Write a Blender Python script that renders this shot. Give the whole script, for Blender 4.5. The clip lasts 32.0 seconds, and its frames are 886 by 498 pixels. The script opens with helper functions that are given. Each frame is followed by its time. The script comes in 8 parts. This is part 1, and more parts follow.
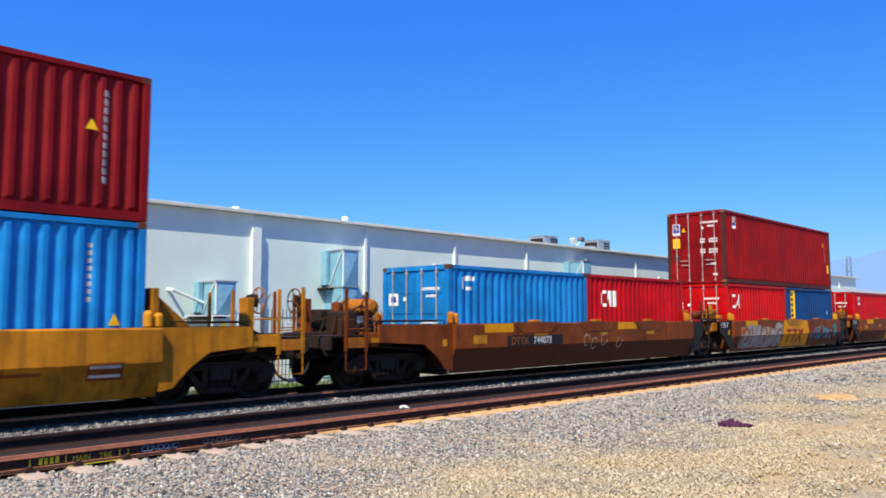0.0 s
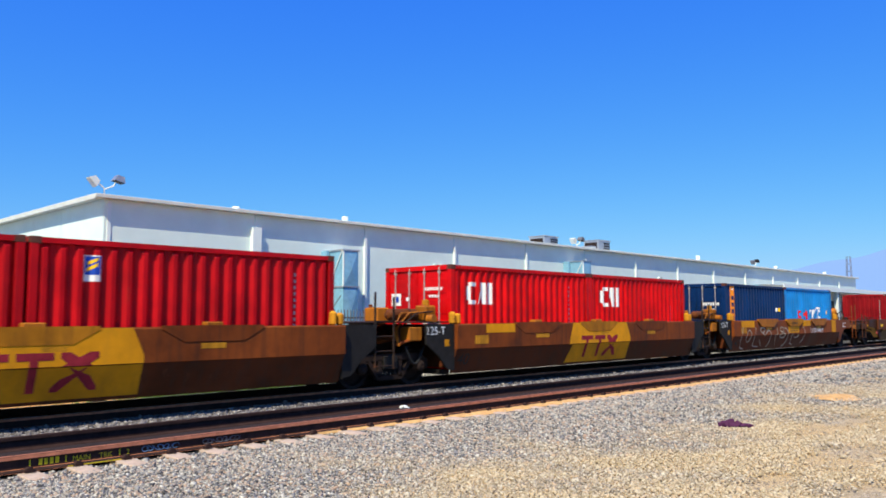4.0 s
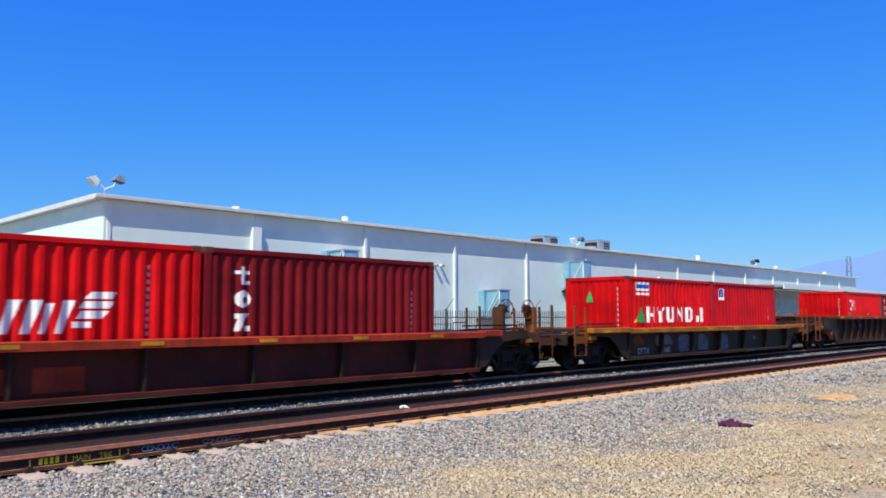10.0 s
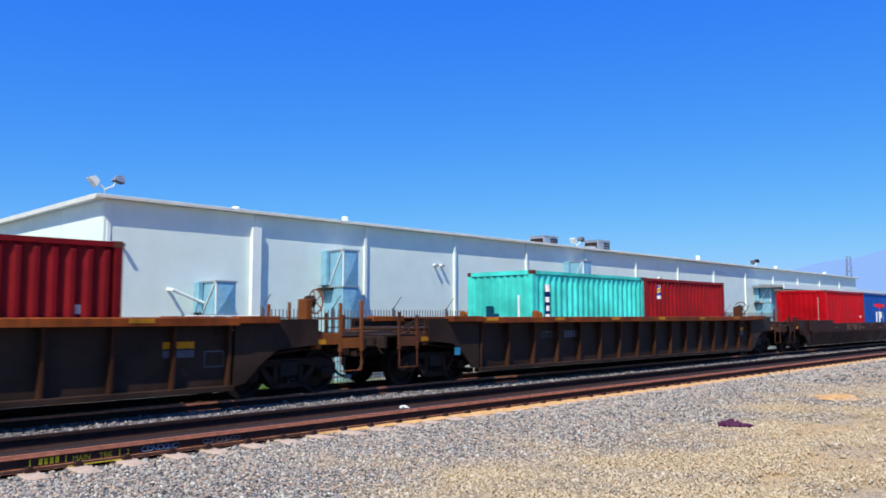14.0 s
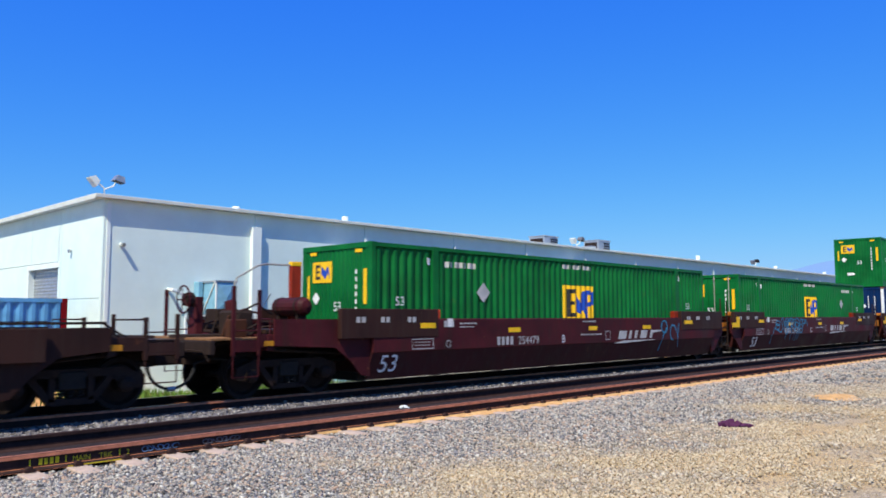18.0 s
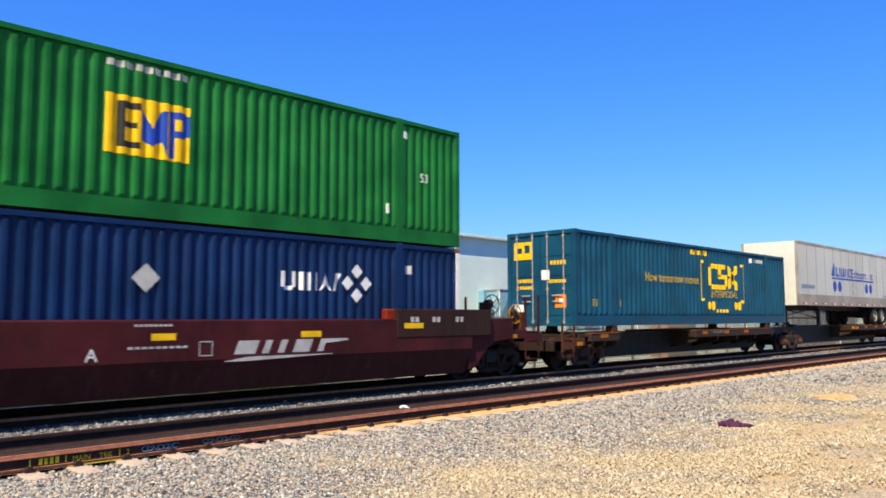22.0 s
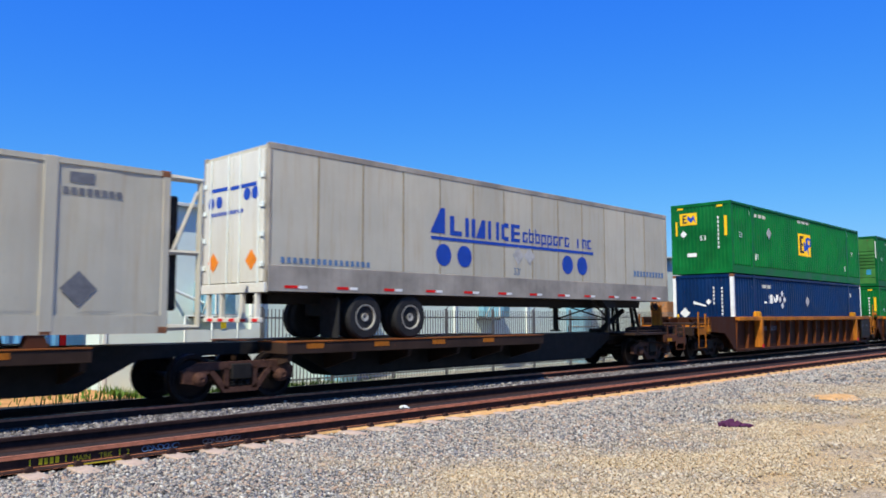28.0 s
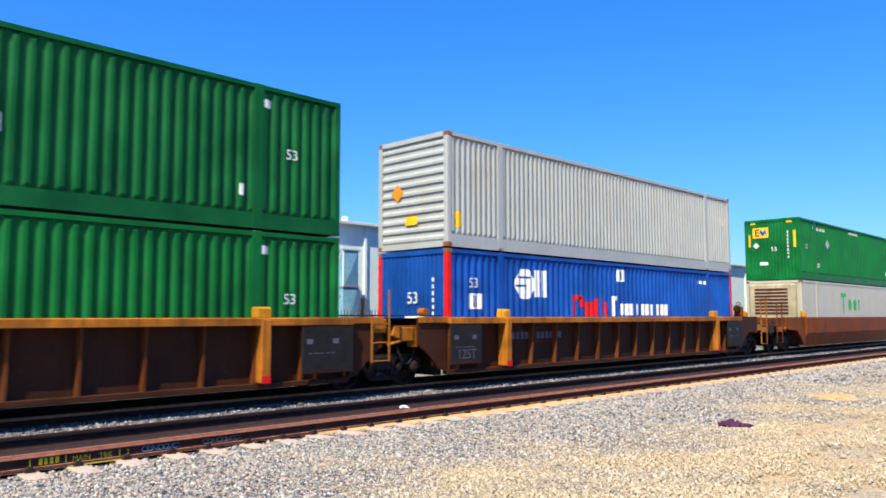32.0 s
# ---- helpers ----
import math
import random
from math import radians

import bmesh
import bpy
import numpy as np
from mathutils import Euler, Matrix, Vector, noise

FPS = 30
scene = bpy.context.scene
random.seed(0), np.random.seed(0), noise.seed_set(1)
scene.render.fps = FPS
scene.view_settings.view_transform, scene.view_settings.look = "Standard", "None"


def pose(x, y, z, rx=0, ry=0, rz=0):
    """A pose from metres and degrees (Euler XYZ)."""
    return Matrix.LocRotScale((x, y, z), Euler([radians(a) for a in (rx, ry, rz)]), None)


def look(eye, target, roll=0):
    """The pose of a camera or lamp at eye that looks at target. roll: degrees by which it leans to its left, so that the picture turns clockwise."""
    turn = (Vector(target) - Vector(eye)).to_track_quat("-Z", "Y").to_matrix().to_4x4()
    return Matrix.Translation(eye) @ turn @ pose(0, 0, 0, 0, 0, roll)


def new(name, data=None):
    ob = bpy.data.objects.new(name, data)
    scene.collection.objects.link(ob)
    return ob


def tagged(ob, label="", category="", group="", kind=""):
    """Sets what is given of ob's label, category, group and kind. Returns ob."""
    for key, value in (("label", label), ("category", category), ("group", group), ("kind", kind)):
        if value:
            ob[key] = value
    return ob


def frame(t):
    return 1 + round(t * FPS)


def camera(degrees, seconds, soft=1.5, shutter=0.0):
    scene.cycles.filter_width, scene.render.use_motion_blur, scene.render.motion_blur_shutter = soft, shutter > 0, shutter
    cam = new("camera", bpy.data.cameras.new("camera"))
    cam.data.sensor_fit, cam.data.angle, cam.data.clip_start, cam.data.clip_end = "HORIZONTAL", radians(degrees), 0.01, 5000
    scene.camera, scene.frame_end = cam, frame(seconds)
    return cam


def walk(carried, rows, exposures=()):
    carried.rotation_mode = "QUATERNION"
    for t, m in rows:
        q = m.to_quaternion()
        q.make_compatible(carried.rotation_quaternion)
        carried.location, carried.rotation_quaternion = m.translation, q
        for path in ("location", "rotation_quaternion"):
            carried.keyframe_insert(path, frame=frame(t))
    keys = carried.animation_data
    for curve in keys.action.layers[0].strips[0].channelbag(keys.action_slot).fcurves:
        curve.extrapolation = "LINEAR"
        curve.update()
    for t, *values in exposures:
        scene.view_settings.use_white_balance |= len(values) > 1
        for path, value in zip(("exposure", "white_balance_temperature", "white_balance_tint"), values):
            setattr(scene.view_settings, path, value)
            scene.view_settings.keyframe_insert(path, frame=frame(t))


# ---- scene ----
# ---- camera, standing still beside the tracks; z = 0 is the top of the rails ----
EYE = (0.0, 0.0, 1.55)
AIM = (EYE[0] + 0.7144, EYE[1] + 0.6944, EYE[2] + 0.0866)
cam = camera(59.46, 32.0, soft=1.7, shutter=0.12)
walk(cam, [(0.0, look(EYE, AIM, -0.06)), (32.0, look(EYE, AIM, -0.06))],
     exposures=[(0.0, 0.2, 6950, 10), (3.0, 0.16, 6900, 10), (6.0, 0.2, 7000, 10), (7.2, 0.17, 6900, 10), (8.2, 0.05, 6500, 12), (20.0, 0.05, 6500, 12), (20.8, 0.14, 6700, 11),
                (21.5, 0.36, 7700, 10), (22.2, 0.38, 7700, 10), (23.0, 0.25, 7100, 10), (25.0, 0.22, 6900, 10), (28.0, 0.07, 6500, 11), (29.0, 0.07, 6500, 11),
                (30.0, 0.34, 6800, 10), (31.0, 0.54, 7200, 10), (32.0, 0.51, 6800, 10)])

# ---- sun and sky ----
SUN = Vector((-0.556, -0.240, 0.796))
world = bpy.data.worlds.new("sky")
scene.world = world
world.use_nodes = True
wn, wl = world.node_tree.nodes, world.node_tree.links
sky = wn.new("ShaderNodeTexSky")
sky.sky_type, sky.sun_disc = "NISHITA", False
sky.sun_elevation, sky.sun_rotation = math.asin(SUN.z), math.atan2(SUN.x, SUN.y)
sky.air_density, sky.dust_density, sky.ozone_density = 1.0, 0.6, 3.0
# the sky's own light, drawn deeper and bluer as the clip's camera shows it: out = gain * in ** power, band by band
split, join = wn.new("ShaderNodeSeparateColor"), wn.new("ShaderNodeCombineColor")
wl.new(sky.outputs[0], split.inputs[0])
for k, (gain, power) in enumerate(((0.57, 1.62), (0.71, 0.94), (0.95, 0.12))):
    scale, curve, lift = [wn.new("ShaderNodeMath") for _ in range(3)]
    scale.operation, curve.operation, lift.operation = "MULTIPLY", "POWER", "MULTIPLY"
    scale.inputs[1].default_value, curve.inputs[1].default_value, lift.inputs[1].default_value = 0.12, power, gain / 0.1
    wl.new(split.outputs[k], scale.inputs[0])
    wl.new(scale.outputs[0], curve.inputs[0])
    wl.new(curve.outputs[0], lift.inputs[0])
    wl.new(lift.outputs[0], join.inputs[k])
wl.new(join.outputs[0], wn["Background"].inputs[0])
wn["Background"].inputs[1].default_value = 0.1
sun_data = bpy.data.lights.new("sun", "SUN")
sun_data.energy, sun_data.angle, sun_data.color = 5.7, radians(0.53), (1.0, 0.96, 0.78)
sun = new("sun", sun_data)
sun.matrix_world = look(SUN * 200, (0, 0, 0))


# ---- materials ----
def node(nt, kind, **values):
    n = nt.nodes.new(kind)
    for key, value in values.items():
        n.inputs[key].default_value = value
    return n


def ramp(nt, source, stops):
    r = nt.nodes.new("ShaderNodeValToRGB")
    for k, (at, c) in enumerate(stops):
        e = r.color_ramp.elements[k] if k < 2 else r.color_ramp.elements.new(at)
        e.position, e.color = at, (c, c, c, 1) if isinstance(c, (int, float)) else (*c, 1)
    nt.links.new(source, r.inputs[0])
    return r.outputs[0]


def blend(nt, fac, a, b, mode="MIX"):
    m = nt.nodes.new("ShaderNodeMix")
    m.data_type, m.blend_type = "RGBA", mode
    for k, v in ((0, fac), (6, a), (7, b)):
        if isinstance(v, (int, float)):
            m.inputs[k].default_value = v
        elif isinstance(v, tuple):
            m.inputs[k].default_value = (*v, 1)
        else:
            nt.links.new(v, m.inputs[k])
    return m.outputs[2]


def noise_of(nt, scale, detail=6.0, stretch=(1, 1, 1), rough=0.6):
    co = nt.nodes.new("ShaderNodeTexCoord")
    mp = nt.nodes.new("ShaderNodeMapping")
    mp.inputs["Scale"].default_value = stretch
    nt.links.new(co.outputs["Object"], mp.inputs[0])
    n = node(nt, "ShaderNodeTexNoise", Scale=scale, Detail=detail, Roughness=rough)
    nt.links.new(mp.outputs[0], n.inputs["Vector"])
    return n.outputs["Fac"]


def base_material(name, rough, metal=0.0):
    m = bpy.data.materials.new(name)
    m.use_nodes = True
    nt = m.node_tree
    b = nt.nodes["Principled BSDF"]
    b.inputs["Specular IOR Level"].default_value = 0.12
    b.inputs["Roughness"].default_value, b.inputs["Metallic"].default_value = rough, metal
    return m, nt, b


def bump(nt, b, height, strength, distance):
    n = node(nt, "ShaderNodeBump", Strength=strength, Distance=distance)
    nt.links.new(height, n.inputs["Height"])
    nt.links.new(n.outputs[0], b.inputs["Normal"])


def paint(name, color, rough=0.45, rust=0.25, dirt=0.35, grime=(0.05, 0.04, 0.03), scale=1.0, fading=(0.72, 1.25)):
    """Weathered paint on steel: faded patches, vertical streaks of dirt, rust spots."""
    m, nt, b = base_material(name, rough)
    fade = noise_of(nt, 0.9 * scale, 5)
    light = tuple(min(1, c * fading[1]) for c in color)
    dark = tuple(c * fading[0] for c in color)
    c = blend(nt, ramp(nt, fade, [(0.35, 0.0), (0.68, 1.0)]), dark, light)
    streak = ramp(nt, noise_of(nt, 3.0 * scale, 4, (2.6, 2.6, 0.22)), [(0.48, 0.0), (0.78, dirt * 0.8)])
    c = blend(nt, streak, c, grime)
    spots = ramp(nt, noise_of(nt, 4.5 * scale, 9, (1, 1, 0.7), 0.7), [(0.63, 0.0), (0.70, rust)])
    c = blend(nt, spots, c, (0.16, 0.05, 0.02))
    info = nt.nodes.new("ShaderNodeObjectInfo")
    c = blend(nt, 1.0, c, ramp(nt, info.outputs["Random"], [(0.0, 0.9), (1.0, 1.06)]), "MULTIPLY")
    nt.links.new(c, b.inputs["Base Color"])
    grain = noise_of(nt, 40, 3)
    nt.links.new(ramp(nt, fade, [(0.3, rough - 0.1), (0.7, rough + 0.2)]), b.inputs["Roughness"])
    bump(nt, b, grain, 0.15, 0.004)
    return m


def plain(name, color, rough=0.6, metal=0.0, var=0.25, scale=6.0, relief=0.2):
    m, nt, b = base_material(name, rough, metal)
    f = noise_of(nt, scale, 7)
    c = blend(nt, ramp(nt, f, [(0.3, 0.0), (0.7, 1.0)]), tuple(x * (1 - var) for x in color), tuple(min(1, x * (1 + var)) for x in color))
    nt.links.new(c, b.inputs["Base Color"])
    bump(nt, b, noise_of(nt, scale * 6, 4), relief, 0.004)
    return m


MATS = {}


def M(name):
    return MATS[name]


for key, col in dict(red=(0.45, 0.003, 0.008), bright_red=(0.60, 0.003, 0.005), maroon=(0.18, 0.005, 0.009), rust_red=(0.27, 0.007, 0.010),
                     mid_red=(0.50, 0.004, 0.006), blue=(0.003, 0.045, 0.17), navy=(0.002, 0.022, 0.090), sky_blue=(0.003, 0.19, 0.53), royal=(0.005, 0.068, 0.33),
                     teal=(0.06, 0.66, 0.58), green=(0.002, 0.126, 0.027), hub_green=(0.002, 0.092, 0.024), petrol=(0.003, 0.06, 0.115),
                     pale=(0.47, 0.44, 0.36), silver=(0.37, 0.39, 0.385)).items():
    clean = key in ("pale", "silver")
    MATS[key] = paint("paint_" + key, col, 0.42, 0.06 if clean else 0.22, 0.42 if clean else 0.12, (0.36, 0.22, 0.09) if clean else (0.05, 0.04, 0.03), 1.0, (0.93, 1.05) if clean else (0.72, 1.25))
for key, col in dict(tan=(0.45, 0.165, 0.010), brown=(0.20, 0.046, 0.009), ox=(0.064, 0.010, 0.013), dark=(0.038, 0.022, 0.016),
                     orange=(0.42, 0.135, 0.014), yellow=(0.52, 0.22, 0.015), fec=(0.34, 0.034, 0.014)).items():
    MATS[key] = paint("car_" + key, col, 0.55, 0.65, 0.75, (0.03, 0.018, 0.012), 1.0, (0.5, 1.35))
MATS["black"] = plain("black_steel", (0.018, 0.016, 0.015), 0.6)
MATS["iron"] = plain("rusty_iron", (0.026, 0.016, 0.013), 0.8)
MATS["truck_rust"] = plain("rusty_truck_casting", (0.075, 0.036, 0.026), 0.8, 0, 0.4, 9)
MATS["wheel"] = plain("wheel_steel", (0.018, 0.013, 0.012), 0.55, 0.4)
MATS["rubber"] = plain("rubber", (0.022, 0.022, 0.024), 0.8)
MATS["white"] = plain("white_marking", (0.75, 0.74, 0.72), 0.6, 0, 0.12, 3)
MATS["tan_mark"] = plain("rusted_lettering", (0.30, 0.155, 0.085), 0.75, 0, 0.35, 4)
MATS["grey_mark"] = plain("faded_marking", (0.42, 0.41, 0.40), 0.7, 0, 0.25, 3)
MATS["yellow_mark"] = plain("yellow_marking", (0.80, 0.46, 0.015), 0.55, 0, 0.15, 3)
MATS["blue_mark"] = plain("blue_marking", (0.015, 0.06, 0.36), 0.5, 0, 0.15, 3)
MATS["red_mark"] = plain("red_marking", (0.62, 0.012, 0.012), 0.5, 0, 0.15, 3)
MATS["green_mark"] = plain("green_marking", (0.03, 0.36, 0.10), 0.5, 0, 0.15, 3)
MATS["black_mark"] = plain("black_marking", (0.03, 0.03, 0.03), 0.6, 0, 0.2, 3)
MATS["orange_mark"] = plain("orange_marking", (0.75, 0.22, 0.02), 0.6, 0, 0.2, 3)
MATS["steel"] = plain("galvanised_steel", (0.45, 0.46, 0.47), 0.4, 0.7, 0.15, 8)
MATS["wall"] = plain("white_wall_paint", (0.66, 0.765, 0.725), 0.8, 0, 0.05, 1.2, 0.25)
MATS["trim_white"] = plain("white_trim_paint", (0.73, 0.78, 0.75), 0.6, 0, 0.05, 2.0, 0.1)
MATS["ground"] = plain("sandy_ground", (0.36, 0.29, 0.20), 0.95, 0, 0.3, 1.5, 0.5)
# rail steel split by colour: shade in the dark web, sunlight in the rust
MATS["rail"] = plain("shaded_rail_steel", (0.035, 0.018, 0.016), 0.8, 0.0, 0.3, 9)
MATS["lit_rail_rust"] = plain("lit_rusty_rail", (0.32, 0.12, 0.06), 0.75, 0.0, 0.3, 9)
MATS["fascia"] = plain("grey_fascia_paint", (0.60, 0.61, 0.56), 0.6, 0, 0.08, 2.0, 0.1)
MATS["rail_top"] = plain("worn_rail_head", (0.32, 0.22, 0.20), 0.35, 0.8, 0.15, 9)
MATS["tie"] = plain("weathered_tie", (0.44, 0.33, 0.26), 0.9, 0, 0.25, 5)


MATS["trailer_white"] = paint("white_trailer_sheet", (0.50, 0.50, 0.475), 0.4, 0.05, 0.3, (0.36, 0.27, 0.16), 1.0, (0.93, 1.06))
MATS["rail_grey"] = paint("trailer_rail", (0.32, 0.285, 0.245), 0.45, 0.15, 0.3)
MATS["seam"] = plain("trailer_seam", (0.32, 0.26, 0.17), 0.5, 0, 0.2, 4)
MATS["door_white"] = paint("white_door_paint", (0.66, 0.64, 0.58), 0.45, 0.2, 0.3, (0.42, 0.27, 0.12), 1.0, (0.93, 1.05))
MATS["rim_white"] = plain("dusty_wheel_rim", (0.36, 0.34, 0.30), 0.5, 0.3, 0.25, 5)
MATS["graffiti_pale"] = plain("pale_spray_paint", (0.36, 0.29, 0.22), 0.75, 0, 0.35, 5)
MATS["graffiti_grey"] = plain("grey_spray_paint", (0.27, 0.245, 0.22), 0.7, 0, 0.3, 4)
MATS["graffiti_teal"] = plain("teal_spray_paint", (0.05, 0.22, 0.24), 0.7, 0, 0.45, 4)
MATS["graffiti_cyan"] = plain("cyan_spray_paint", (0.03, 0.22, 0.36), 0.7, 0, 0.2, 4)
MATS["graffiti_red"] = plain("red_spray_paint", (0.26, 0.02, 0.03), 0.7, 0, 0.35, 4)
MATS["tan_panel"] = paint("car_tan_panel", (0.64, 0.255, 0.008), 0.6, 0.3, 0.2)
MATS["fence_iron"] = plain("fence_iron", (0.16, 0.16, 0.17), 0.5, 0.3, 0.2, 8)
MATS["pale_blue"] = paint("paint_pale_blue", (0.10, 0.30, 0.55), 0.5, 0.15, 0.2)
# bluish haze of distance mixed into the mast's own colour
MATS["mast_steel"] = plain("hazy_mast_steel", (0.16, 0.20, 0.30), 0.7)
MATS["yellow_dim"] = plain("worn_yellow_paint", (0.50, 0.40, 0.02), 0.8, 0, 0.4, 20)
MATS["graffiti_blue"] = plain("blue_spray_paint", (0.10, 0.18, 0.32), 0.7, 0, 0.3, 6)
MATS["scrap"] = plain("dark_cloth", (0.075, 0.022, 0.06), 0.9, 0, 0.4, 12)
MATS["soil"] = plain("orange_soil", (0.52, 0.27, 0.10), 0.95, 0, 0.35, 2.5, 0.6)
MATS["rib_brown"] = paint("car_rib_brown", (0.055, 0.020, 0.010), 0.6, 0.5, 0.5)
# recessed panels: brown cut darker to hold the chord's shade; also plain end sides
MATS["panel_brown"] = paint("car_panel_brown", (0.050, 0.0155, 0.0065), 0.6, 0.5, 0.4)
MATS["dark_fill"] = plain("dark_fill", (0.030, 0.021, 0.022), 0.95, 0, 0.4, 14, 0.7)
MATS["lit_head_rust"] = plain("lit_rusty_rail_head", (0.46, 0.17, 0.10), 0.6, 0.2, 0.3, 9)
MATS["dark_ox"] = paint("car_dark_brown", (0.034, 0.014, 0.011), 0.6, 0.4, 0.4)
MATS["reefer_white"] = paint("white_trailer_paint", (0.56, 0.59, 0.60), 0.45, 0.1, 0.3, (0.40, 0.34, 0.25), 1.0, (0.94, 1.04))
MATS["rust_cast"] = plain("rusty_casting", (0.20, 0.085, 0.045), 0.75, 0, 0.35, 14)
# darker copies of the car paints, with the lower sides' shade in them
MATS["ox_shade"] = paint("car_maroon_shade", (0.045, 0.010, 0.011), 0.6, 0.4, 0.4)
# this brown is also the plain colour of raised ends and some graffiti
MATS["brown_shade"] = paint("car_brown_shade", (0.11, 0.028, 0.009), 0.6, 0.5, 0.5)
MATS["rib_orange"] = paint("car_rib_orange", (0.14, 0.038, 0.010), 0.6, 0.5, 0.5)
MATS["canopy_roof"] = plain("grey_canopy_roof", (0.22, 0.23, 0.24), 0.8, 0, 0.15, 2, 0.2)
MATS["dull_red"] = paint("paint_dull_red", (0.24, 0.004, 0.006), 0.5, 0.45, 0.55, (0.03, 0.008, 0.008))
# shade of the recessed panels put into grey spray paint; also plain dim lettering
MATS["graffiti_dim"] = plain("dim_spray_paint", (0.10, 0.10, 0.125), 0.7, 0, 0.4, 4)
MATS["fit_orange"] = paint("car_fitting_orange", (0.20, 0.060, 0.014), 0.6, 0.5, 0.5)
MATS["dull_orange"] = plain("dull_orange_reflector", (0.36, 0.11, 0.012), 0.6, 0, 0.3, 12)
MATS["fit_tan"] = plain("worn_tan_plate", (0.22, 0.11, 0.05), 0.8, 0, 0.35, 8)
MATS["yellow_paint"] = paint("worn_yellow_steel", (0.30, 0.105, 0.012), 0.6, 0.4, 0.4)
MATS["rod_paint"] = plain("pale_locking_rod", (0.42, 0.36, 0.34), 0.55, 0.2, 0.25, 12)
MATS["bay_dark"] = plain("dark_bay_sheet", (0.07, 0.08, 0.085), 0.7, 0, 0.2, 4)
MATS["rust_dark"] = plain("dark_rusty_casting", (0.10, 0.035, 0.025), 0.75, 0, 0.35, 14)
# red darkened for the panel below the chord, its shade in the colour
MATS["fec_shade"] = paint("car_red_brown_shade", (0.085, 0.017, 0.012), 0.6, 0.5, 0.5, (0.03, 0.012, 0.01), 1.0, (0.6, 1.3))
# tan darkened the same way: lower-side shade put into the paint
MATS["tan_shade"] = paint("car_tan_shade", (0.075, 0.040, 0.010), 0.6, 0.5, 0.6)
MATS["fit_cream"] = paint("cream_unit_paint", (0.42, 0.34, 0.22), 0.55, 0.3, 0.4)
MATS["fit_brown"] = paint("car_fitting_brown", (0.085, 0.030, 0.015), 0.6, 0.5, 0.5)
MATS["rust_post"] = paint("rusty_brown_post", (0.075, 0.020, 0.014), 0.6, 0.5, 0.4)
MATS["grimy_green"] = paint("grimy_green_paint", (0.040, 0.160, 0.036), 0.6, 0.7, 0.4)
MATS["crate"] = plain("brown_crate_board", (0.36, 0.17, 0.08), 0.85, 0, 0.3, 5, 0.5)
MATS["crate_grey"] = plain("grey_green_crate", (0.14, 0.17, 0.14), 0.8, 0, 0.25, 5)
MATS["orange_dust"] = plain("orange_dust", (0.56, 0.32, 0.13), 0.95, 0, 0.3, 6, 0.6)
MATS["weed"] = plain("weed_leaf", (0.12, 0.22, 0.04), 0.7, 0, 0.4, 2)


def haze_glow_material():
    m, nt, b = base_material("haze_glow", 1.0)
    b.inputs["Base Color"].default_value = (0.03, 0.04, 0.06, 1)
    # the air's veil over the far ridge is put in as its own blue glow
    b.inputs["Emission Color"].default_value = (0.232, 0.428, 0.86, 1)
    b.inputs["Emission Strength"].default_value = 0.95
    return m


def sand_drift(nt, least, most):
    """Sand that gathers away from the tracks: none beside the rails, much of it four metres from the bed, in drifts."""
    co = nt.nodes.new("ShaderNodeTexCoord")
    xyz = nt.nodes.new("ShaderNodeSeparateXYZ")
    nt.links.new(co.outputs["Object"], xyz.inputs[0])
    span = nt.nodes.new("ShaderNodeMapRange")
    for k, v in enumerate((8.4, 4.2, -0.16, 0.24), 1):
        span.inputs[k].default_value = v
    nt.links.new(xyz.outputs[1], span.inputs[0])
    total = nt.nodes.new("ShaderNodeMath")
    nt.links.new(noise_of(nt, 0.55, 6), total.inputs[0])
    nt.links.new(span.outputs[0], total.inputs[1])
    return ramp(nt, total.outputs[0], [(0.45, least), (0.75, most)])


def stone_material(name, stops, sandy):
    """Crushed stone: each piece its own shade; dust lies in drifts."""
    m, nt, b = base_material(name, 0.9)
    geo = nt.nodes.new("ShaderNodeNewGeometry")
    c = ramp(nt, geo.outputs["Random Per Island"], stops)
    c = blend(nt, ramp(nt, noise_of(nt, 30, 5), [(0.35, 0.0), (0.75, 0.45)]), c, (0.12, 0.10, 0.09))
    if sandy:
        c = blend(nt, sand_drift(nt, 0.0, 0.58), c, (0.57, 0.43, 0.24))
    nt.links.new(c, b.inputs["Base Color"])
    b.inputs["Specular IOR Level"].default_value = 0.2
    bump(nt, b, noise_of(nt, 60, 5), 0.5, 0.01)
    return m


def gravel_bed_material():
    """Fine gravel and sand under the loose stones."""
    m, nt, b = base_material("gravel_bed", 0.95)
    co = nt.nodes.new("ShaderNodeTexCoord")
    cell = node(nt, "ShaderNodeTexVoronoi", Scale=42.0)
    nt.links.new(co.outputs["Object"], cell.inputs["Vector"])
    hue = nt.nodes.new("ShaderNodeSeparateColor")
    nt.links.new(cell.outputs["Color"], hue.inputs[0])
    c = ramp(nt, hue.outputs[0], [(0.0, (0.10, 0.10, 0.10)), (0.35, (0.28, 0.27, 0.25)), (0.7, (0.42, 0.39, 0.33)), (1.0, (0.62, 0.58, 0.50))])
    c = blend(nt, sand_drift(nt, 0.1, 0.92), c, (0.56, 0.39, 0.20))
    nt.links.new(c, b.inputs["Base Color"])
    b.inputs["Specular IOR Level"].default_value = 0.2
    bump(nt, b, cell.outputs["Distance"], 0.9, 0.03)
    return m


MATS["haze_glow"] = haze_glow_material()
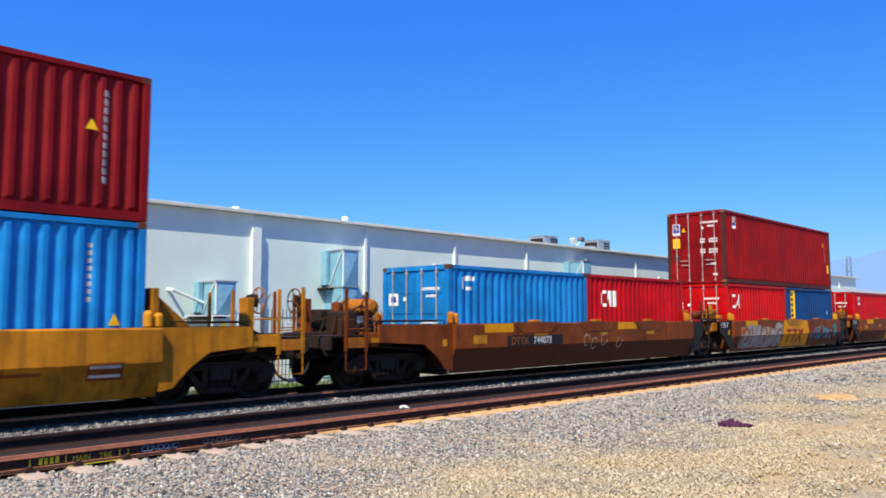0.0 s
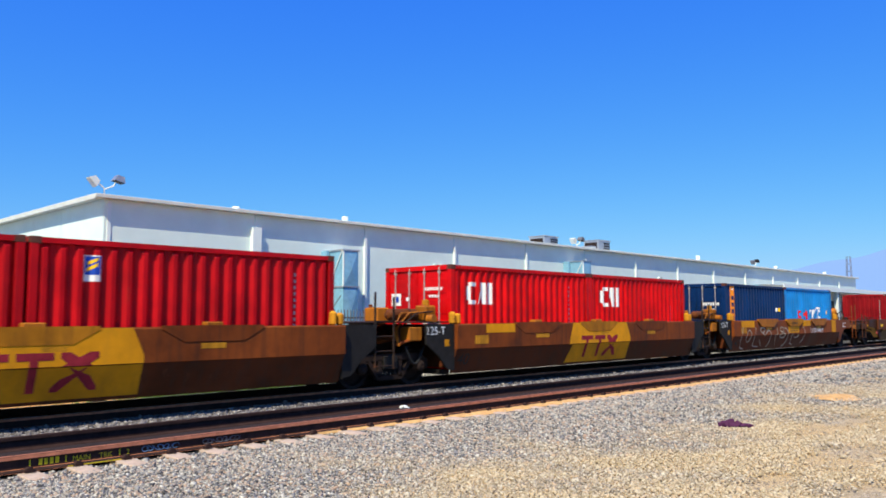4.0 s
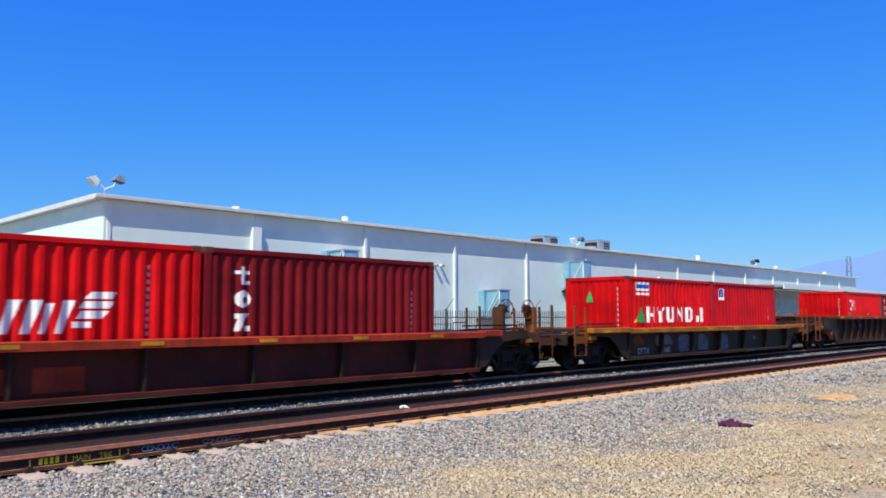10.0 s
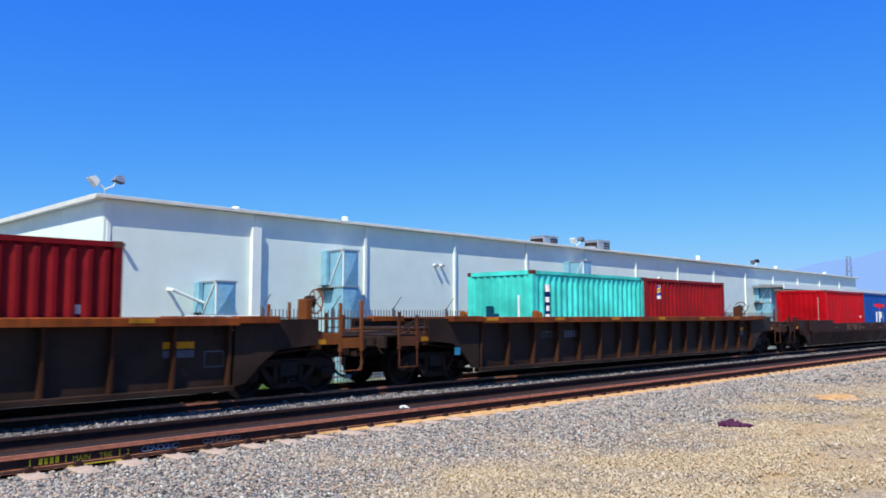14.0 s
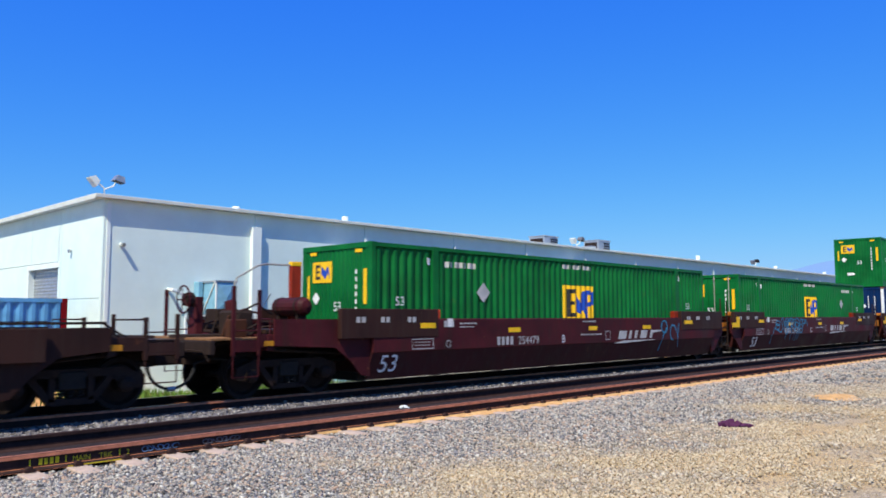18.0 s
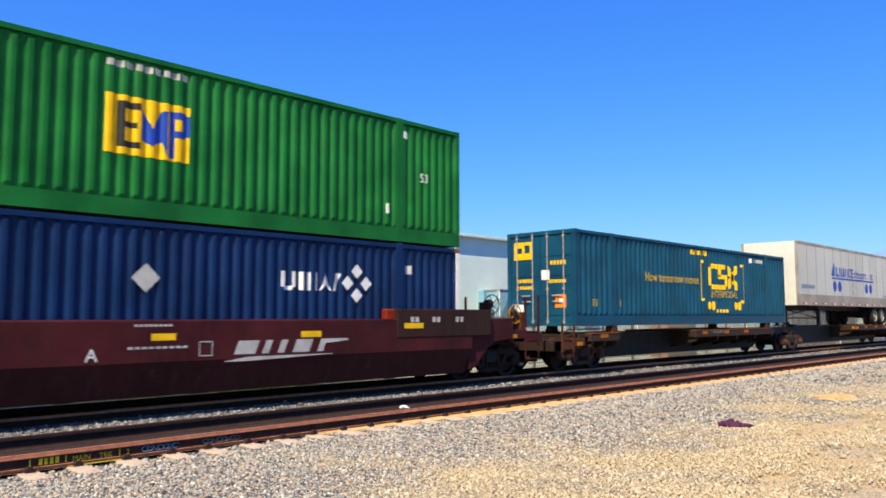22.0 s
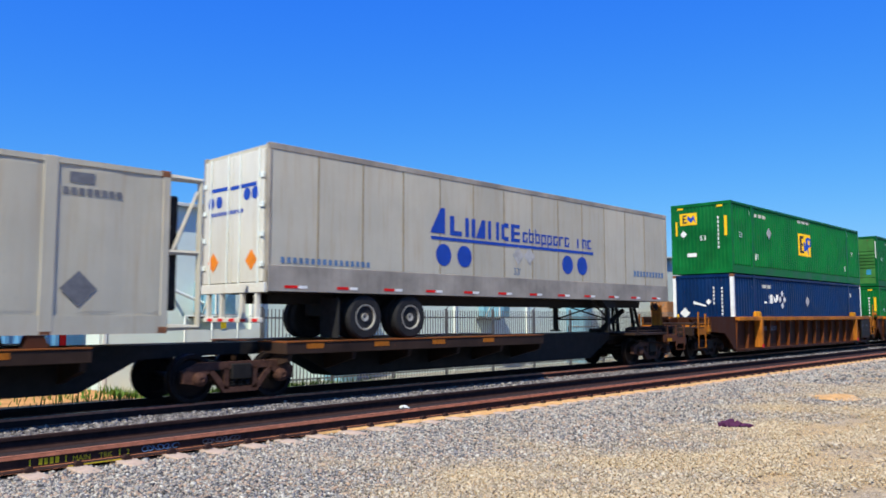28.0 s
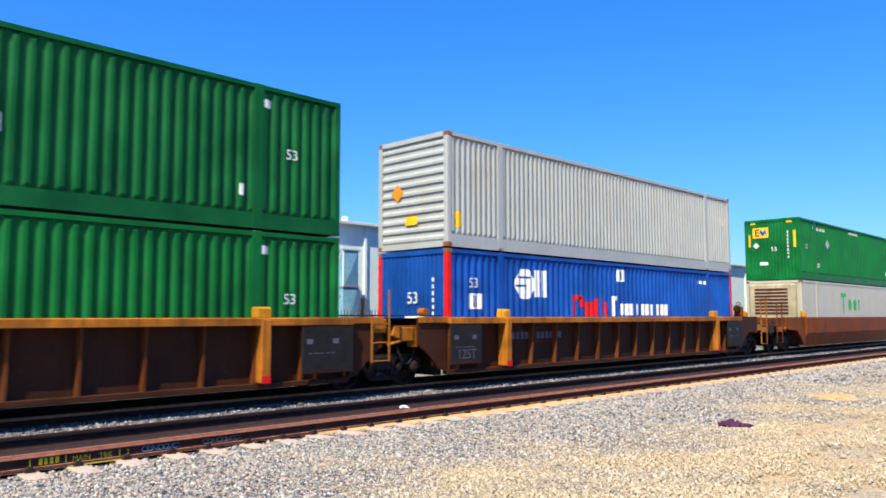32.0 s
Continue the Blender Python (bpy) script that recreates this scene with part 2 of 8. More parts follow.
MATS["stone"] = stone_material("loose_stone", [(0.0, (0.04, 0.04, 0.042)), (0.22, (0.14, 0.14, 0.15)), (0.45, (0.31, 0.30, 0.285)), (0.6, (0.47, 0.31, 0.21)), (0.78, (0.44, 0.40, 0.34)), (1.0, (0.62, 0.58, 0.50))], True)
MATS["ballast_stone"] = stone_material("ballast_stone", [(0.0, (0.035, 0.033, 0.037)), (0.4, (0.11, 0.103, 0.11)), (0.8, (0.21, 0.192, 0.192)), (1.0, (0.38, 0.35, 0.33))], False)
MATS["gravel_bed"] = gravel_bed_material()


# ---- mesh helpers ----
def part(name, bm, material, parent=None, label="", smooth=False):
    """One mesh object out of a bmesh, under a thing or a part."""
    data = bpy.data.meshes.new(name)
    bm.to_mesh(data)
    bm.free()
    return link(name, data, material, parent, label, smooth)


def link(name, data, material, parent=None, label="", smooth=False):
    if material is not None and not data.materials:
        data.materials.append(M(material) if isinstance(material, str) else material)
    if smooth:
        data.polygons.foreach_set("use_smooth", [True] * len(data.polygons))
    ob = new(name, data)
    ob.parent = parent
    if label:
        ob["label"] = label
    return ob


def bx(bm, x0, x1, y0, y1, z0, z1, bevel=0.0):
    c = [bm.verts.new((x, y, z)) for x in (x0, x1) for y in (y0, y1) for z in (z0, z1)]
    fs = [bm.faces.new([c[i] for i in q]) for q in ((0, 1, 3, 2), (4, 6, 7, 5), (0, 4, 5, 1), (2, 3, 7, 6), (0, 2, 6, 4), (1, 5, 7, 3))]
    if bevel:
        es = list({e for f in fs for e in f.edges})
        bmesh.ops.bevel(bm, geom=es, offset=bevel, segments=1, affect="EDGES")
    return bm


def box(x0, x1, y0, y1, z0, z1, bevel=0.0):
    return bx(bmesh.new(), x0, x1, y0, y1, z0, z1, bevel)


def prism(bm, outline, place):
    """Closed outline of (u, v), carried by place(u, v, 0 or 1) into two faces and the walls between."""
    a = [bm.verts.new(place(u, v, 0)) for u, v in outline]
    b = [bm.verts.new(place(u, v, 1)) for u, v in outline]
    n = len(outline)
    bm.faces.new(a[::-1])
    bm.faces.new(b)
    for i in range(n):
        j = (i + 1) % n
        bm.faces.new((a[i], a[j], b[j], b[i]))
    bmesh.ops.recalc_face_normals(bm, faces=bm.faces[:])
    return bm


def along_x(outline, x0, x1):
    """Profile of (y, z) drawn out along x."""
    return prism(bmesh.new(), outline, lambda u, v, k: (x1 if k else x0, u, v))


def across_y(outline, y0, y1, bm=None):
    """Outline of (x, z) drawn out along y."""
    return prism(bm or bmesh.new(), outline, lambda u, v, k: (u, y1 if k else y0, v))


def rod(bm, a, b, r, n=8):
    a, b = Vector(a), Vector(b)
    q = (b - a).to_track_quat("Z", "Y")
    ends = []
    for p in (a, b):
        ends.append([bm.verts.new(p + q @ Vector((r * math.cos(2 * math.pi * i / n), r * math.sin(2 * math.pi * i / n), 0))) for i in range(n)])
    for i in range(n):
        j = (i + 1) % n
        bm.faces.new((ends[0][i], ends[0][j], ends[1][j], ends[1][i]))
    bm.faces.new(ends[0][::-1])
    bm.faces.new(ends[1])
    return bm


def path_rod(points, r, n=6, bm=None):
    """One round bar bent along a line of points."""
    bm = bm or bmesh.new()
    pts = [Vector(p) for p in points]
    rings = []
    for k, p in enumerate(pts):
        way = (pts[min(k + 1, len(pts) - 1)] - p).normalized() + (p - pts[max(k - 1, 0)]).normalized()
        q = way.to_track_quat("Z", "Y")
        if rings:
            turn = q @ Vector((1, 0, 0))
            lead = last - way.normalized() * last.dot(way.normalized())
            angle = math.atan2((q @ Vector((0, 1, 0))).dot(lead), turn.dot(lead))
        else:
            angle = 0.0
        ring = [p + q @ Vector((r * math.cos(angle + 2 * math.pi * i / n), r * math.sin(angle + 2 * math.pi * i / n), 0)) for i in range(n)]
        last = ring[0] - p
        rings.append([bm.verts.new(v) for v in ring])
    for a, b in zip(rings, rings[1:]):
        for i in range(n):
            bm.faces.new((a[i], a[(i + 1) % n], b[(i + 1) % n], b[i]))
    bm.faces.new(rings[0][::-1])
    bm.faces.new(rings[-1])
    return bm


def lathe(profile, n=24, axis="y", bm=None, at=(0, 0, 0)):
    """Closed profile of (radius, offset along the axis), turned round the axis."""
    bm = bm or bmesh.new()
    rings = []
    for i in range(n):
        c, s = math.cos(2 * math.pi * i / n), math.sin(2 * math.pi * i / n)
        if axis == "y":
            rings.append([bm.verts.new((at[0] + r * c, at[1] + o, at[2] + r * s)) for r, o in profile])
        elif axis == "x":
            rings.append([bm.verts.new((at[0] + o, at[1] + r * c, at[2] + r * s)) for r, o in profile])
        else:
            rings.append([bm.verts.new((at[0] + r * c, at[1] + r * s, at[2] + o)) for r, o in profile])
    m = len(profile)
    for i in range(n):
        j = (i + 1) % n
        for k in range(m - 1):
            bm.faces.new((rings[i][k], rings[j][k], rings[j][k + 1], rings[i][k + 1]))
    bmesh.ops.remove_doubles(bm, verts=bm.verts[:], dist=1e-5)
    bmesh.ops.recalc_face_normals(bm, faces=bm.faces[:])
    return bm


LETTERS = {}


def letters(text, size):
    """Mesh data of a short text in the built-in font, in its own x-y plane, starting at the origin."""
    if (text, size) not in LETTERS:
        cu = bpy.data.curves.new("text", "FONT")
        cu.body, cu.size = text, size
        ob = bpy.data.objects.new("text", cu)
        LETTERS[text, size] = bpy.data.meshes.new_from_object(ob)
        bpy.data.objects.remove(ob)
    return LETTERS[text, size]


def write(text, size, x, y, z, material, parent, name="lettering", rz=0):
    """Text standing upright on a face that looks towards -y (or -x with rz=-90)."""
    data = letters(text, size).copy()
    ob = link(name, data, material, parent)
    ob.matrix_basis = pose(x, y, z, 90, 0, rz)
    return ob


# ---- the train's run along its track ----
TRACK_Y, TRACK_Z = 14.46, -0.07   # the far track lies a little lower than the near one


def travel(t):
    u = t / 32.0
    return ((((((188.071 * u - 527.781) * u + 533.799) * u - 227.957) * u - 4.088) * u - 373.106) * u) - 0.033


MOVING = []   # (thing, place along the train, y, z)
WHEELS = []   # (wheelset, its place in its thing's space)


def rolling(name, s, z, label, category, group):
    """An Empty at the base of a thing of the train, s metres along it."""
    ob = new(name)
    ob.empty_display_size = 0.3
    ob.location = (s + travel(0), TRACK_Y, z)
    tagged(ob, label, category, group)
    MOVING.append((ob, s, TRACK_Y, z))
    return ob


# ---- containers ----
class Ribs:
    """Trapezoid ribs along u: depth(u) is how far the sheet lies behind the outer face."""

    def __init__(self, pitch=0.278, depth=0.036, start=0.0, fill=0.26):
        self.pitch, self.deep, self.start = pitch, depth, start
        self.knots = ((0.0, 0.0), (fill, 0.0), (0.5, 1.0), (0.5 + fill, 1.0), (1.0, 0.0))

    def depth(self, u):
        k = ((u - self.start) / self.pitch) % 1.0
        for (a, da), (b, db) in zip(self.knots, self.knots[1:]):
            if k <= b:
                return self.deep * (da + (db - da) * (k - a) / (b - a))
        return 0.0

    def breaks(self, u0, u1):
        out, n = [], int((u0 - self.start) // self.pitch)
        while self.start + n * self.pitch < u1:
            for k, _ in self.knots[:-1]:
                u = self.start + (n + k) * self.pitch
                if u0 + 1e-4 < u < u1 - 1e-4:
                    out.append(u)
            n += 1
        return out


def sheet(bm, line, ribs, place):
    """A ribbed sheet between the low and high edges of line, rows of (u, low, high)."""
    us = sorted({round(u, 5) for u, _, _ in line} | {round(u, 5) for u in (ribs.breaks(line[0][0], line[-1][0]) if ribs else [])})
    low = np.interp(us, [p[0] for p in line], [p[1] for p in line])
    high = np.interp(us, [p[0] for p in line], [p[2] for p in line])
    last = None
    for u, a, b in zip(us, low, high):
        d = ribs.depth(u) if ribs else 0.0
        now = (bm.verts.new(place(u, d, a)), bm.verts.new(place(u, d, b)))
        if last and (b - a > 1e-5 or last[2] > 1e-5):
            bm.faces.new((last[0], now[0], now[1], last[1]))
        last = (*now, b - a)
    return bm


def pressed(bm, u0, u1, z0, z1, ribs, place):
    """A wall whose ribs are pressed into the sheet and run out in rounded tips below the top and above the bottom."""
    us = [u0] + ribs.breaks(u0, u1) + [u1]
    rows = ((z0, 1.0), (z0 + 0.03, 0.55), (z0 + 0.09, 0.0), (z1 - 0.09, 0.0), (z1 - 0.03, 0.55), (z1, 1.0))
    last = None
    for u in us:
        d = ribs.depth(u)
        now = [bm.verts.new(place(u, d + (ribs.deep - d) * flat, v)) for v, flat in rows]
        if last:
            for k in range(len(rows) - 1):
                bm.faces.new((last[k], now[k], now[k + 1], last[k + 1]))
        last = now
    return bm


def rect(u0, u1, z0, z1):
    return [(u0, z0, z1), (u1, z0, z1)]


def diamond(u, z, r):
    return [(u - r, z, z), (u, z - r, z + r), (u + r, z, z)]


def disc(u, z, r, flat=1.0):
    return [(u + r * math.cos(a), z - flat * r * math.sin(a), z + flat * r * math.sin(a)) for a in [math.pi * (1 - k / 12) for k in range(13)]]


def slant(u0, u1, z0, z1, lean):
    """A leaning bar, cut into an upright one with slanted ends."""
    return [(u0, z0, z0), (u0 + min(lean, u1 - u0), z0, z1), (u1, z0, z1), (u1 + lean, z1, z1)]


def paint_on(parent, mat, lines, ribs, place):
    """Painted shapes, each a part of its own; writing too small to tell apart stays in one."""
    small = []
    for line in lines:
        if min(line[-1][0] - line[0][0], max(p[2] for p in line) - min(p[1] for p in line)) < 0.15:
            small.append(line)
        elif len(line) == 3 and line[0][1] == line[0][2] == line[2][1]:
            part("placard", sheet(bmesh.new(), line, None, place), mat, parent)
        else:
            part("painted_mark", sheet(bmesh.new(), line, ribs, place), mat, parent)
    if small:
        bm = bmesh.new()
        for line in small:
            sheet(bm, line, ribs, place)
        ob = part("small_writing" if len(small) > 1 else "painted_mark", bm, mat, parent)
        if len(small) > 1:
            tagged(ob, "", "", "", "stuff")


CONTAINERS = "freight containers on the train"


def container(s, z, length, height, color, label, width=2.44, doors=True, marks=(), end_marks=(), pitch=0.278, end_ribs="upright",
              post=None, corner=None, kind="shipping_container", depth=0.058, rails=None):
    """A steel box: frame, ribbed sides, doors or ribbed front, roof, corner castings, painted marks."""
    ob = rolling(kind, s, z, label, "container", CONTAINERS)
    w, long = width / 2, length > 13
    ribs = Ribs(pitch, depth, 0.2)
    frame_mat = post or color
    sill_high = 0.31 if long else 0.16
    low, high = sill_high - 0.01, height - 0.09
    for side in (-1, 1):
        face = lambda u, d, v, side=side: (u, side * (w - 0.012 - d), v)
        bm = bmesh.new()
        spans = [(0.13, 1.93), (2.15, length - 2.15), (length - 1.93, length - 0.13)] if long else [(0.13, length - 0.13)]
        for a, b in spans:
            pressed(bm, a, b, low, high, ribs, face)
        part("side_panel", bm, color, ob)
        bm = bmesh.new()
        bx(bm, 0.1, length - 0.1, side * w, side * (w - 0.07), 0.0, sill_high)
        part("bottom_rail", bm, rails or color, ob)
        bm = box(0.1, length - 0.1, side * w, side * (w - 0.06), height - 0.1, height - 0.01)
        part("top_rail", bm, color, ob)
        for k, x in enumerate((0.0, length - 0.14)):
            part("corner_post", box(x, x + 0.14, side * w, side * (w - 0.14), 0.1, height - 0.1, 0.01), frame_mat if k == 0 or post else color, ob)
        if long:
            for x in (1.93, length - 2.15):
                part("lifting_post", box(x, x + 0.22, side * (w + 0.006), side * (w - 0.1), 0.05, height, 0.008), color, ob)
        places = [0.0, length - 0.178] + ([1.95, length - 2.128] if long else [])
        for x in places:
            for zz in (0.0, height - 0.118):
                part("corner_casting", box(x - 0.003, x + 0.178, side * (w + 0.003), side * (w - 0.16), zz - 0.003, zz + 0.121, 0.012),
                     "rust_dark" if color == "hub_green" and zz and 1 < x < length - 1 else color if color == "petrol" and not (zz and 1 < x < length - 1) else "rim_white" if color in ("green", "navy") and zz and 1 < x < length - 1 else corner or (color if color in ("green", "hub_green") else "rust_cast" if long else "rust_dark" if zz else color), ob)
    part("roof_panel", box(0.05, length - 0.05, -w + 0.05, w - 0.05, height - 0.06, height - 0.025), color, ob)
    part("floor_panel", box(0.1, length - 0.1, -w + 0.06, w - 0.06, 0.1, 0.15), "black", ob)
    # the end that looks up the line
    edge = w - 0.14
    for x, out in ((0.0, -1), (length, 1)):
        part("end_sill", box(x, x - out * 0.1, -edge, edge, 0.0, 0.15), color, ob)
        part("end_header", box(x, x - out * 0.1, -edge, edge, height - 0.12, height), color, ob)
    if doors:
        for side in (-1, 1):
            a, b = (-edge, -0.01) if side < 0 else (0.01, edge)
            bm = box(0.035, 0.075, a, b, 0.16, height - 0.13)
            for k in range(4):
                zz = 0.32 + k * (height - 0.5) / 4
                bx(bm, 0.02, 0.036, a + 0.06, b - 0.06, zz, zz + (height - 0.5) / 4 - 0.16, 0.006)
            leaf = part("door_leaf", bm, color, ob)
            for y in (a + 0.27, b - 0.27):
                bar = part("locking_bar", rod(bmesh.new(), (-0.005, y, 0.06), (-0.005, y, height - 0.05), 0.016), "rod_paint", leaf)
                for zz in (0.1, 1.1, height - 0.2):
                    part("bar_keeper", box(-0.025, 0.02, y - 0.04, y + 0.04, zz, zz + 0.05), "rod_paint", leaf)
            for k, zz in enumerate((0.72, 0.9)):
                part("door_handle", box(-0.04, -0.015, (a + b) / 2 - 0.24 + 0.02 * k, (a + b) / 2 + 0.1 + 0.02 * k, zz, zz + 0.035, 0.008), "rod_paint", leaf)
    else:
        bm = bmesh.new()
        if end_ribs == "slatted":
            bx(bm, 0.045, 0.08, -edge, edge, 0.15, height - 0.12)
            bx(bm, 0.02, 0.05, -edge, edge, 2.02, height - 0.12, 0.008)
            for k in range(5):
                bx(bm, 0.008, 0.05, -edge + 0.02, edge - 0.02, 1.06 + 0.19 * k, 1.2 + 0.19 * k, 0.012)
            bx(bm, 0.02, 0.05, -edge, edge, 0.5, 1.0, 0.008)
            bx(bm, 0.01, 0.05, -edge, edge, 0.15, 0.44, 0.01)
        elif end_ribs == "level":
            er = Ribs(0.24, 0.042, 0.2)
            sheet(bm, rect(0.15, height - 0.12, -edge, edge), er, lambda u, d, v: (0.02 + d, v, u))
        else:
            er = Ribs(0.25 if not long else 0.16, 0.03 if not long else 0.02, 0.0, 0.36 if not long else 0.26)
            sheet(bm, rect(-edge, edge, 0.15, height - 0.12), er, lambda u, d, v: (0.02 + d, u, v))
        part("end_panel", bm, "grimy_green" if end_ribs == "slatted" else color, ob)
    part("rear_panel", box(length - 0.07, length - 0.03, -edge, edge, 0.15, height - 0.12), color, ob)
    for k, (mat, lines) in enumerate(marks):
        paint_on(ob, mat, lines, ribs, lambda u, d, v, k=k: (u, -(w - 0.012 - d) - 0.004 - 0.002 * k, v))
    for k, (mat, lines) in enumerate(end_marks):
        paint_on(ob, mat, lines, None, lambda u, d, v, k=k: ((0.014 if doors else 0.015) - 0.002 * k, u, v))
    return ob


# ---- trucks, wheels and couplings ----
SHARED = {}


def shared(key, make):
    if key not in SHARED:
        bm = make()
        SHARED[key] = bpy.data.meshes.new(key)
        bm.to_mesh(SHARED[key])
        bm.free()
    return SHARED[key]


def frame_mesh():
    """Cast side frame, seen from the side, with its two windows and spring opening."""
    bm = bmesh.new()
    for outline in ([(-1.2, 0.62), (-1.2, 0.40), (-0.98, 0.36), (-0.62, 0.62), (0.62, 0.62), (0.98, 0.36), (1.2, 0.40), (1.2, 0.62), (0.85, 0.76), (-0.85, 0.76)],
                    [(-0.72, 0.62), (-0.36, 0.18), (0.36, 0.18), (0.72, 0.62), (0.58, 0.62), (0.30, 0.28), (-0.30, 0.28), (-0.58, 0.62)],
                    [(-0.36, 0.24), (-0.36, 0.64), (-0.26, 0.64), (-0.26, 0.24)], [(0.26, 0.24), (0.26, 0.64), (0.36, 0.64), (0.36, 0.24)]):
        across_y(outline, -0.07, 0.07, bm)
    return bm


def spring_mesh():
    """One coil spring, wound five times."""
    return path_rod([(0.06 * math.cos(k * math.pi / 3), 0.06 * math.sin(k * math.pi / 3), 0.28 + 0.27 * k / 30) for k in range(31)], 0.017, 5)


def wheel_mesh():
    prof = [(0.0, -0.05), (0.10, -0.055), (0.13, -0.02), (0.33, 0.01), (0.38, -0.06), (0.455, -0.065), (0.46, 0.045), (0.485, 0.055), (0.485, 0.075), (0.38, 0.075), (0.33, 0.04), (0.13, 0.06), (0.0, 0.06)]
    return lathe(prof, 28)


def truck(parent, x, iron="iron"):
    """A two-axle truck under its car: side frames with springs, bolster, brake beams, wheelsets."""
    z = TRACK_Z
    base = part("bolster", box(x - 0.22, x + 0.22, -1.1, 1.1, 0.42 + z, 0.72 + z, 0.02), "black", parent)
    for side in (-1, 1):
        f = link("side_frame", shared("side_frame_" + iron, frame_mesh), iron, base)
        f.location = (x, side * 1.0, z)
        for dx in (-0.16, 0.0, 0.16):
            link("spring", shared("spring", spring_mesh), "black", base).location = (x + dx, side * 1.0, z)
        for dx in (-0.89, 0.89):
            cap = link("bearing_cap", shared("bearing_cap_" + iron, lambda: lathe([(0.0, -0.12), (0.05, -0.14), (0.09, -0.12), (0.13, -0.09), (0.13, 0.06), (0.0, 0.06)], 14)), iron, base)
            cap.matrix_basis = pose(x + dx, side * 1.07, 0.46 + z, 0, 0, 0 if side < 0 else 180)
    for dx in (-0.38, 0.38):
        part("brake_beam", box(x + dx - 0.05, x + dx + 0.05, -0.85, 0.85, 0.3 + z, 0.42 + z, 0.02), "black", base)
    for dx in (-0.89, 0.89):
        axle = link("wheelset", shared("axle", lambda: rod(bmesh.new(), (0, -1.0, 0), (0, 1.0, 0), 0.085, 10)), "wheel", parent)
        axle.location = (x + dx, 0, 0.46 + z)
        for side in (-1, 1):
            wh = link("wheel", shared("wheel", wheel_mesh), "wheel", axle, smooth=False)
            wh.matrix_basis = pose(0, side * 0.76, 0, 0, 0, 0 if side < 0 else 180)
        WHEELS.append((axle, (x + dx, 0, 0.46 + z)))


COUPLINGS = []   # (car, its place along the train, the end's place in the car, which way it looks)


def couple():
    """Couplers that meet half way between each two cars, with the air hoses that hang in a loop below them."""
    COUPLINGS.sort(key=lambda c: c[1] + c[2])
    for a, b in zip(COUPLINGS, COUPLINGS[1:]):
        if a[3] < 0 or b[3] > 0:
            continue
        meet = (a[1] + a[2] + b[1] + b[2]) / 2
        for car, s, x, out in (a, b):
            m = meet - s
            bm = box(min(x - out * 0.5, m - out * 0.1), max(x - out * 0.5, m - out * 0.1), -0.09, 0.09, 0.68, 0.86, 0.02)
            bx(bm, m - out * 0.26, m + out * 0.03, -0.2, 0.16, 0.62, 0.93, 0.04)
            c = part("coupler", bm, "iron", car)
            part("uncoupling_rod", path_rod([(x + out * 0.02, -1.3, 0.72), (x + out * 0.1, -1.2, 0.92), (x + out * 0.1, -0.3, 0.92), (m - out * 0.15, -0.12, 0.96)], 0.014), "iron", c)
            pts = [(m - out * 0.47 * math.cos(math.pi / 2 * k / 10), -0.42, 0.64 - 0.45 * math.sin(math.pi / 2 * k / 10)) for k in range(11)]
            h = part("air_hose", path_rod([(pts[0][0] - out * 0.18, -0.5, 0.72)] + pts, 0.03, 8), "rubber", c, "black rubber air hose")
            part("hose_clamp", rod(bmesh.new(), (m - out * 0.08, -0.42, 0.19), (m + out * 0.01, -0.42, 0.19), 0.045, 8), "steel", h)


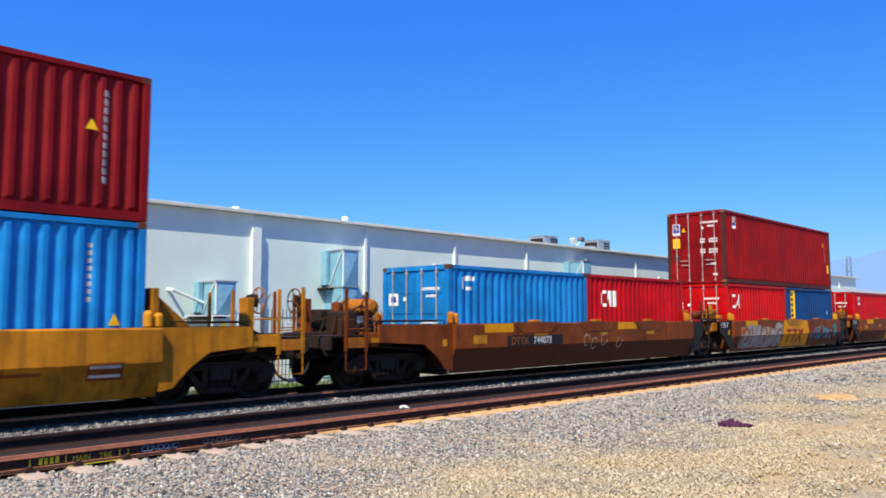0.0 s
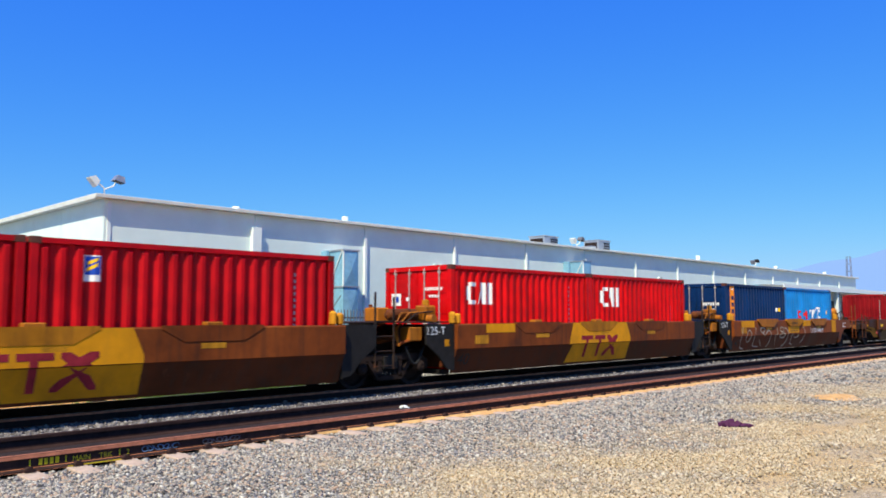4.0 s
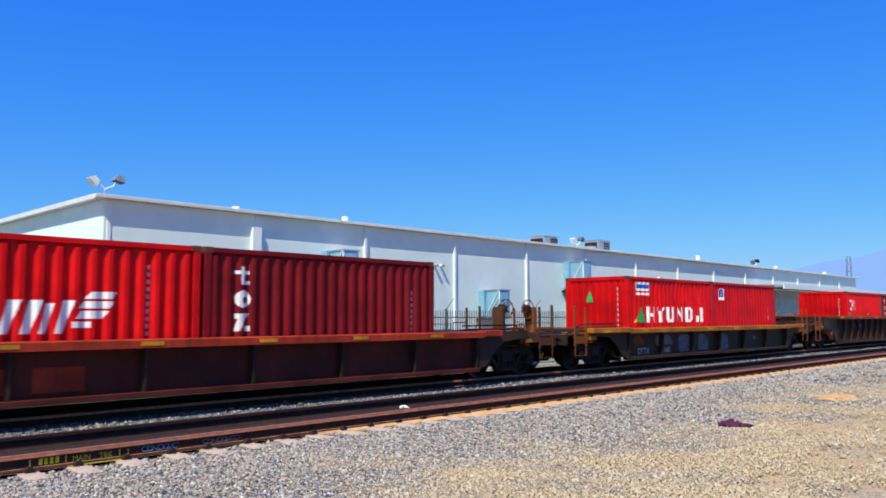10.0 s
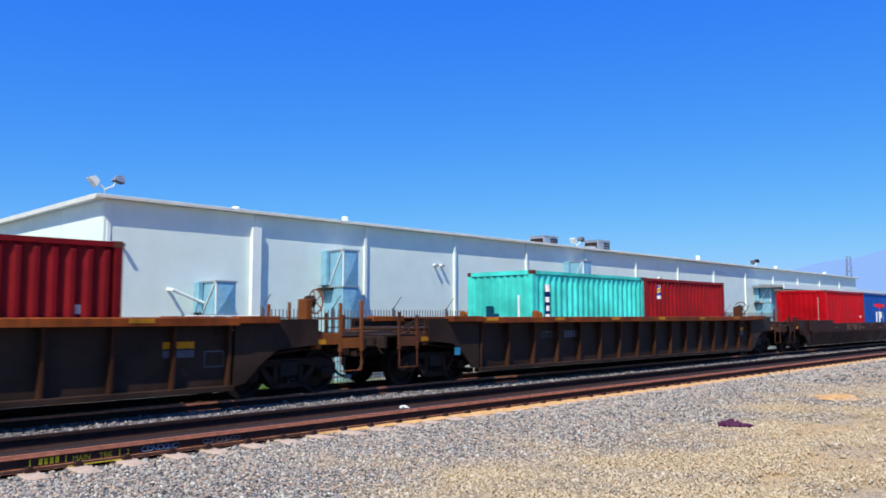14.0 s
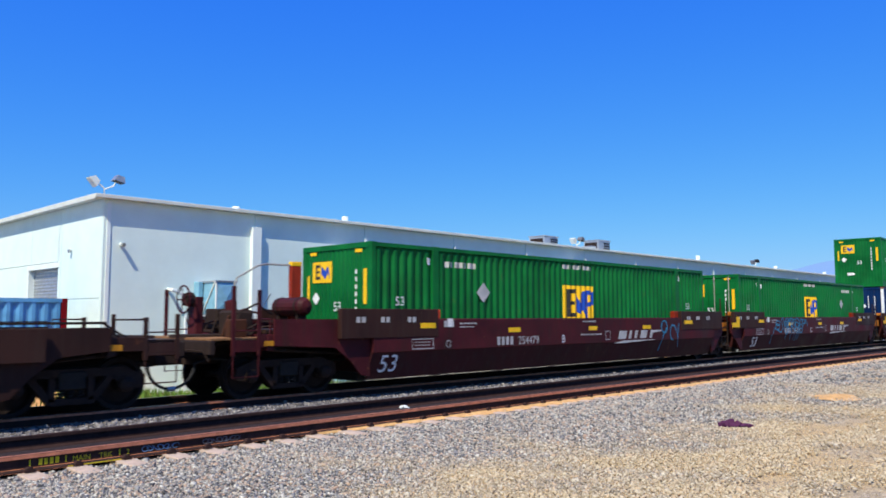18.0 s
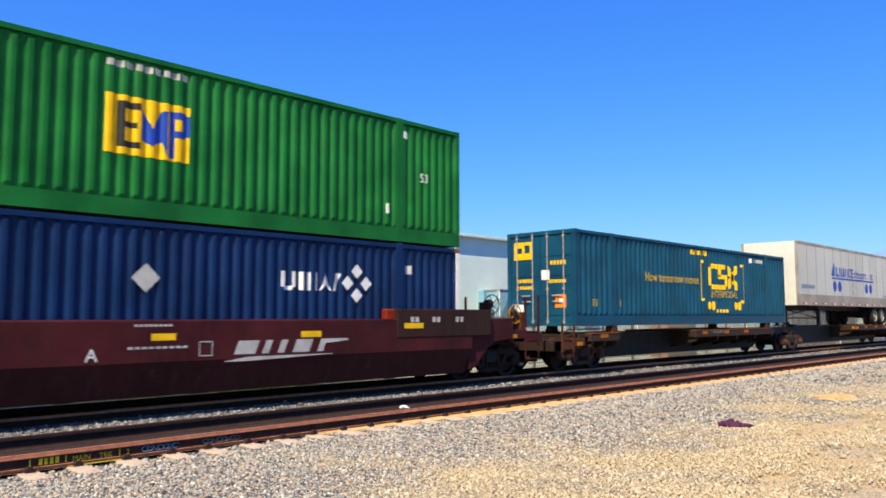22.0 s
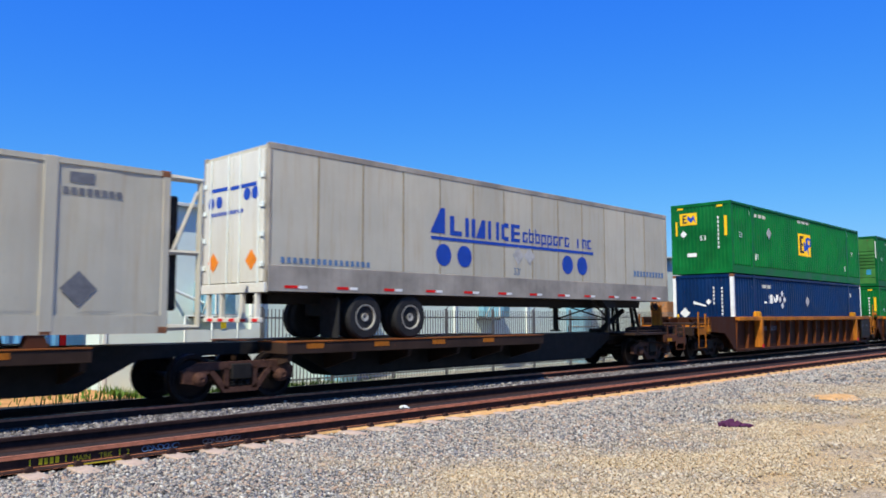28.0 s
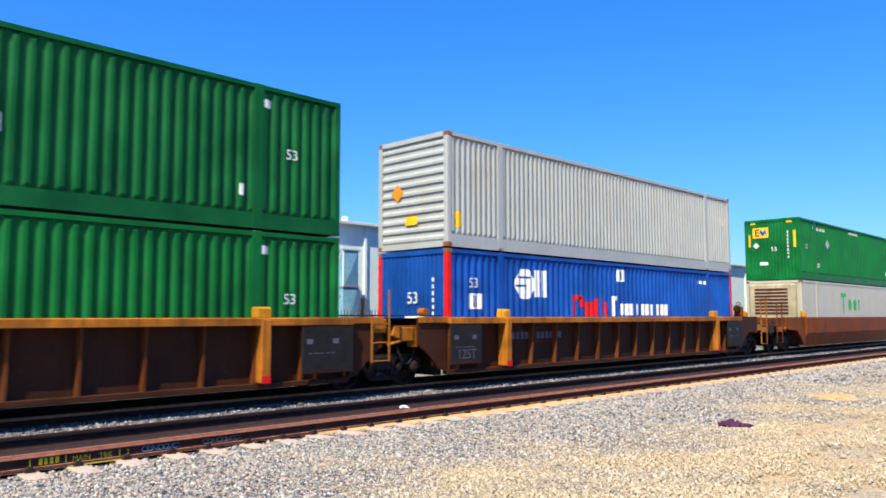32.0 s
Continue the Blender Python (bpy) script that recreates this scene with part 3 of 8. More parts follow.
def end_platform(parent, x0, x1, deck, color, out, brake=False, posts=0.6, rail=False):
    """Deck over the truck at a car's end: beams, crossover plate, ladder with tall flat posts, sill step, hand brake, tank, pipes."""
    mid = x1 - out * 1.25
    panel = "orange" if color in ("brown", "tan") else color
    part("draft_sill", box(min(x0, x1), max(x0, x1), -0.35, 0.35, 0.62, deck - 0.1, 0.02), "iron", parent)
    part("end_deck", box(min(x0, mid), max(x0, mid), -1.36, 1.36, deck - 0.09, deck - 0.01, 0.012), "dark", parent)
    part("crossover_plate", box(min(mid, x1), max(mid, x1), -1.3, 1.3, deck - 0.2, deck - 0.15, 0.008), "fit_tan" if rail else "dark", parent)
    part("end_beam", box(x1 - 0.06, x1 + 0.06, -1.38, 1.38, deck - 0.46, deck - 0.2, 0.015), "iron", parent)
    part("cross_beam", box(mid - 0.08, mid + 0.08, -1.4, 1.4, deck - 0.42, deck - 0.1, 0.015), color, parent)
    high = deck + posts + (0.25 if brake else 0.0)
    near, far = (0.08, 0.66) if out > 0 else (0.44, 1.0)
    a, b = x1 - out * near, x1 - out * far
    for y in (-1.36, 1.36):
        l = part("ladder", box(a - 0.04, a + 0.04, y - 0.02, y + 0.02, deck - 0.5, high, 0.006), color, parent)
        part("stile", box(b - 0.04, b + 0.04, y - 0.02, y + 0.02, deck - 0.5, high - 0.06, 0.006), color, l)
        for k in range(2):
            part("rung", path_rod([(a, y, deck - 0.36 + 0.34 * k), (b, y, deck - 0.36 + 0.34 * k)], 0.015), color, l)
        part("sill_step", path_rod([(a, y, deck - 0.45), (a, y, 0.40), (b, y, 0.40), (b, y, deck - 0.45)], 0.017), color, l)
        part("step_panel", box(min(a, b) + 0.045, max(a, b) - 0.045, y - 0.012, y + 0.012, deck - 0.42, deck - 0.2), panel, l)
        part("side_plate", box(min(b, mid - out * 0.3), max(b, mid - out * 0.3), y - 0.02, y + 0.02, deck - 0.34, deck - 0.1, 0.008), color, parent)
        part("grab_iron", path_rod([(mid, y, deck - 0.1), (mid, y, deck + 0.2), (b, y, deck + 0.2)], 0.018), color, parent)
        part("grab_iron", path_rod([(mid - out * 0.1, y, deck), (mid - out * 0.1, y, deck + 0.16), (x0 + out * 0.2, y, deck + 0.16), (x0 + out * 0.2, y, deck)], 0.016), "iron", parent)
        part("reflector", box(mid + out * 0.02 - 0.14, mid + out * 0.02 + 0.14, y * 1.045 - 0.005, y * 1.045 + 0.005, deck - 0.32, deck - 0.22), "yellow", parent)
        part("brace", path_rod([(mid, y * 0.9, deck - 0.4), (x0 + out * 0.5, y * 0.75, 0.75)], 0.03), "iron", parent)
    part("brake_rod", path_rod([(x0, -0.6, 0.58), (x1 - out * 0.3, -0.75, 0.74)], 0.03), "black", parent)
    part("brake_cylinder", lathe([(0, -0.3), (0.13, -0.28), (0.13, 0.28), (0, 0.3)], 12, "x", None, (mid - out * 0.55, -0.95, deck - 0.28)), "black", parent)
    for k, (y, z) in enumerate(((-1.12, 0.05), (-1.0, 0.14), (-0.88, 0.03))):
        part("air_pipe", path_rod([(x0 + out * 0.1, y, deck + z), (mid, y, deck + z), (mid + out * 0.35, y + 0.1, deck + z - 0.2), (x1 - out * 0.3, y + 0.15, deck - 0.3)], 0.022), "iron" if k else "dark", parent)
    part("cable_loop", path_rod([(mid - out * 0.2 + 0.05 * k, -1.2, deck - 0.15 - 0.3 * math.sin(math.pi * k / 8)) for k in range(9)], 0.015), "rubber", parent)
    if brake:
        cx, cy, cz = x1 - out * (0.05 if out > 0 else 0.3), 0.35, deck + 0.6
        stand = part("brake_stand", box(cx - out * 0.28 - 0.09, cx - out * 0.28 + 0.09, cy - 0.16, cy + 0.2, deck - 0.15, cz + 0.06, 0.02), color, parent)
        sideways = out < 0 and brake != "tank"
        ring = [((cx + 0.28 * math.cos(a) if sideways else cx), (cy - 0.1 if sideways else cy + 0.28 * math.cos(a)), cz + 0.28 * math.sin(a)) for a in [2 * math.pi * k / 20 for k in range(21)]]
        hub = (cx, ring[0][1] if sideways else cy, cz)
        bm = path_rod(ring, 0.018)
        for k in range(5):
            rod(bm, hub, ring[4 * k], 0.014)
        part("brake_wheel", bm, "yellow" if sideways and color == "fit_brown" else color, stand)
        part("brake_gear", lathe([(0, -0.14), (0.13, -0.12), (0.15, 0.05), (0, 0.14)], 12, "y" if sideways else "x", None, (cx - (0 if sideways else out * 0.14), cy, cz)), "iron", stand)
        part("brake_chain", path_rod([(cx - out * 0.2, cy - 0.1, cz - 0.1), (cx - out * 0.3, cy - 0.12, deck - 0.3)], 0.016), "iron", stand)
        if brake == "tank":
            back = 1.2 if rail else 0.35
            tank_mat = "orange" if color == "brown" else color
            tank = part("air_tank", lathe([(0, -0.6), (0.14, -0.56), (0.2, -0.46), (0.2, 0.46), (0.14, 0.56), (0, 0.6)], 16, "y", None, (mid - out * back, -0.35, deck + 0.46)), tank_mat, parent)
            for y in (-0.7, 0.0):
                part("tank_strap", lathe([(0.2, -0.03), (0.212, -0.03), (0.212, 0.03), (0.2, 0.03)], 16, "y", None, (mid - out * back, y, deck + 0.46)), "dark", tank)
                part("tank_leg", box(mid - out * back - 0.12, mid - out * back + 0.12, y - 0.03, y + 0.03, deck - 0.02, deck + 0.3), "dark", tank)
            part("valve_box", box(mid - 0.2, mid + 0.35, 0.35, 0.85, deck - 0.02, deck + 0.42, 0.03), "iron", parent)
            part("valve_body", box(mid + out * 0.2 - 0.22, mid + out * 0.2 + 0.22, -0.75, -0.1, deck - 0.17, deck + 0.38, 0.05), "iron", parent)
            part("valve_head", lathe([(0, 0.0), (0.12, 0.02), (0.12, 0.2), (0, 0.24)], 10, "z", None, (mid + out * 0.25, -0.3, deck + 0.36)), color, parent)
            part("bracket", box(mid + out * 0.55 - 0.2, mid + out * 0.55 + 0.2, -1.1, -0.95, deck - 0.17, deck + 0.2, 0.02), "rib_brown", parent)
            for k in range(4):
                part("air_pipe", path_rod([(mid - out * 0.35, -0.9 + 0.4 * k, deck + 0.3), (mid + out * 0.1, -1.0 + 0.45 * k, deck + 0.5 - 0.1 * k), (mid + out * 0.45, -1.0 + 0.45 * k, deck + 0.34 - 0.08 * k), (mid + out * 0.6, -1.0 + 0.45 * k, deck - 0.2)], 0.022), ("iron", "rib_brown")[k % 2], parent)
    if rail:
        y = -0.1
        part("handrail", path_rod([(mid + out * 0.05, y, deck - 0.15), (mid + out * 0.05, y, deck + 0.92), (mid, y, deck + 1.06), (mid - out * 0.5, y, deck + 1.34), (mid - out * 0.7, y, deck + 1.38), (mid - out * 1.35, y, deck + 1.38)], 0.022), "rim_white", parent)
        p = part("post", box(mid - out * 1.45 - 0.13, mid - out * 1.45 + 0.13, y - 0.06, y + 0.06, deck - 0.02, deck + 1.45, 0.01), "fec", parent)
        part("post_cap", box(mid - out * 1.45 - 0.135, mid - out * 1.45 + 0.135, y - 0.065, y + 0.065, deck + 1.36, deck + 1.46, 0.01), "yellow_mark", p)
    COUPLINGS.append((parent, parent.location.x - travel(0), x1, out))


WAGONS = "intermodal cars of the train"
MID, LOW = 0.77, 0.17


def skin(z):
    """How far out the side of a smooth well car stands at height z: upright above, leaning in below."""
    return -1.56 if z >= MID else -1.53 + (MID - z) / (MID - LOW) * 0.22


def side_mark(parent, mat, lines, name="painted_panel", flat=None, label=""):
    """Flat shapes painted on the near side of a car, cut where the side leans in."""
    if flat is not None:
        paint_on(parent, mat, lines, None, lambda u, d, v: (u, flat - 0.004, v))
        return
    for line in lines:
        bm = bmesh.new()
        if max(h for _, _, h in line) > MID:
            sheet(bm, [(u, max(a, MID), max(b, MID)) for u, a, b in line], None, lambda u, d, v: (u, -1.564, v))
        if min(a for _, a, _ in line) < MID - 0.02:
            sheet(bm, [(u, min(a, MID - 0.02), min(b, MID - 0.02)) for u, a, b in line], None, lambda u, d, v: (u, skin(min(v, MID - 0.01)) - 0.006, v))
        part(name, bm, mat, parent, label)


def stroke(parent, mat, points, width, flat=None):
    """A sprayed line of that width on the near side of a car."""
    bm = bmesh.new()
    fine = []
    for a, b in zip(points, points[1:]):
        fine += [(a[0] + (b[0] - a[0]) * k / 6, a[1] + (b[1] - a[1]) * k / 6) for k in range(6)]
    fine.append(points[-1])
    last = None
    for k, (x, z) in enumerate(fine):
        p, q = fine[max(0, k - 1)], fine[min(len(fine) - 1, k + 1)]
        d = Vector((q[0] - p[0], q[1] - p[1])).normalized() * width / 2
        y = (flat if flat is not None else skin(z)) - 0.008
        now = (bm.verts.new((x - d.y, y, z + d.x)), bm.verts.new((x + d.y, y, z - d.x)))
        if last:
            bm.faces.new((last[0], last[1], now[1], now[0]))
        last = now
    part("graffiti", bm, mat, parent)


def loop(x, z, w, h, turn=1.0, start=0.0, n=12):
    return [(x + w * math.cos(start + turn * 2 * math.pi * k / n), z + h * math.sin(start + turn * 2 * math.pi * k / n)) for k in range(n + 1)]


def sill(parent, x0, x1, style, top, color, lower, low=LOW):
    """The two tall sides of a well, with the floor between them."""
    for side in (-1, 1):
        if style == "ribbed":
            # `lower` is darker than the chord, whose shade is put into the panel colour
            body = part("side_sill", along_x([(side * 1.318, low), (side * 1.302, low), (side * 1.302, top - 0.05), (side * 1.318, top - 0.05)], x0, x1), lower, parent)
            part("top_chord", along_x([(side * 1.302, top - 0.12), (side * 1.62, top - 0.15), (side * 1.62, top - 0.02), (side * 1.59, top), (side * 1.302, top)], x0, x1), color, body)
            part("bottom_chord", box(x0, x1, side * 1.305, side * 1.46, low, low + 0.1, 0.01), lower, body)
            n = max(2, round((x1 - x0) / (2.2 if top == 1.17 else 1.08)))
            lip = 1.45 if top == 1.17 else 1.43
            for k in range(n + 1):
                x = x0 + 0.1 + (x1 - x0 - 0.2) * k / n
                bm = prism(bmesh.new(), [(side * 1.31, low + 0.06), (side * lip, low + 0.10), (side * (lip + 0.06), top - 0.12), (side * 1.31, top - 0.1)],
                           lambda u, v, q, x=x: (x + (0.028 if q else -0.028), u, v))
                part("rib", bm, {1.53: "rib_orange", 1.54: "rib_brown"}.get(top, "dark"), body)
        else:
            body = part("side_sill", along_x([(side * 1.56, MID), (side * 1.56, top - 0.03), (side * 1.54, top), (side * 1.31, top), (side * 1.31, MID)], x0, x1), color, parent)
            # most cars pass a darker `lower`: shade put into the lower side's paint
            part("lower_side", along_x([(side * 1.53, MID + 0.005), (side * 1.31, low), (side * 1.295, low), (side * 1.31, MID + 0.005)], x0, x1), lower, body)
    n = max(3, round((x1 - x0) / 2.4))
    for k in range(n + 1):
        x = x0 + (x1 - x0) * k / n
        part("floor_beam", box(x - 0.12, x + 0.12, -1.15, 1.15, low - 0.03, 0.33 if x1 - x0 > 15 and style == "smooth" or top == 1.53 else 0.25), "black", parent)


def bulkhead(parent, x, deck, top, color, out):
    """End wall of a well, from floor to deck."""
    part("end_bulkhead", box(x - 0.06, x + 0.06, -1.24, 1.24, 0.3, top - 0.02, 0.01), color, parent)
    for y in (-1.0, 0.0, 1.0):
        bm = prism(bmesh.new(), [(0.0, 0.98), (out * 0.5, 0.98), (out * 0.9, deck - 0.1), (0.0, top - 0.05)], lambda u, v, q, y=y: (x + u, y + (0.05 if q else -0.05), v))
        part("gusset", bm, color, parent)


def guides(parent, x, top, color):
    """Two-pronged container guides on the corners of a well."""
    for y in (-1.36, 1.36):
        bm = box(x - 0.16, x - 0.02, y - 0.09, y + 0.09, top - 0.02, top + 0.3, 0.05)
        bx(bm, x + 0.02, x + 0.17, y - 0.09, y + 0.09, top - 0.02, top + 0.26, 0.05)
        part("container_guide", bm, color, parent)


def end_side(parent, x, out, reach, deck, color, name="end_side", arch=True):
    """Side plates over a truck, cut away in an arch above the wheels."""
    for y in (-1, 1):
        pts = [(0.0, 0.25), (0.25, 0.30), (0.55, 0.62), (0.95, 0.90), (reach, 0.98), (reach, deck), (0.0, deck)] if arch else [(0.0, 0.9), (reach, 0.98), (reach, deck), (0.0, deck)]
        pts = [(x + out * a, b) for a, b in pts]
        part(name, across_y(pts if out > 0 else pts[::-1], y * 1.45, y * 1.39), color, parent)


def well_unit(s0, s1, ends, style, top, color, lower, label, deck=None, end_color=None, brakes=(True, False), posts=0.6, lugs="yellow", ext=(0.0, 0.0), rail=False, steps="dark", fittings=None, gear=""):
    """One well of a container car. s0, s1: the well's ends along the train; ends: (reach, truck offset, kind) on either side."""
    deck = deck or top
    end_colors = end_color if isinstance(end_color, tuple) else (end_color or color,) * 2
    ob = rolling("well_car", s0, 0.0, label, "rail car", WAGONS)
    n = s1 - s0
    sill(ob, -ext[0], n + ext[1], style, top, color, lower)
    if lugs:
        guides(ob, 0.1, top, lugs)
        guides(ob, n - 0.1, top, lugs)
    for x, out, (reach, at, kind), brake, more in ((0.0, -1, ends[0], brakes[0], ext[0]), (n, 1, ends[1], brakes[1], ext[1])):
        bulkhead(ob, x, deck, top, lower, out)
        end_x = x + out * reach
        end_color = end_colors[0 if out < 0 else 1]
        if kind == "coupled":
            end_side(ob, x + out * more, out, max(0.9, reach - 1.3 - more), deck, end_color)
            end_platform(ob, x + out * more * 0.8, end_x, min(deck, 1.3), fittings or color, out, brake, posts[0 if out < 0 else 1] if isinstance(posts, tuple) else posts, rail)
            truck(ob, x + out * at)
        else:
            part("walkway", box(min(x, end_x), max(x, end_x), -1.3, 1.3, deck + 0.03, deck + 0.06, 0.008), "dark", ob)
            part("articulation", box(min(x, end_x), max(x, end_x), -0.3, 0.3, 0.68, 0.98, 0.02), "iron", ob)
            end_side(ob, x, out, 0.95, deck, end_color)
            for y in (-0.9, 0.9):
                part("end_arm", path_rod([(x + out * 0.3, y, deck - 0.15), (x + out * reach * 0.95, y * 0.5, 0.95)], 0.07, 6), color, ob)
            if gear == "orange chord":
                for y in (-1, 1):
                    part("end_chord", box(min(x, x + out * 0.95), max(x, x + out * 0.95), y * 1.50, y * 1.452, deck - 0.13, deck + 0.01, 0.008), "orange", ob)
                if kind == "truck":
                    for y in (-1, 1):
                        part("end_bracket", across_y([(x + out * u, v) for u, v in ((0.66, 0.85), (0.66, 1.34), (1.5, 1.34), (1.56, 1.12), (1.3, 1.02), (1.05, 1.06), (0.98, 0.85))][::-1], y * 1.26, y * 1.12), "orange", ob)
            if gear == "posts":
                for dx in (0.5, 1.0):
                    p = part("tall_post", box(x + out * dx - 0.11, x + out * dx + 0.11, 0.95, 1.1, deck, deck + 0.82, 0.012), "fec", ob)
                    part("post_cap", box(x + out * dx - 0.11, x + out * dx + 0.11, 0.945, 1.105, deck + 0.74, deck + 0.83, 0.012), "yellow_mark", p)
                part("roller", lathe([(0, -0.15), (0.11, -0.15), (0.11, 0.15), (0, 0.15)], 12, "y", None, (x + out * 0.6, -1.1, deck - 0.05)), "fec", ob)
            if gear == "tank" and kind == "truck":
                tk = part("air_tank", lathe([(0, -0.52), (0.1, -0.48), (0.15, -0.4), (0.15, 0.4), (0.1, 0.48), (0, 0.52)], 14, "x", None, (x + out * 0.95, -0.6, deck + 0.22)), "rib_orange", ob)
                part("tank_strap", lathe([(0.15, -0.025), (0.162, -0.025), (0.162, 0.025), (0.15, 0.025)], 14, "x", None, (x + out * 0.8, -0.6, deck + 0.22)), "dark", tk)
                part("valve_box", box(x + out * 0.25 - 0.2, x + out * 0.25 + 0.18, -0.9, -0.5, deck + 0.05, deck + 0.45, 0.04), "orange", ob)
                part("valve_head", lathe([(0, 0.0), (0.09, 0.02), (0.09, 0.14), (0, 0.17)], 10, "z", None, (x + out * 0.25, -0.7, deck + 0.44)), "yellow", ob)
                part("control_box", box(x + out * 1.2 - 0.2, x + out * 1.2 + 0.2, -0.2, 0.3, deck + 0.05, deck + 0.4, 0.03), "orange", ob)
                for k in range(3):
                    part("air_pipe", path_rod([(x + out * 0.3, -1.0 + 0.12 * k, deck + 0.3), (x + out * (0.9 + 0.15 * k), -1.05 + 0.1 * k, deck + 0.26), (x + out * (1.5 + 0.1 * k), -1.1, deck - 0.1), (x + out * 1.55, -1.15, deck - 0.5)], 0.02), "orange" if k else "iron", ob)
            if kind == "truck":
                truck(ob, x + out * at)
                part("equipment_box", box(x + out * 0.95, x + out * 1.35, -1.3, -0.7, 0.98, 1.3, 0.02), "orange", ob)
                part("pull_rod", path_rod([(x + out * 0.9, -1.2, 1.25), (x + out * 1.3, -1.25, 1.0), (x + out * 1.6, -1.1, 0.9)], 0.04), color, ob)
                part("air_hose", path_rod([(x + out * (0.75 + 0.075 * k), -1.15, 0.86 - 0.42 * math.sin(math.pi * k / 8)) for k in range(9)], 0.03), "rubber", ob)
                part("roller", lathe([(0, -0.1), (0.1, -0.1), (0.1, 0.1), (0, 0.1)], 12, "y", None, (x + out * 0.55, -1.2, deck + 0.12)), "orange", ob)
                part("post", box(x + out * 0.3 - 0.04, x + out * 0.3 + 0.04, 1.3, 1.36, deck, deck + 0.5), color, ob)
            else:
                a, b = (x + out * 0.58, x + out * 1.08) if gear == "orange chord" else (x + out * 0.95, x + out * 1.5)
                for y in (-1.4, 1.4) if gear != "orange chord" else (-1.53, 1.53):
                    chord = gear == "orange chord"
                    low, top = (0.56, deck - 0.04) if chord else (0.38, deck + 0.72)
                    lad = part("ladder", path_rod([(a, y, low), (a, y, top)], 0.026), steps, ob)
                    part("stile", path_rod([(b, y, low), (b, y, deck + 0.62)], 0.026), steps, lad)
                    for k in range(3 if chord else 4):
                        part("rung", path_rod([(a, y, low + 0.02 + 0.4 * k), (b, y, low + 0.02 + 0.4 * k)] if chord else [(a, y, 0.45 + 0.33 * k), (b, y, 0.45 + 0.33 * k)], 0.018), steps, lad)
                    if chord:
                        part("step_block", box(a + 0.08, b - 0.03, y * 0.93, y * 0.97, deck - 0.34, deck - 0.03, 0.02), "orange", ob)
    return ob


def spine_unit(s0, s1, left, right, label, pads):
    """One platform of a spine car: deep centre beam, side platforms on outriggers, trucks."""
    ob = rolling("spine_car", s0, 0.0, label, "rail car", WAGONS)
    n = s1 - s0
    pts = [(0.0, 0.80), (1.75, 0.76), (2.8, 0.22), (n - 2.8, 0.22), (n - 1.75, 0.76), (n, 0.80), (n, 1.03), (0.0, 1.03)]
    part("centre_beam", across_y(pts, -0.42, 0.42), "black", ob)
    for side in (-1, 1):
        for a, b in pads:
            pl = part("side_platform", box(a, b, side * 1.46, side * 0.42, 0.80, 1.03, 0.012), "dark", ob)
            part("deck_plate", box(a, b, side * 1.475, side * 0.42, 1.032, 1.052), "fit_orange", pl)
            m = max(2, round((b - a) / 1.6))
            for k in range(m + 1):
                x = a + 0.12 + (b - a - 0.24) * k / m
                part("outrigger", prism(bmesh.new(), [(side * 0.42, 0.40), (side * 1.40, 0.66), (side * 1.44, 0.80), (side * 0.42, 0.82)], lambda u, v, q, x=x: (x + (0.05 if q else -0.05), u, v)), "dark", pl)
            for k in range(max(1, int((b - a) / 1.8))):
                x = a + 0.5 + 1.8 * k
                part("reflector", box(x, x + 0.42, side * 1.466, side * 1.46, 0.90, 1.01), "dull_orange", pl)
    for x, kind, out in ((0.0, left, -1), (n, right, 1)):
        if kind == "end":
            end_platform(ob, x - out * 1.6, x + out * (1.8 if out > 0 else 1.47), 1.02, "fit_brown", out, brake=out < 0, posts=0.25 if out > 0 else 0.1)
            truck(ob, x if out > 0 else x + 0.43, "truck_rust")
        elif kind == "truck":
            truck(ob, x, "truck_rust")
    return ob


def pedestals(parent, places, top):
    """Container pedestals on a spine car."""
    for x in places:
        for y in (-1.15, 1.15):
            part("pedestal", prism(bmesh.new(), [(-0.2, 1.04), (0.2, 1.04), (0.12, top), (-0.12, top)], lambda u, v, q, x=x, y=y: (x + u, y + (0.13 if q else -0.13), v)), "fit_brown", parent)


def hitch(parent, x, lean, top):
    """Trailer hitch: an A-shaped stand with a slanting strut and a plate under the kingpin."""
    h = part("hitch_plate", box(x - 0.4, x + 0.4, -0.45, 0.45, top - 0.09, top - 0.005, 0.01), "black", parent)
    for y in (-0.35, 0.35):
        for dx in (-0.13, 0.13):
            part("hitch_leg", path_rod([(x + dx, y, top - 0.05), (x + dx * 1.2 - lean * 0.24, y * 1.2, 1.03)], 0.055), "black", h)
        for z in (1.3, 1.72):
            part("hitch_web", box(x - 0.14 - lean * 0.12, x + 0.14 - lean * 0.12, y - 0.03, y + 0.03, z, z + 0.09), "black", h)
    part("strut", path_rod([(x, 0, top - 0.3), (x + lean * 1.45, 0, 1.06)], 0.085), "black", h)
    part("strut_foot", box(x + lean * 1.45 - 0.25, x + lean * 1.45 + 0.25, -0.3, 0.3, 1.03, 1.14, 0.02), "black", h)


def tyre_mesh():
    return lathe([(0.0, -0.1), (0.27, -0.1), (0.29, -0.13), (0.44, -0.13), (0.485, -0.09), (0.485, 0.09), (0.44, 0.13), (0.29, 0.13), (0.27, 0.1), (0.0, 0.1)], 28)


def rim_mesh():
    return lathe([(0.0, -0.09), (0.09, -0.12), (0.11, -0.04), (0.22, -0.02), (0.26, -0.135), (0.285, -0.135), (0.285, 0.0), (0.0, 0.0)], 24)


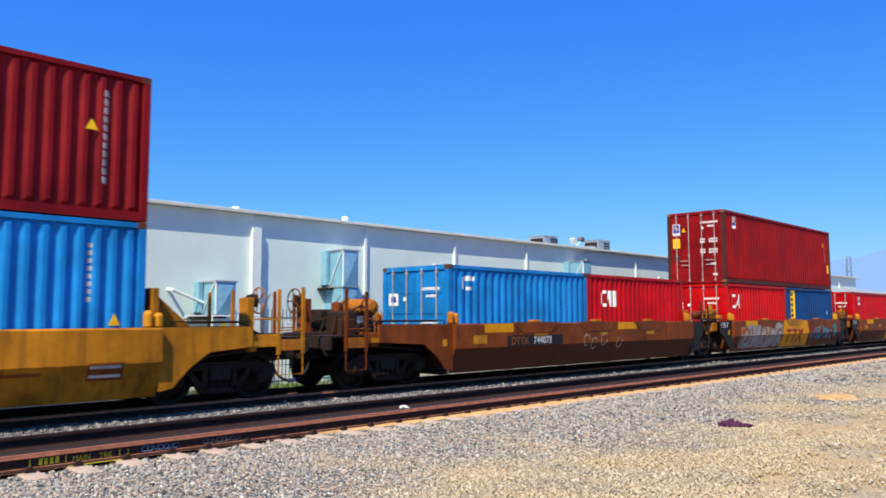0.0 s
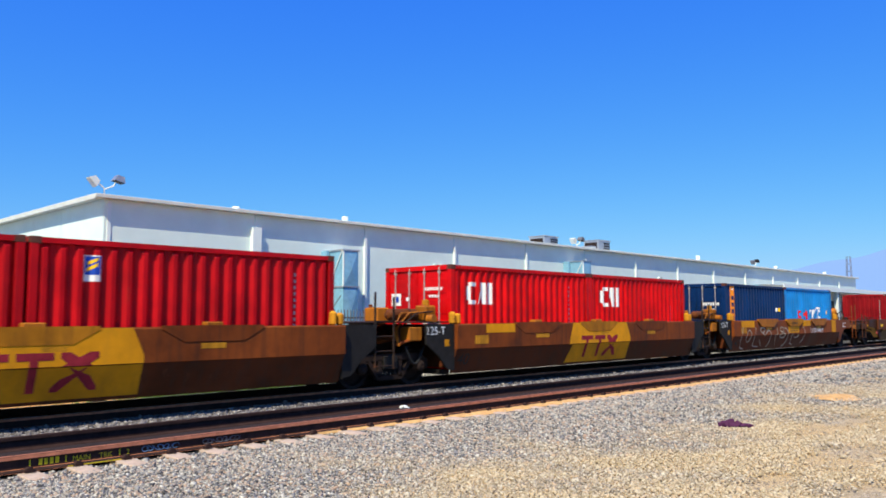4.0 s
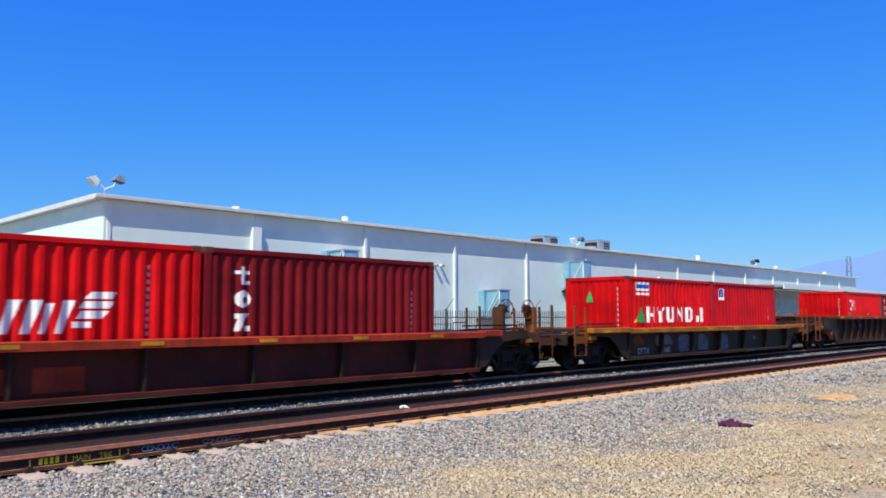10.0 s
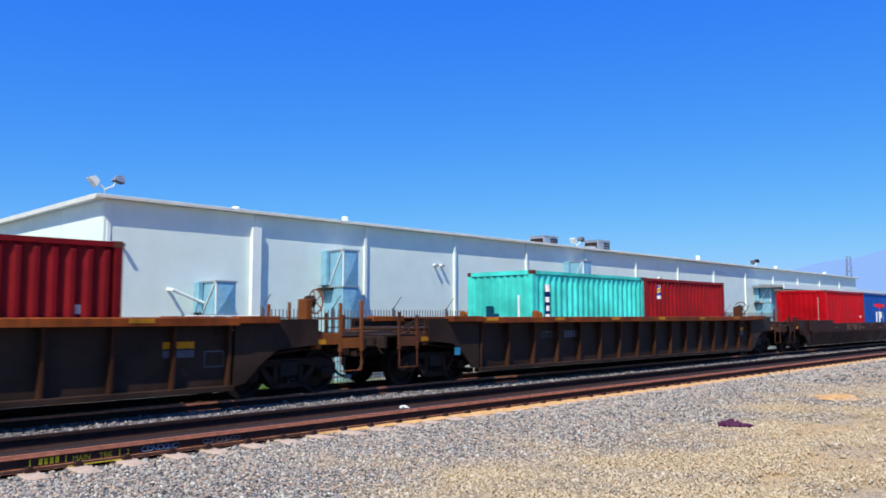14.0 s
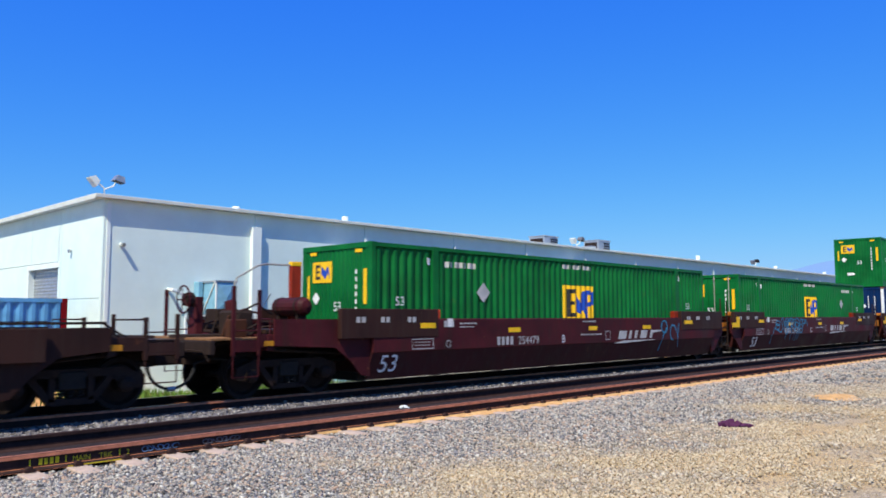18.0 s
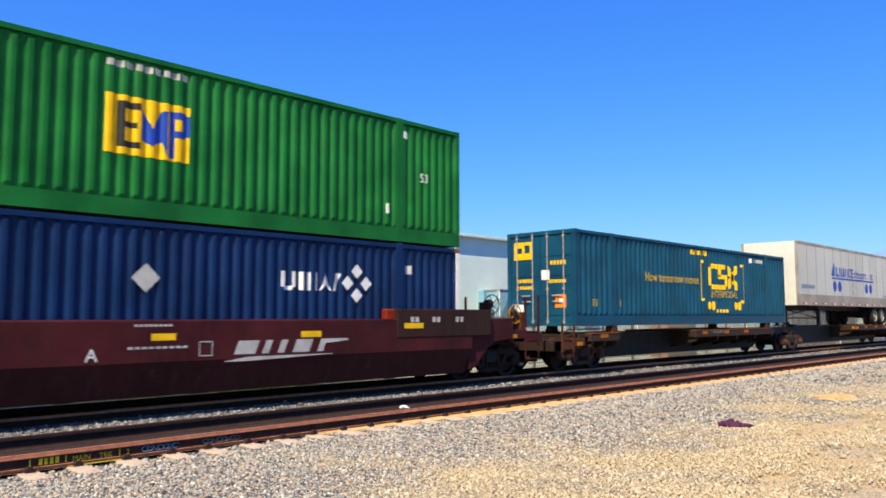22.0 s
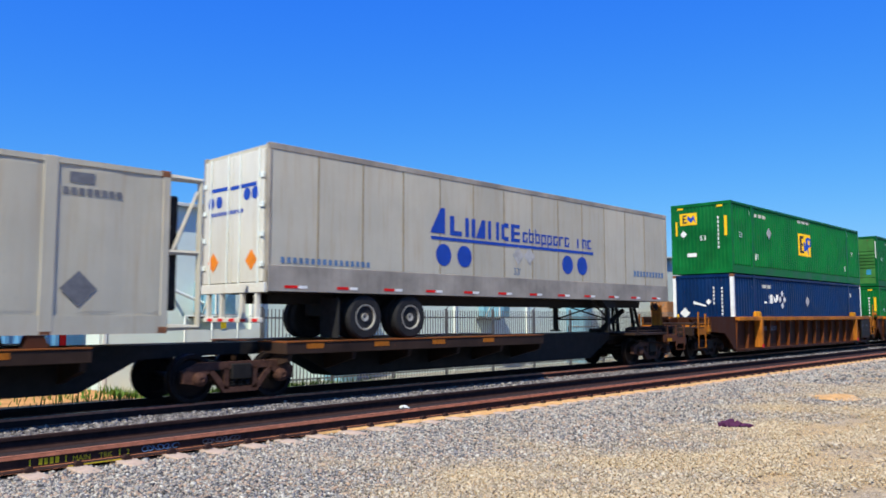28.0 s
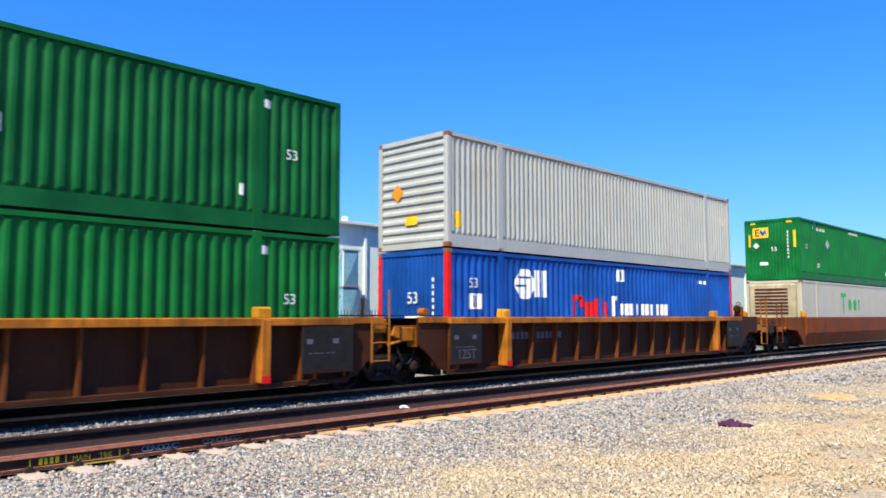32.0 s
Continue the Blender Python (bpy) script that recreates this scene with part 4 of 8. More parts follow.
def trailer(s, label, nose, body, axles, legs, kind="box", rail="rail_grey", seam=1.22):
    """A road trailer carried on a spine car. nose: -1 when its front looks up the line, 1 when its doors do."""
    ob = rolling("semi_trailer", s, 0.95, label, "trailer", "trailers on the train")
    n, w, lo, hi = 16.15, 1.295, 1.10, 4.10
    deep = 1.63 if kind == "box" else 1.32
    for side in (-1, 1):
        bm = bmesh.new()
        if kind == "box":
            bx(bm, 0.02, n - 0.02, side * (w - 0.006), side * (w - 0.03), deep, hi - 0.12)
        else:
            sheet(bm, rect(deep, hi - 0.12, 0.06, n - 0.05), Ribs(0.145, 0.006, 0.0, 0.12), lambda u, d, v, side=side: (v, side * (w - d), u))
        p = part("side_panel", bm, body, ob)
        if kind == "box":
            k = seam
            for i in range(14 if side < 0 else 0):
                part("panel", box(max(0.07, seam * i + 0.024), min(n - 0.07, seam * (i + 1) - 0.024), -w, 0.008 - w, deep + 0.003, hi - 0.123), body, p)
            while k < n - 0.3:
                part("seam", box(k - 0.022, k + 0.022, side * (w + 0.005), side * (w - 0.01), deep, hi - 0.12), "seam", p)
                k += seam
        part("bottom_rail", box(0, n, side * (w + 0.012), side * (w - 0.04), lo, deep, 0.01), rail, ob)
        part("top_rail", box(0, n, side * (w + 0.012), side * (w - 0.04), hi - 0.13, hi, 0.01), rail, ob)
        k = 0.4
        while k < n - 0.6:
            part("reflector", box(k, k + 0.32, side * (w + 0.018), side * (w + 0.012), lo + 0.07, lo + 0.13), "red_mark", ob)
            part("reflector", box(k + 0.34, k + 0.56, side * (w + 0.018), side * (w + 0.012), lo + 0.07, lo + 0.13), "white", ob)
            k += 1.33
        part("corner_post", box(0.0, 0.07, side * (w + 0.01), side * (w - 0.12), lo, hi, 0.015), "steel" if kind != "box" else rail, ob)
        part("corner_post", box(n - 0.07, n, side * (w + 0.01), side * (w - 0.12), lo, hi, 0.015), rail, ob)
    part("roof_panel", box(0.05, n - 0.05, -w + 0.04, w - 0.04, hi - 0.04, hi - 0.015), body, ob)
    part("floor_panel", box(0.05, n - 0.05, -w + 0.05, w - 0.05, lo, lo + 0.1), "black", ob)
    for y in (-0.45, 0.45):
        part("chassis_rail", box(0.6, n - 0.6, y - 0.06, y + 0.06, lo - 0.22, lo), "black", ob)
    part("end_panel", box(0.03 if nose > 0 else n - 0.06, 0.06 if nose > 0 else n - 0.03, -w + 0.1, w - 0.1, lo, hi - 0.05), body, ob)
    rear = 0.0 if nose > 0 else n
    if nose > 0:
        for side in (-1, 1):
            a, b = (-w + 0.12, -0.008) if side < 0 else (0.008, w - 0.12)
            leaf = part("door_leaf", box(-0.03, 0.02, a, b, lo + 0.2, hi - 0.12, 0.008), "door_white", ob)
            for y in (a + 0.16, b - 0.3):
                part("locking_bar", rod(bmesh.new(), (-0.05, y, lo + 0.1), (-0.05, y, hi - 0.1), 0.017), "trim_white", leaf)
            for z in (1.6, 2.2, 2.8, 3.4):
                part("hinge", box(-0.06, -0.02, (a - 0.02 if side < 0 else b - 0.1), (a + 0.1 if side < 0 else b + 0.02), z, z + 0.1), "trim_white", leaf)
        part("sill", box(-0.06, 0.05, -w + 0.02, w - 0.02, lo - 0.02, lo + 0.18, 0.01), "door_white", ob)
        guard = part("rear_guard", box(-0.05, 0.05, -1.1, 1.1, 0.48, 0.58, 0.01), "door_white", ob)
        for y in (-0.95, -0.4, 0.4, 0.95):
            part("guard_post", box(-0.04, 0.04, y - 0.05, y + 0.05, 0.56, lo), "door_white", guard)
        for k in range(5):
            part("reflector", box(-0.056, -0.05, -1.05 + 0.44 * k, -0.85 + 0.44 * k, 0.5, 0.56), "red_mark", guard)
    else:
        part("front_panel", box(0.0, 0.05, -w + 0.1, w - 0.1, lo, hi - 0.02, 0.01), "door_white" if kind == "box" else "silver", ob)
        part("rear_guard", box(n - 0.05, n + 0.05, -1.1, 1.1, 0.48, 0.58, 0.01), "black", ob)
        for y in (-0.6, 0.6):
            part("guard_post", box(n - 0.04, n + 0.04, y - 0.05, y + 0.05, 0.58, lo), "black", ob)
    for x in axles:
        part("axle", rod(bmesh.new(), (x, -1.2, 0.585), (x, 1.2, 0.585), 0.07), "black", ob)
        for y in (-1.13, -0.83, 0.83, 1.13):
            t = link("tyre", shared("tyre", tyre_mesh), "rubber", ob, smooth=False)
            t.location = (x, y, 0.585)
            r = link("rim", shared("rim", rim_mesh), "rim_white", t)
            if y > 0:
                r.matrix_basis = pose(0, 0, 0, 0, 0, 180)
    part("mud_flap", box(axles[0] - 0.75 if nose > 0 else axles[1] + 0.7, axles[0] - 0.72 if nose > 0 else axles[1] + 0.73, -1.25, -0.6, 0.15, lo - 0.1), "rubber", ob)
    part("slider_box", box(axles[0] - 0.3, axles[1] + 0.3, -0.6, 0.6, 0.6, lo, 0.02), "black", ob)
    for y in (-1.0, 1.0):
        leg = part("landing_leg", box(legs - 0.07, legs + 0.07, y - 0.07, y + 0.07, 0.14, lo, 0.01), "black", ob)
        part("leg_bracket", across_y([(legs - 0.48, lo), (legs - 0.2, lo - 0.24), (legs + 0.16, lo - 0.24), (legs + 0.42, lo)], y - 0.12, y + 0.12), "black", leg)
        part("leg_foot", box(legs - 0.15, legs + 0.15, y - 0.13, y + 0.13, 0.1, 0.15), "black", leg)
    part("leg_brace", path_rod([(legs, -1.0, 0.5), (legs, 1.0, 0.5)], 0.03), "black", ob)
    for y in (-1.0, 1.0):
        part("leg_brace", path_rod([(legs, y, 0.5), (legs, -y, lo - 0.05)], 0.025), "black", ob)
    part("leg_brace", path_rod([(legs - 0.9 , -1.0, lo - 0.05), (legs, -1.0, 0.55)], 0.025), "black", ob)
    return ob


def body_mark(parent, mat, lines, y=-1.299):
    paint_on(parent, mat, lines, None, lambda u, d, v: (u, y - 0.004, v))


# ---- painted signs that several loads share ----
def bars(u0, u1, z0, z1, n, gap=0.3):
    """A row of n plain bars that stands for writing that cannot be read."""
    step = (u1 - u0) / n
    return [rect(u0 + k * step, u0 + (k + 1 - gap) * step, z0, z1) for k in range(n)]


def stems(u0, u1, z0, z1, kinds):
    """Blocks with stems above and below, in the rhythm of small writing."""
    step, out = (u1 - u0) / len(kinds), []
    for k, c in enumerate(kinds):
        a, h = u0 + k * step, z1 - z0
        b, t = a + step * 0.78, 0.055
        if c in "sinrc":
            out.append(rect(a, a + t * 1.3, z0, z1))
        if c in "adpq":
            out += [rect(a, a + t, z0 - (0.4 * h if c in "pq" else 0), z1 + (0.4 * h if c in "ad" else 0)), rect(b - t, b, z0 + t, z1 - t)]
        if c != "i":
            out.append(rect(a + t, b, z1 - t, z1))
        if c in "adpqsc":
            out.append(rect(a + t, b, z0, z0 + t))
        if c == "s":
            out.append(rect(b - t, b, z0 + t, z0 + h * 0.5))
        if c == "n":
            out.append(rect(b - t, b, z0, z1 - t))
    return out


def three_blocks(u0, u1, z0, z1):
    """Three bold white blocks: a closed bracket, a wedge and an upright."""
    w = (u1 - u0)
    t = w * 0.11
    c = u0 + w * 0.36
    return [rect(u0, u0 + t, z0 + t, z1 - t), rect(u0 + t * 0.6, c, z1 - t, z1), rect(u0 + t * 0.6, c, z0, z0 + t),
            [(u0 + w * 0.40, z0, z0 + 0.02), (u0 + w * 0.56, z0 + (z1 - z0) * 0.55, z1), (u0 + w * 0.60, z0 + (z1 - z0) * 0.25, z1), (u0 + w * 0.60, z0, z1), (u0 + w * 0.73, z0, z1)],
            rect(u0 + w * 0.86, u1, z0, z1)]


def small_sign(u0, u1, z0, z1):
    """White card with a blue field and a yellow flash."""
    w, h = u1 - u0, z1 - z0
    return [("white", [rect(u0, u1, z0, z1)]), ("blue_mark", [rect(u0 + 0.02, u1 - 0.02, z0 + h * 0.25, z1 - 0.02)]),
            ("yellow_mark", [[(u0 + w * 0.2, z0 + h * 0.35, z0 + h * 0.5), (u0 + w * 0.8, z0 + h * 0.6, z0 + h * 0.72)], [(u0 + w * 0.25, z0 + h * 0.6, z0 + h * 0.74), (u0 + w * 0.8, z0 + h * 0.8, z0 + h * 0.93)]])]


def square_emblem(u0, u1, z0, z1):
    """Yellow square with a dark bracket, two blue wedges and a blue ring."""
    w, h = u1 - u0, z1 - z0
    f = lambda a, b, c, d: rect(u0 + a * w, u0 + b * w, z0 + c * h, z0 + d * h)
    return [("yellow_mark", [f(0, 1, 0, 1)]), ("black_mark", [f(0.14, 0.22, 0.12, 0.9), f(0.22, 0.4, 0.78, 0.9), f(0.22, 0.36, 0.46, 0.56), f(0.22, 0.4, 0.12, 0.23)]),
            ("blue_mark", [[(u0 + 0.42 * w, z0 + 0.3 * h, z0 + 0.85 * h), (u0 + 0.54 * w, z0 + 0.2 * h, z0 + 0.5 * h), (u0 + 0.66 * w, z0 + 0.3 * h, z0 + 0.85 * h), (u0 + 0.72 * w, z0 + 0.05 * h, z0 + 0.85 * h)],
                           f(0.75, 0.82, 0.05, 0.88), f(0.82, 0.96, 0.75, 0.88), f(0.82, 0.96, 0.42, 0.54), f(0.92, 1.0, 0.46, 0.84)])]


def long_marks(*more, turned=False, placard=True):
    """Small white writing that every long container carries."""
    if turned:
        return [("grey_mark", bars(12.6, 13.75, 2.42, 2.56, 9) + bars(7.3, 8.85, 2.60, 2.72, 9)), ("white", [rect(2.15, 2.3, 2.38, 2.55), rect(14.2, 14.4, 2.42, 2.58), rect(1.75, 1.9, 2.45, 2.62)]), ("grey_mark", [diamond(12.37, 1.83, 0.26)]), *more]
    return [("grey_mark", bars(2.4, 3.55, 2.42, 2.56, 7) + bars(7.3, 8.85, 2.60, 2.72, 9)),
            ("white", [rect(2.38, 2.46, 0.62, 0.85), rect(2.50, 2.60, 0.62, 0.85), rect(14.2, 14.4, 2.45, 2.62), rect(1.75, 1.9, 2.45, 2.62), rect(13.7, 13.8, 0.62, 0.85)]),
            ("grey_mark", [diamond(3.78, 1.83, 0.26)] if placard else []), *more]


def number_on(ob, text, size, u, z, mat="white", w=1.295):
    return write(text, size, u, -(w - 0.012) - 0.006, z, mat, ob)


def end_text(ob, text, size, y, z, mat="white"):
    """Text on the end that looks up the line."""
    return write(text, size, -0.012, y, z, mat, ob, rz=-90)


BAR_COL = ("grey_mark", [rect(5.06, 5.11, 0.95 + 0.13 * k, 1.02 + 0.13 * k) for k in range(10)])
DOOR_SIGNS = [("white", [rect(0.62, 0.98, 1.58, 1.9), rect(0.3, 0.42, 1.7, 1.8)] + bars(-0.9, -0.25, 1.96, 2.04, 7) + bars(-0.8, -0.4, 1.78, 1.85, 4) + bars(-0.85, -0.3, 1.12, 1.16, 8)), ("blue_mark", [rect(0.7, 0.9, 1.66, 1.82)])]
PLATE_END = [("grey_mark", [rect(-0.85, -0.81, 0.6 + 0.17 * k, 0.69 + 0.17 * k) for k in range(10)])]

# ---- the train, in the order in which it passes ----
car = well_unit(-6.2, 6.35, ((1.6, 1.7, "shared"), (3.15, 1.39, "coupled")), "smooth", 1.36, "tan", "tan", "weathered yellow well car carrying two stacked containers", brakes=(False, True))
side_mark(car, "brown", [rect(9.2, 10.6, 0.62, 0.68), rect(11.3, 11.9, 0.5, 0.8)])
side_mark(car, "white", [rect(11.34, 11.86, 0.55, 0.6), rect(11.34, 11.86, 0.7, 0.75)])
container(-6.03, 0.30, 12.19, 2.90, "sky_blue", "blue corrugated steel container in the yellow well car", marks=[("yellow_mark", [[(11.56, 1.1, 1.1), (11.66, 1.1, 1.31), (11.77, 1.1, 1.1)]]), ("grey_mark", [rect(11.2, 11.27, 1.5 + 0.13 * k, 1.58 + 0.13 * k) for k in range(8)])])
container(-6.03, 3.22, 12.19, 2.59, "maroon", "dark red corrugated steel container stacked on a blue one", marks=[("yellow_mark", [[(11.06, 1.49, 1.49), (11.17, 1.49, 1.68), (11.28, 1.49, 1.49)]]), ("grey_mark", [rect(11.37, 11.46, 0.6 + 0.15 * k, 0.71 + 0.15 * k) for k in range(11)])])

BROWN = "rust-brown well car with yellow patches and graffiti"
units = []
FIVE = ((3.65, 1.76, "coupled"), (1.75, 1.75, "shared"))
LINK = ((1.75, 1.75, "truck"), (1.75, 1.75, "shared"))
LAST = ((1.75, 1.75, "truck"), (3.2, 1.45, "coupled"))
for s0, ends, br in ((13.75, FIVE, ("tank", False)), (29.45, LINK, (0, 0)), (45.1, LINK, (0, 0)), (60.85, LINK, (0, 0)), (76.45, LAST, (0, "tank"))):
    c = well_unit(s0, s0 + 12.3, ends, "smooth", 1.37, "brown", "brown_shade", BROWN, end_color=("black" if s0 > 20 else "brown", "black" if s0 < 76 else "brown"), brakes=br, lugs="yellow" if s0 > 20 else "orange", gear="tank")
    units.append(c)
    for a, b in ((2.2, 4.25), (5.2, 7.2), (8.25, 10.3)):
        deep = 0.05 if s0 > 76 else 0.012
        p = across_y([(a, 1.385 + deep), (a, 1.34), (a + 0.42, 1.11), (b - 0.42, 1.11), (b, 1.34), (b, 1.385 + deep)], -1.56 - deep, -1.54)
        col = "tan" if (s0 > 76 and a > 5 and a < 8) or (s0 not in (13.75, 76.45) and 5 < a < 8) else ("orange" if s0 > 76 else "brown")
        part("side_pocket", p, col, c)
        if s0 < 76:
            part("pocket_guide", box((a + b) / 2 - 0.17, (a + b) / 2 + 0.17, -1.56, -1.36, 1.36, 1.46, 0.02), "orange", c)
    side_mark(c, "tan_panel", [rect(1.05, 2.2, 1.14, 1.365)] if s0 not in (76.45,) else [rect(0.65, 1.9, 1.1, 1.365), rect(5.5, 6.75, 0.82, 1.10), rect(11.05, 11.65, 0.78, 1.36), rect(7.2, 8.2, 1.1, 1.365)])
    side_mark(c, "yellow", [rect(0.63, 1.13, 0.87, 1.08), rect(3.1, 3.7, 0.98, 1.08), rect(9.0, 9.5, 0.98, 1.08), rect(6.3, 6.7, 1.0, 1.08)])
    write("125-T", 0.27, -0.98, -1.456, 1.12, "white", c) if s0 != 13.75 else None
    side_mark(c, "tan_panel", [rect(-0.35, -0.2, 0.84, 1.0)], flat=-1.452)
c = units[0]
side_mark(c, "black", [rect(1.95, 4.4, 0.78, 1.05)])
write("DTTX", 0.27, 2.1, -1.572, 0.82, "orange", c)
write("744073", 0.27, 3.05, -1.572, 0.82, "white", c)
side_mark(c, "tan_panel", [rect(7.3, 8.4, 1.15, 1.37)])
for k, x in enumerate((5.6, 6.0, 6.5, 7.4)):
    stroke(c, "graffiti_pale", loop(x, 0.86 - 0.1 * (k % 2), 0.15, 0.16, 0.8, 0.6 * k), 0.03)
c = units[1]
fill = [(0.62, 0.3, 1.12), (1.2, 0.25, 1.1), (1.5, 0.3, 1.3), (2.1, 0.25, 1.1), (2.6, 0.28, 1.34), (3.4, 0.24, 1.3), (3.9, 0.3, 1.1), (4.3, 0.25, 1.3), (4.8, 0.35, 1.2)]
side_mark(c, "graffiti_grey", [fill], "graffiti")
for pts in (loop(1.1, 0.8, 0.28, 0.25), [(0.75, 1.1), (0.75, 0.3)], [(1.6, 1.1), (1.7, 0.3), (2.2, 0.35)], loop(2.75, 0.75, 0.3, 0.4), loop(3.75, 0.7, 0.4, 0.4, 0.75, 0.8), loop(4.5, 0.7, 0.3, 0.3, 0.7, 0.6)):
    stroke(c, "graffiti_red", pts, 0.085)
side_mark(c, "yellow_mark", [rect(3.02, 3.38, 0.70, 1.36)])
write("E", 0.26, 3.11, -1.57, 0.82, "black_mark", c)
rg = random.Random(21)
for k in range(34):
    u, z, h = 8.1 + 0.105 * k, rg.uniform(0.5, 1.08), rg.uniform(0.12, 0.3)
    w = rg.uniform(0.12, 0.34)
    tint = rg.choice(("graffiti_teal", "graffiti_teal", "graffiti_red", "brown_shade", "tan_panel", "graffiti_dim", "graffiti_teal"))
    top = min(1.34, z + h)
    side_mark(c, tint, [[(u, z, z + 0.03), (u + w * 0.25, z - rg.uniform(0.0, 0.14), top), (u + w * 0.7, z - rg.uniform(0.0, 0.1), top - rg.uniform(0.0, 0.08)), (u + w, z + 0.02, z + rg.uniform(0.04, 0.1))]], "graffiti")
for k in range(9):
    stroke(c, ("graffiti_red", "graffiti_dim", "graffiti_cyan")[k % 3], loop(8.3 + 0.4 * k, 0.85 + rg.uniform(-0.15, 0.2), rg.uniform(0.12, 0.26), rg.uniform(0.1, 0.3), rg.uniform(0.5, 1.0), rg.uniform(0, 6)), 0.05)
for c in units[1:4]:
    edge_l = -0.15 if c is not units[1] else 0.0
    side_mark(c, "tan_panel", [[(4.8 + edge_l, 0.23, 0.23), (5.0 + edge_l, 0.23, 1.365), (7.75, 0.23, 1.365), (7.95, 0.23, 0.9)]], "painted_panel", None, "tan-yellow painted panel with plain dark red bars")
    f = lambda a, b, lo, hi: [(a, lo, hi), (b, lo, hi)]
    bars3 = [f(5.25, 5.85, 0.87, 0.99), f(5.47, 5.6, 0.36, 0.87), f(5.95, 6.5, 0.87, 0.99), f(6.14, 6.27, 0.36, 0.87), [(6.5, 0.36, 0.42), (6.62, 0.36, 0.55), (7.05, 0.8, 0.99), (7.2, 0.9, 0.99)], [(6.6, 0.9, 0.99), (6.75, 0.75, 0.99), (7.1, 0.36, 0.6), (7.22, 0.36, 0.42)]]
    bm = bmesh.new()
    for line in bars3:
        sheet(bm, [(u, max(a, MID), max(b, MID)) for u, a, b in line], None, lambda u, d, v: (u, -1.568, v))
        sheet(bm, [(u, min(a, MID - 0.02), min(b, MID - 0.02)) for u, a, b in line], None, lambda u, d, v: (u, skin(min(v, MID - 0.01)) - 0.011, v))
    part("painted_mark", bm, "graffiti_red", c)
for c in (units[2], units[3], units[4]):
    write("40", 0.42, 0.0, skin(0.6) - 0.02, 0.38, "black_mark", c).rotation_euler.x += 0.38
c = units[4]
for pts in ([(0.75, 1.1), (0.72, 0.6), (0.85, 0.3), (1.2, 0.25)], loop(1.4, 0.75, 0.22, 0.24), [(2.0, 1.1), (2.0, 0.35), (2.6, 0.3)], loop(2.7, 0.98, 0.2, 0.1), [(2.6, 0.9), (2.95, 0.75), (3.3, 1.0)], loop(3.3, 0.6, 0.35, 0.35, 0.6, -1.2), [(2.5, 0.6), (2.9, 0.3)],
            [(4.2, 1.05), (4.3, 0.8), (4.1, 0.75), (4.35, 0.3)], loop(4.75, 0.98, 0.2, 0.1), loop(4.9, 0.72, 0.3, 0.1), loop(5.0, 0.65, 0.55, 0.4, 0.45, -1.4), [(6.0, 0.8), (6.0, 0.35), (6.3, 0.3)], loop(6.5, 0.75, 0.3, 0.15, 0.5, 3.14), loop(7.0, 0.7, 0.5, 0.4, 0.35, -1.0)):
    stroke(c, "graffiti_pale", pts, 0.055)
write("DTTX 744073", 0.27, 8.2, -1.566, 0.79, "white", c)
side_mark(c, "black_mark", [row for row in bars(5.75, 6.45, 1.22, 1.27, 9)], flat=-1.612)
side_mark(c, "black_mark", [row for row in bars(5.65, 6.6, 0.88, 0.92, 12)], flat=-1.566)
side_mark(c, "white", [rect(13.05, 13.45, 1.0, 1.03), rect(13.05, 13.45, 1.18, 1.21), rect(13.05, 13.08, 1.0, 1.2), rect(13.42, 13.45, 1.0, 1.2), rect(13.2, 13.23, 1.0, 1.2)], flat=-1.452)

container(13.84, 0.25, 6.06, 2.59, "sky_blue", "short light blue container with white signs on its doors", marks=[("white", [rect(0.52, 0.62, 1.98, 2.3), rect(0.66, 1.0, 2.2, 2.32), rect(0.7, 0.95, 1.96, 2.05)]), BAR_COL],
          end_marks=DOOR_SIGNS)
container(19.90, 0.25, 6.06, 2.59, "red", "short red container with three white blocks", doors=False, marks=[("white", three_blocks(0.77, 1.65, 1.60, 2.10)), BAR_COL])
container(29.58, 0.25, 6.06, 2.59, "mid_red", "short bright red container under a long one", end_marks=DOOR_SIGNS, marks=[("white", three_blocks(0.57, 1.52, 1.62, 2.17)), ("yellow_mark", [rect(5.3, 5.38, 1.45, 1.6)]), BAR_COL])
container(35.70, 0.25, 6.06, 2.59, "blue", "short dark blue container with a yellow upright panel", doors=False, marks=[("yellow_mark", [rect(0.57, 1.05, 1.17, 2.47)]), ("black_mark", [rect(0.7, 0.9, 1.25 + 0.24 * k, 1.40 + 0.24 * k) for k in range(5)]), ("white", [rect(5.2, 5.3, 1.4, 1.55)])])
container(45.17, 0.25, 6.06, 2.59, "red", "short red container with a small blue and yellow sign", marks=small_sign(0.77, 1.09, 1.89, 2.33) + [BAR_COL], end_marks=DOOR_SIGNS)
container(51.29, 0.25, 6.06, 2.59, "red", "short red container with a small blue and yellow sign", doors=False, marks=small_sign(0.85, 1.13, 1.89, 2.33) + [BAR_COL])
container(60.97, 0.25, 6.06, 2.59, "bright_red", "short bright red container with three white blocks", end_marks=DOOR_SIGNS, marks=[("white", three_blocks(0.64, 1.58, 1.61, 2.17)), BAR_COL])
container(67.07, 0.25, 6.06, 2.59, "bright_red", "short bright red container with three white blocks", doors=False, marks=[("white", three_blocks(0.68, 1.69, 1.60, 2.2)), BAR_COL])
